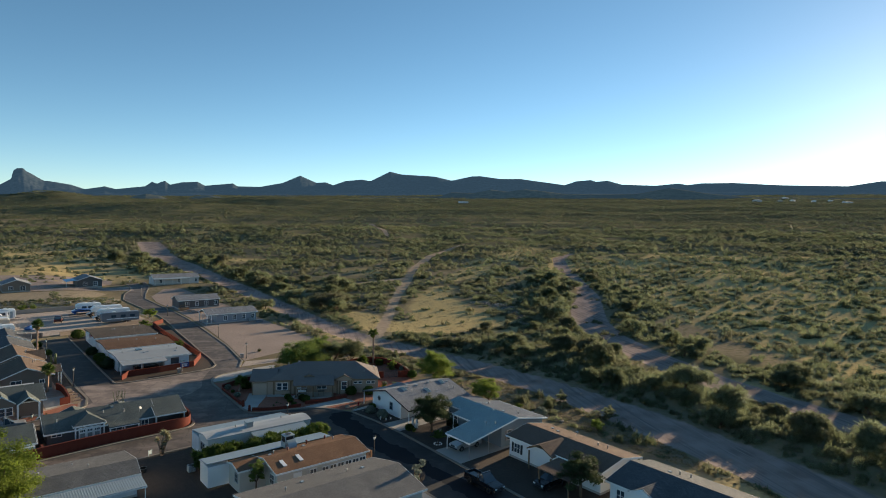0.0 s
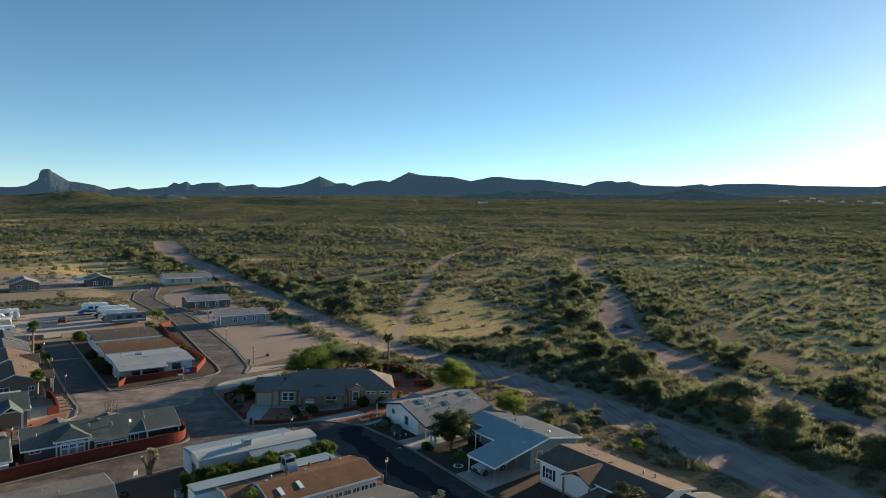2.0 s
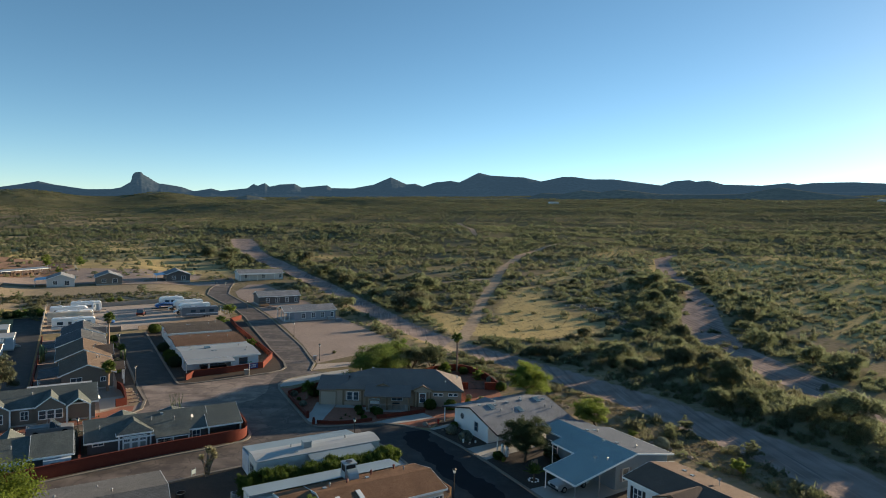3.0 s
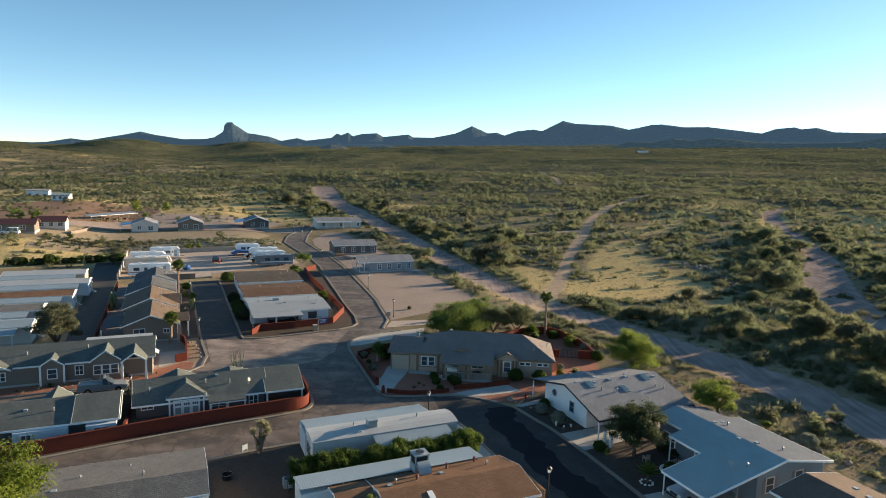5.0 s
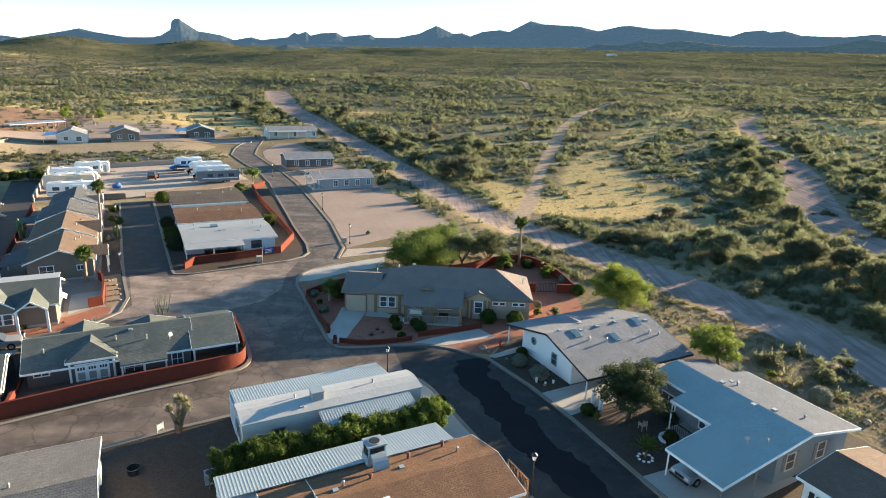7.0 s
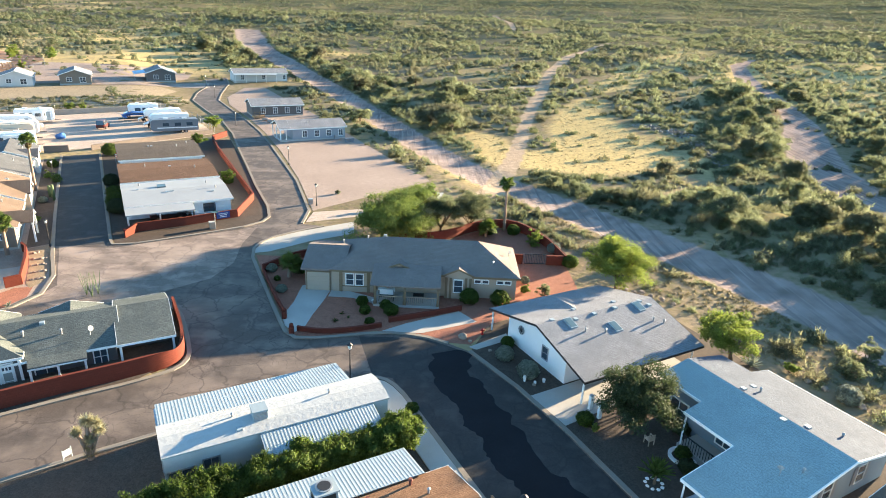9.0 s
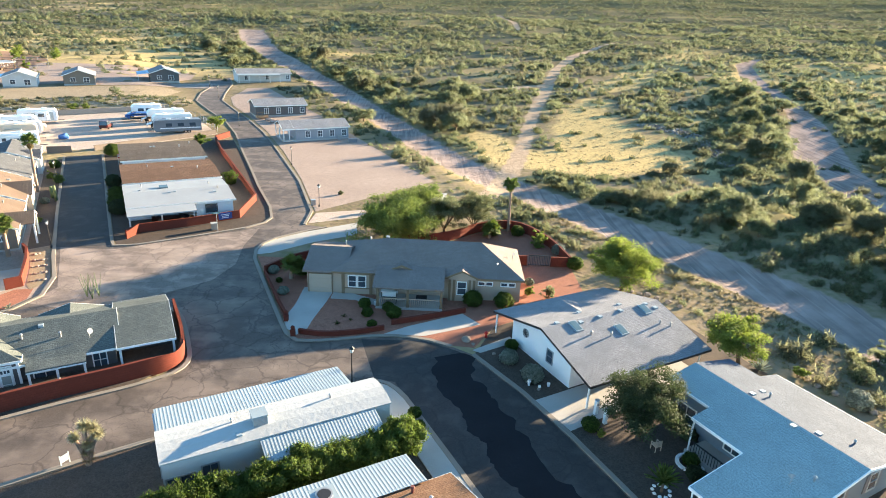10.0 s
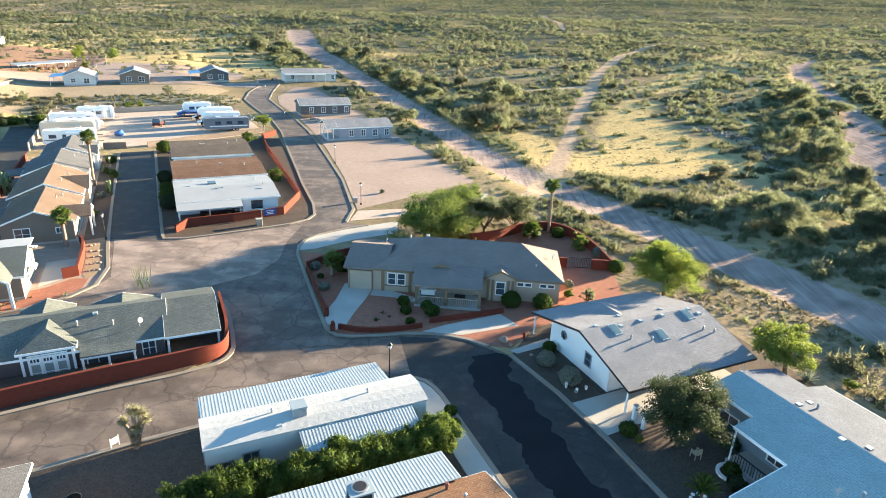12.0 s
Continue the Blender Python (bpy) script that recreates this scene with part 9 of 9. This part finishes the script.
for k in range(5):
    part("stripe", abox(0.03, -0.01, 2.72 - k * 0.14, 0.9, 0.01, 2.86 - k * 0.14), "stripe_red" if k % 2 == 0 else "trim", e)
for i, (x, y) in enumerate(((-31.8, 178.4), (-33.4, 180.0), (-30.4, 178.0))):
    rock("reddish mound of soil beside the dark house", x, y, 1.0, 90 + i, "gravel_pink", 0.5)
e = thing("condenser_unit", pose(*G(60.6, 149.6), height(*G(60.6, 149.6)), 0, 0, 26), "dark air conditioner units beside the grey house", "air conditioner")
part("body", abox(-0.9, -0.4, 0, -0.05, 0.4, 0.85), "rv_grey", e)
part("body", abox(0.05, -0.4, 0, 0.9, 0.4, 0.85), "rv_grey", e)

# ---- vehicles ----


def wheels(e, places, r=0.34, w=0.22):
    for x, y in places:
        bm = bmesh.new()
        tube(bm, [(x, y - w / 2, r), (x, y + w / 2, r)], [r, r], 16)
        t = part("tyre", bm, "rubber", e)
        bm = bmesh.new()
        tube(bm, [(x, y - w / 2 - 0.015, r), (x, y + w / 2 + 0.015, r)], [r * 0.58, r * 0.58], 12)
        part("rim", bm, "chrome", t)


def loft(prof_lo, prof_hi, y_lo, y_hi):
    """A body between a lower side outline and an inset upper one; outlines are rows of x, z."""
    bm = bmesh.new()
    rows = []
    for prof, yy in ((prof_lo, y_lo), (prof_hi, y_hi), (prof_hi, -y_hi), (prof_lo, -y_lo)):
        rows.append([bm.verts.new((x, yy, z)) for x, z in prof])
    for a, b in zip(rows, rows[1:]):
        for i in range(len(a) - 1):
            bm.faces.new((a[i], a[i + 1], b[i + 1], b[i]))
    bm.faces.new([r[0] for r in rows])
    bm.faces.new([r[-1] for r in rows][::-1])
    bmesh.ops.recalc_face_normals(bm, faces=bm.faces)
    return bm


def car(name, label, x, y, turn, paint, length=4.7, tall=1.75, kind="suv"):
    e = thing(name, pose(x, y, height(x, y) + 0.03, 0, 0, turn), label, "car")
    h = length / 2
    bm = bmesh.new()
    side = [(-h, 0.35), (-h, 0.95), (-h * 0.96, 1.02), (h * 0.42, 1.02), (h * 0.93, 0.9), (h, 0.75), (h, 0.35)]
    a = [bm.verts.new((px, 0.88, pz)) for px, pz in side]
    b = [bm.verts.new((px, -0.88, pz)) for px, pz in side]
    bm.faces.new(a), bm.faces.new(b[::-1])
    for i in range(len(side)):
        j = (i + 1) % len(side)
        bm.faces.new((a[i], b[i], b[j], a[j]))
    bmesh.ops.recalc_face_normals(bm, faces=bm.faces)
    bmesh.ops.bevel(bm, geom=bm.edges[:], offset=0.06, segments=2, affect="EDGES")
    part("body", bm, paint, e, smooth=False)
    back = -h * 0.94 if kind == "suv" else (-h * 0.05 if kind == "pickup" else -h * 0.7)
    cab = [(back, 1.0), (back + 0.18, tall - 0.04), (h * 0.08, tall - 0.02), (h * 0.45, 1.0)]
    bm = bmesh.new()
    lo = [bm.verts.new(p) for p in ((cab[0][0], 0.84, 1.0), (cab[3][0], 0.84, 1.0), (cab[3][0], -0.84, 1.0), (cab[0][0], -0.84, 1.0))]
    hi = [bm.verts.new(p) for p in ((cab[1][0], 0.68, tall), (cab[2][0], 0.68, tall), (cab[2][0], -0.68, tall), (cab[1][0], -0.68, tall))]
    bm.faces.new(hi)
    for i in range(4):
        j = (i + 1) % 4
        bm.faces.new((lo[i], lo[j], hi[j], hi[i]))
    bmesh.ops.recalc_face_normals(bm, faces=bm.faces)
    part("cabin", bm, "glass", e)
    part("roof", abox(cab[1][0] - 0.03, -0.7, tall - 0.02, cab[2][0] + 0.03, 0.7, tall + 0.04), paint, e)
    for s in (-1, 1):
        for px in (back + 0.09, h * 0.02 - 0.4, h * 0.27):
            bm = bmesh.new()
            tube(bm, [(px, s * 0.855, 1.0), (px - (0.0 if px < h * 0.1 else 0.3), s * 0.69, tall)], [0.04, 0.04], 4)
            part("pillar", bm, paint, e)
        part("headlight", abox(h - 0.05, s * 0.62 - 0.16, 0.68, h + 0.012, s * 0.62 + 0.16, 0.84), "lamp_glass", e)
        part("tail_light", abox(-h - 0.012, s * 0.72 - 0.1, 0.72, -h + 0.05, s * 0.72 + 0.1, 0.92), "fire_red", e)
    part("grille", abox(h - 0.03, -0.4, 0.6, h + 0.01, 0.4, 0.8), "iron", e)
    part("bumper", abox(h - 0.06, -0.85, 0.36, h + 0.05, 0.85, 0.55), "chrome" if kind != "suv" else "iron", e)
    if kind == "pickup":
        part("bed", box(box(abox(-h + 0.05, -0.8, 1.0, back - 0.05, -0.72, 1.2), -h + 0.05, 0.72, 1.0, back - 0.05, 0.8, 1.2), -h + 0.02, -0.8, 1.0, -h + 0.1, 0.8, 1.2), paint, e)
    wheels(e, [(h * 0.62, 0.8), (h * 0.62, -0.8), (-h * 0.6, 0.8), (-h * 0.6, -0.8)], 0.36)
    return e


car("parked_suv", "silver sport utility car under the carport", 22.4, 55.2, 206, "car_silver", 4.7, 1.85)
car("parked_car", "black car under the white carport", *G(19.6, 108.8), 26, "car_black", 4.6, 1.55, "sedan")
car("pickup_truck", "black pickup truck parked by the kerb", 21.2, 42.6, -64, "car_black", 5.4, 1.8, "pickup")
car("pickup_truck", "silver pickup truck parked on the lane", *G(-5.4, 83.5), 26, "car_silver", 5.3, 1.8, "pickup")
car("parked_car", "dark car under the drab carport", *G(44.4, 24.4), 206, "car_black", 4.5, 1.5, "sedan")
car("off_road_car", "dark red off-road car on the pale lot", -65.4, 164.6, 100, "car_red", 3.9, 1.85, "suv")
car("parked_van", "white van before the maroon-roofed house", -126.4, 169.2, 200, "rv_white", 4.8, 1.9, "suv")


def motorhome(label, u, v, length, paint="rv_white", turn=26, tall=3.1, cab=True, stripe="rv_grey"):
    x, y = G(u, v)
    e = thing("motorhome", pose(x, y, height(x, y) + 0.03, 0, 0, turn), label, "motorhome", "motorhomes on the lot")
    h = length / 2
    bm = bmesh.new()
    side = [(-h, 0.55), (-h, tall - 0.25), (-h + 0.25, tall), (h * 0.82, tall), (h, tall - 0.55), (h, 1.75), (h * 0.8, 1.6), (h * 0.8, 0.55)] if cab else [(-h, 0.55), (-h, tall - 0.2), (-h + 0.2, tall), (h - 0.3, tall), (h, tall - 0.4), (h, 0.9), (h - 0.35, 0.55)]
    a = [bm.verts.new((px, 1.2, pz)) for px, pz in side]
    b = [bm.verts.new((px, -1.2, pz)) for px, pz in side]
    bm.faces.new(a), bm.faces.new(b[::-1])
    for i in range(len(side)):
        j = (i + 1) % len(side)
        bm.faces.new((a[i], b[i], b[j], a[j]))
    bmesh.ops.recalc_face_normals(bm, faces=bm.faces)
    bmesh.ops.bevel(bm, geom=bm.edges[:], offset=0.09, segments=2, affect="EDGES")
    part("body", bm, paint, e)
    if cab:
        bm = loft([(h * 0.78, 0.5), (h * 0.78, 1.62), (h * 0.98, 1.55), (h * 1.12, 1.15), (h * 1.3, 1.0), (h * 1.32, 0.5)], [(h * 0.78, 0.5), (h * 0.78, 1.62), (h * 0.98, 1.55), (h * 1.1, 1.15), (h * 1.28, 1.0), (h * 1.3, 0.5)], 1.0, 0.9)
        part("cab", bm, paint, e)
        part("windscreen", abox(h * 0.97, -0.8, 1.15, h * 1.05, 0.8, 1.5), "glass", e)
    for s in (-1, 1):
        for k in range(3):
            px = -h * 0.62 + k * h * 0.5
            part("side_window", abox(px - 0.62, s * 1.2 - 0.02, 1.6, px + 0.62, s * 1.2 + 0.02, 2.3), "glass", e)
        part("stripe", abox(-h * 0.95, s * 1.2 - 0.01, 1.15, h * 0.75, s * 1.2 + 0.01, 1.35), stripe, e)
    for k in range(2):
        px = -h * 0.45 + k * h * 0.8
        bm = abox(px - 0.5, -0.4, tall - 0.02, px + 0.5, 0.4, tall + 0.26)
        bmesh.ops.bevel(bm, geom=bm.edges[:], offset=0.08, segments=2, affect="EDGES")
        part("roof_unit", bm, "rv_white", e)
    if not cab:
        bm = abox(-h * 0.1, -1.75, 0.75, h * 0.5, -1.15, 2.75)
        bmesh.ops.bevel(bm, geom=bm.edges[:], offset=0.05, segments=1, affect="EDGES")
        slide = part("slide_out", bm, paint, e)
        part("slide_window", abox(0.05 * h, -1.77, 1.6, h * 0.35, -1.74, 2.3), "glass", slide)
    part("entry_door", abox(h * 0.62, -1.23, 0.7, h * 0.62 + 0.7, -1.19, 2.5), "metal_lt", e)
    wheels(e, [(-h * 0.45, 1.05), (-h * 0.45, -1.05), (-h * 0.3, 1.05), (-h * 0.3, -1.05)] + ([(h * 1.02, 0.95), (h * 1.02, -0.95)] if cab else []), 0.4, 0.24)
    if not cab:
        part("drawbar", abox(h, -0.08, 0.5, h + 1.2, 0.08, 0.62), "iron", e)
    return e


motorhome("white cab-over motorhome with windows", 22.4, 187.4, 6.6, turn=206)
motorhome("white and grey motorhome", 26.0, 180.4, 8.0, turn=206)
motorhome("long white motorhome with a dark stripe", 26.8, 174.4, 8.2, turn=206)
motorhome("long dark grey motorhome with a white roof", 27.2, 168.6, 9.6, "rv_grey", 206, 3.0, False, "rv_white")
motorhome("white travel trailer with rounded front", -2.6, 160.8, 9.0, cab=False)
motorhome("tan fifth-wheel trailer with grey stripes", -3.4, 167.2, 9.6, "wall_tan", cab=False, tall=3.5)
motorhome("white travel trailer with dark windows", -2.4, 172.8, 8.4, cab=False, tall=2.9)
motorhome("white motorhome with a side awning", -3.6, 178.6, 8.6)
motorhome("tall white box trailer", 0.4, 185.6, 7.4, cab=False, stripe="rv_white")
e = thing("covered_boat", pose(*G(20.6, 183.6), height(*G(20.6, 183.6)), 0, 0, 206), "boat under a blue cover on a trailer", "boat")
part("hull", loft([(-3, 0.7), (-3, 1.3), (1.8, 1.35), (3.2, 1.3), (2.2, 0.7)], [(-3, 1.3), (-2.9, 1.5), (1.6, 1.55), (3.0, 1.35), (2.0, 1.3)], 1.05, 0.8), "rv_blue", e)
part("cover", loft([(-3, 1.32), (-2.6, 1.75), (0.8, 1.95), (3.1, 1.34)], [(-3, 1.34), (-2.4, 1.95), (0.6, 2.15), (3.0, 1.36)], 1.05, 0.35), "rv_blue", e)
part("trailer_frame", abox(-3.0, -0.5, 0.45, 3.9, 0.5, 0.6), "iron", e)
part("keel_support", abox(-2.2, -0.3, 0.6, 1.6, 0.3, 0.75), "iron", e)
wheels(e, [(-1.2, 0.95), (-1.2, -0.95)], 0.32)
e = thing("tarp_bundle", pose(*G(5.6, 168.0), height(*G(5.6, 168.0)), 0, 0, 40), "blue tarpaulin bundle beside the trailers", "bundle")
bm = bmesh.new()
bmesh.ops.create_icosphere(bm, subdivisions=2, radius=0.8)
for v in bm.verts:
    v.co = Vector((v.co.x * 1.3, v.co.y, max(v.co.z, -0.5) * 0.9 + 0.45)) * (1 + 0.2 * noise.noise(v.co * 2))
part("cover", bm, "rv_blue", e)

# ---- far buildings behind the terrace ----
def barn(label, x, y, turn, L, W, eave, rise, wall, roof):
    e = thing("barn", pose(x, y, height(x, y), 0, 0, turn), label, "barn")
    gable_body(e, L, W, eave, eave + rise, 0.4, wall)
    gable_roof(e, -L / 2 - 0.4, L / 2 + 0.4, -W / 2 - 0.4, W / 2 + 0.4, 0, eave, eave + rise, roof, "trim_brown")
    for k in range(3):
        window(e, "S", -L / 3 + k * L / 3, 1.2, 1.1, 1.0, L / 2, W / 2)
    return e


barn("long low house with a maroon metal roof", *G(-42.5, 214.0), 26, 17, 7, 2.5, 1.3, "wall_taupe", "metal_maroon")
barn("low house with a maroon roof and pale walls", *G(-31.8, 226.0), 26, 7.5, 7, 2.5, 1.4, "wall_lt", "metal_maroon")
barn("white mobile home on the far slope", -221.5, 314.5, 20, 10, 5, 3.8, 0.5, "wall_white", "coat")
barn("white cabin with blue-grey roof on the far slope", -186.5, 281.0, 20, 7, 6, 2.6, 1.0, "wall_white", "roof_blue")
sx, sy = -132.2, 228.8
e = thing("shade_roof", pose(sx, sy, height(sx, sy), 0, 0, 70), "long low grey metal shade roof on posts beside a corral", "shelter")
bm = bmesh.new()
slab(bm, [(-10.2, -1.9, 2.25), (10.2, -1.9, 2.25), (10.2, 1.9, 2.6), (-10.2, 1.9, 2.6)], 0.12)
part("roof", bm, "metal_grey", e)
for k in range(6):
    for py in (-1.7, 1.7):
        part("post", abox(-9.8 + k * 3.92 - 0.07, py - 0.07, -0.4, -9.8 + k * 3.92 + 0.07, py + 0.07, 2.2 if py < 0 else 2.5), "bark", e)
for k, (du, dr) in enumerate(((-4.0, 0.8), (-1.5, 0.9), (1.8, 0.7), (3.4, 0.9), (6.2, 0.7))):
    rock("dark heap of farm gear under a shade roof", sx + du * 0.342, sy + du * 0.94, dr, 320 + k, "bark", 0.8)
for k, (px, py, turn, ln, wall, roof) in enumerate([(1164, 1328, 20, 26, "wall_lt", "coat"), (1408, 1396, 50, 34, "wall_blue", "coat_grey"), (1494, 1423, 35, 24, "wall_white", "coat"), (1444, 1321, 10, 30, "wall_blue", "roof_pale"), (1380, 1440, 35, 22, "wall_white", "coat"), (1290, 1390, 60, 20, "wall_tan", "roof_pale"), (1515, 1614, 30, 30, "wall_white", "coat"), (427, 1526, 5, 24, "wall_white", "coat")]):
    barn("distant low ranch house among desert scrub", px, py, turn, ln, 11, 3.6, 1.6, wall, roof)
wall_line("wall_brick_low", "low tan block wall on the slope", [(-26, 217.4), (-24.2, 224), (-22.2, 231.4)], 0.9, "tan_block")
for k, (u, v, r, mat) in enumerate([(-43.8, 238, 3.0, "bright_leaf"), (-38.6, 238, 3.0, "bright_leaf"), (-11.6, 293, 2.4, "palo_leaf"), (0.4, 291.5, 2.2, "bright_leaf"), (0, 352, 4.5, "mesquite_leaf"), (-7.4, 270.7, 1.6, "palo_leaf"), (-25, 209.1, 1.2, "bright_leaf"), (-16.4, 204.3, 2.0, "mesquite_leaf"), (-37, 197.3, 2.6, "mesquite_leaf")]):
    ball_shrub("rounded green bush on the earth slope", *G(u, v), r, mat, 980 + k)
post_fence("corral_fence", "grey rail fence of a corral", [(-14, 270), (-1, 272), (-2, 287), (-11, 290), (-14, 270)], 1.4, 3.0)
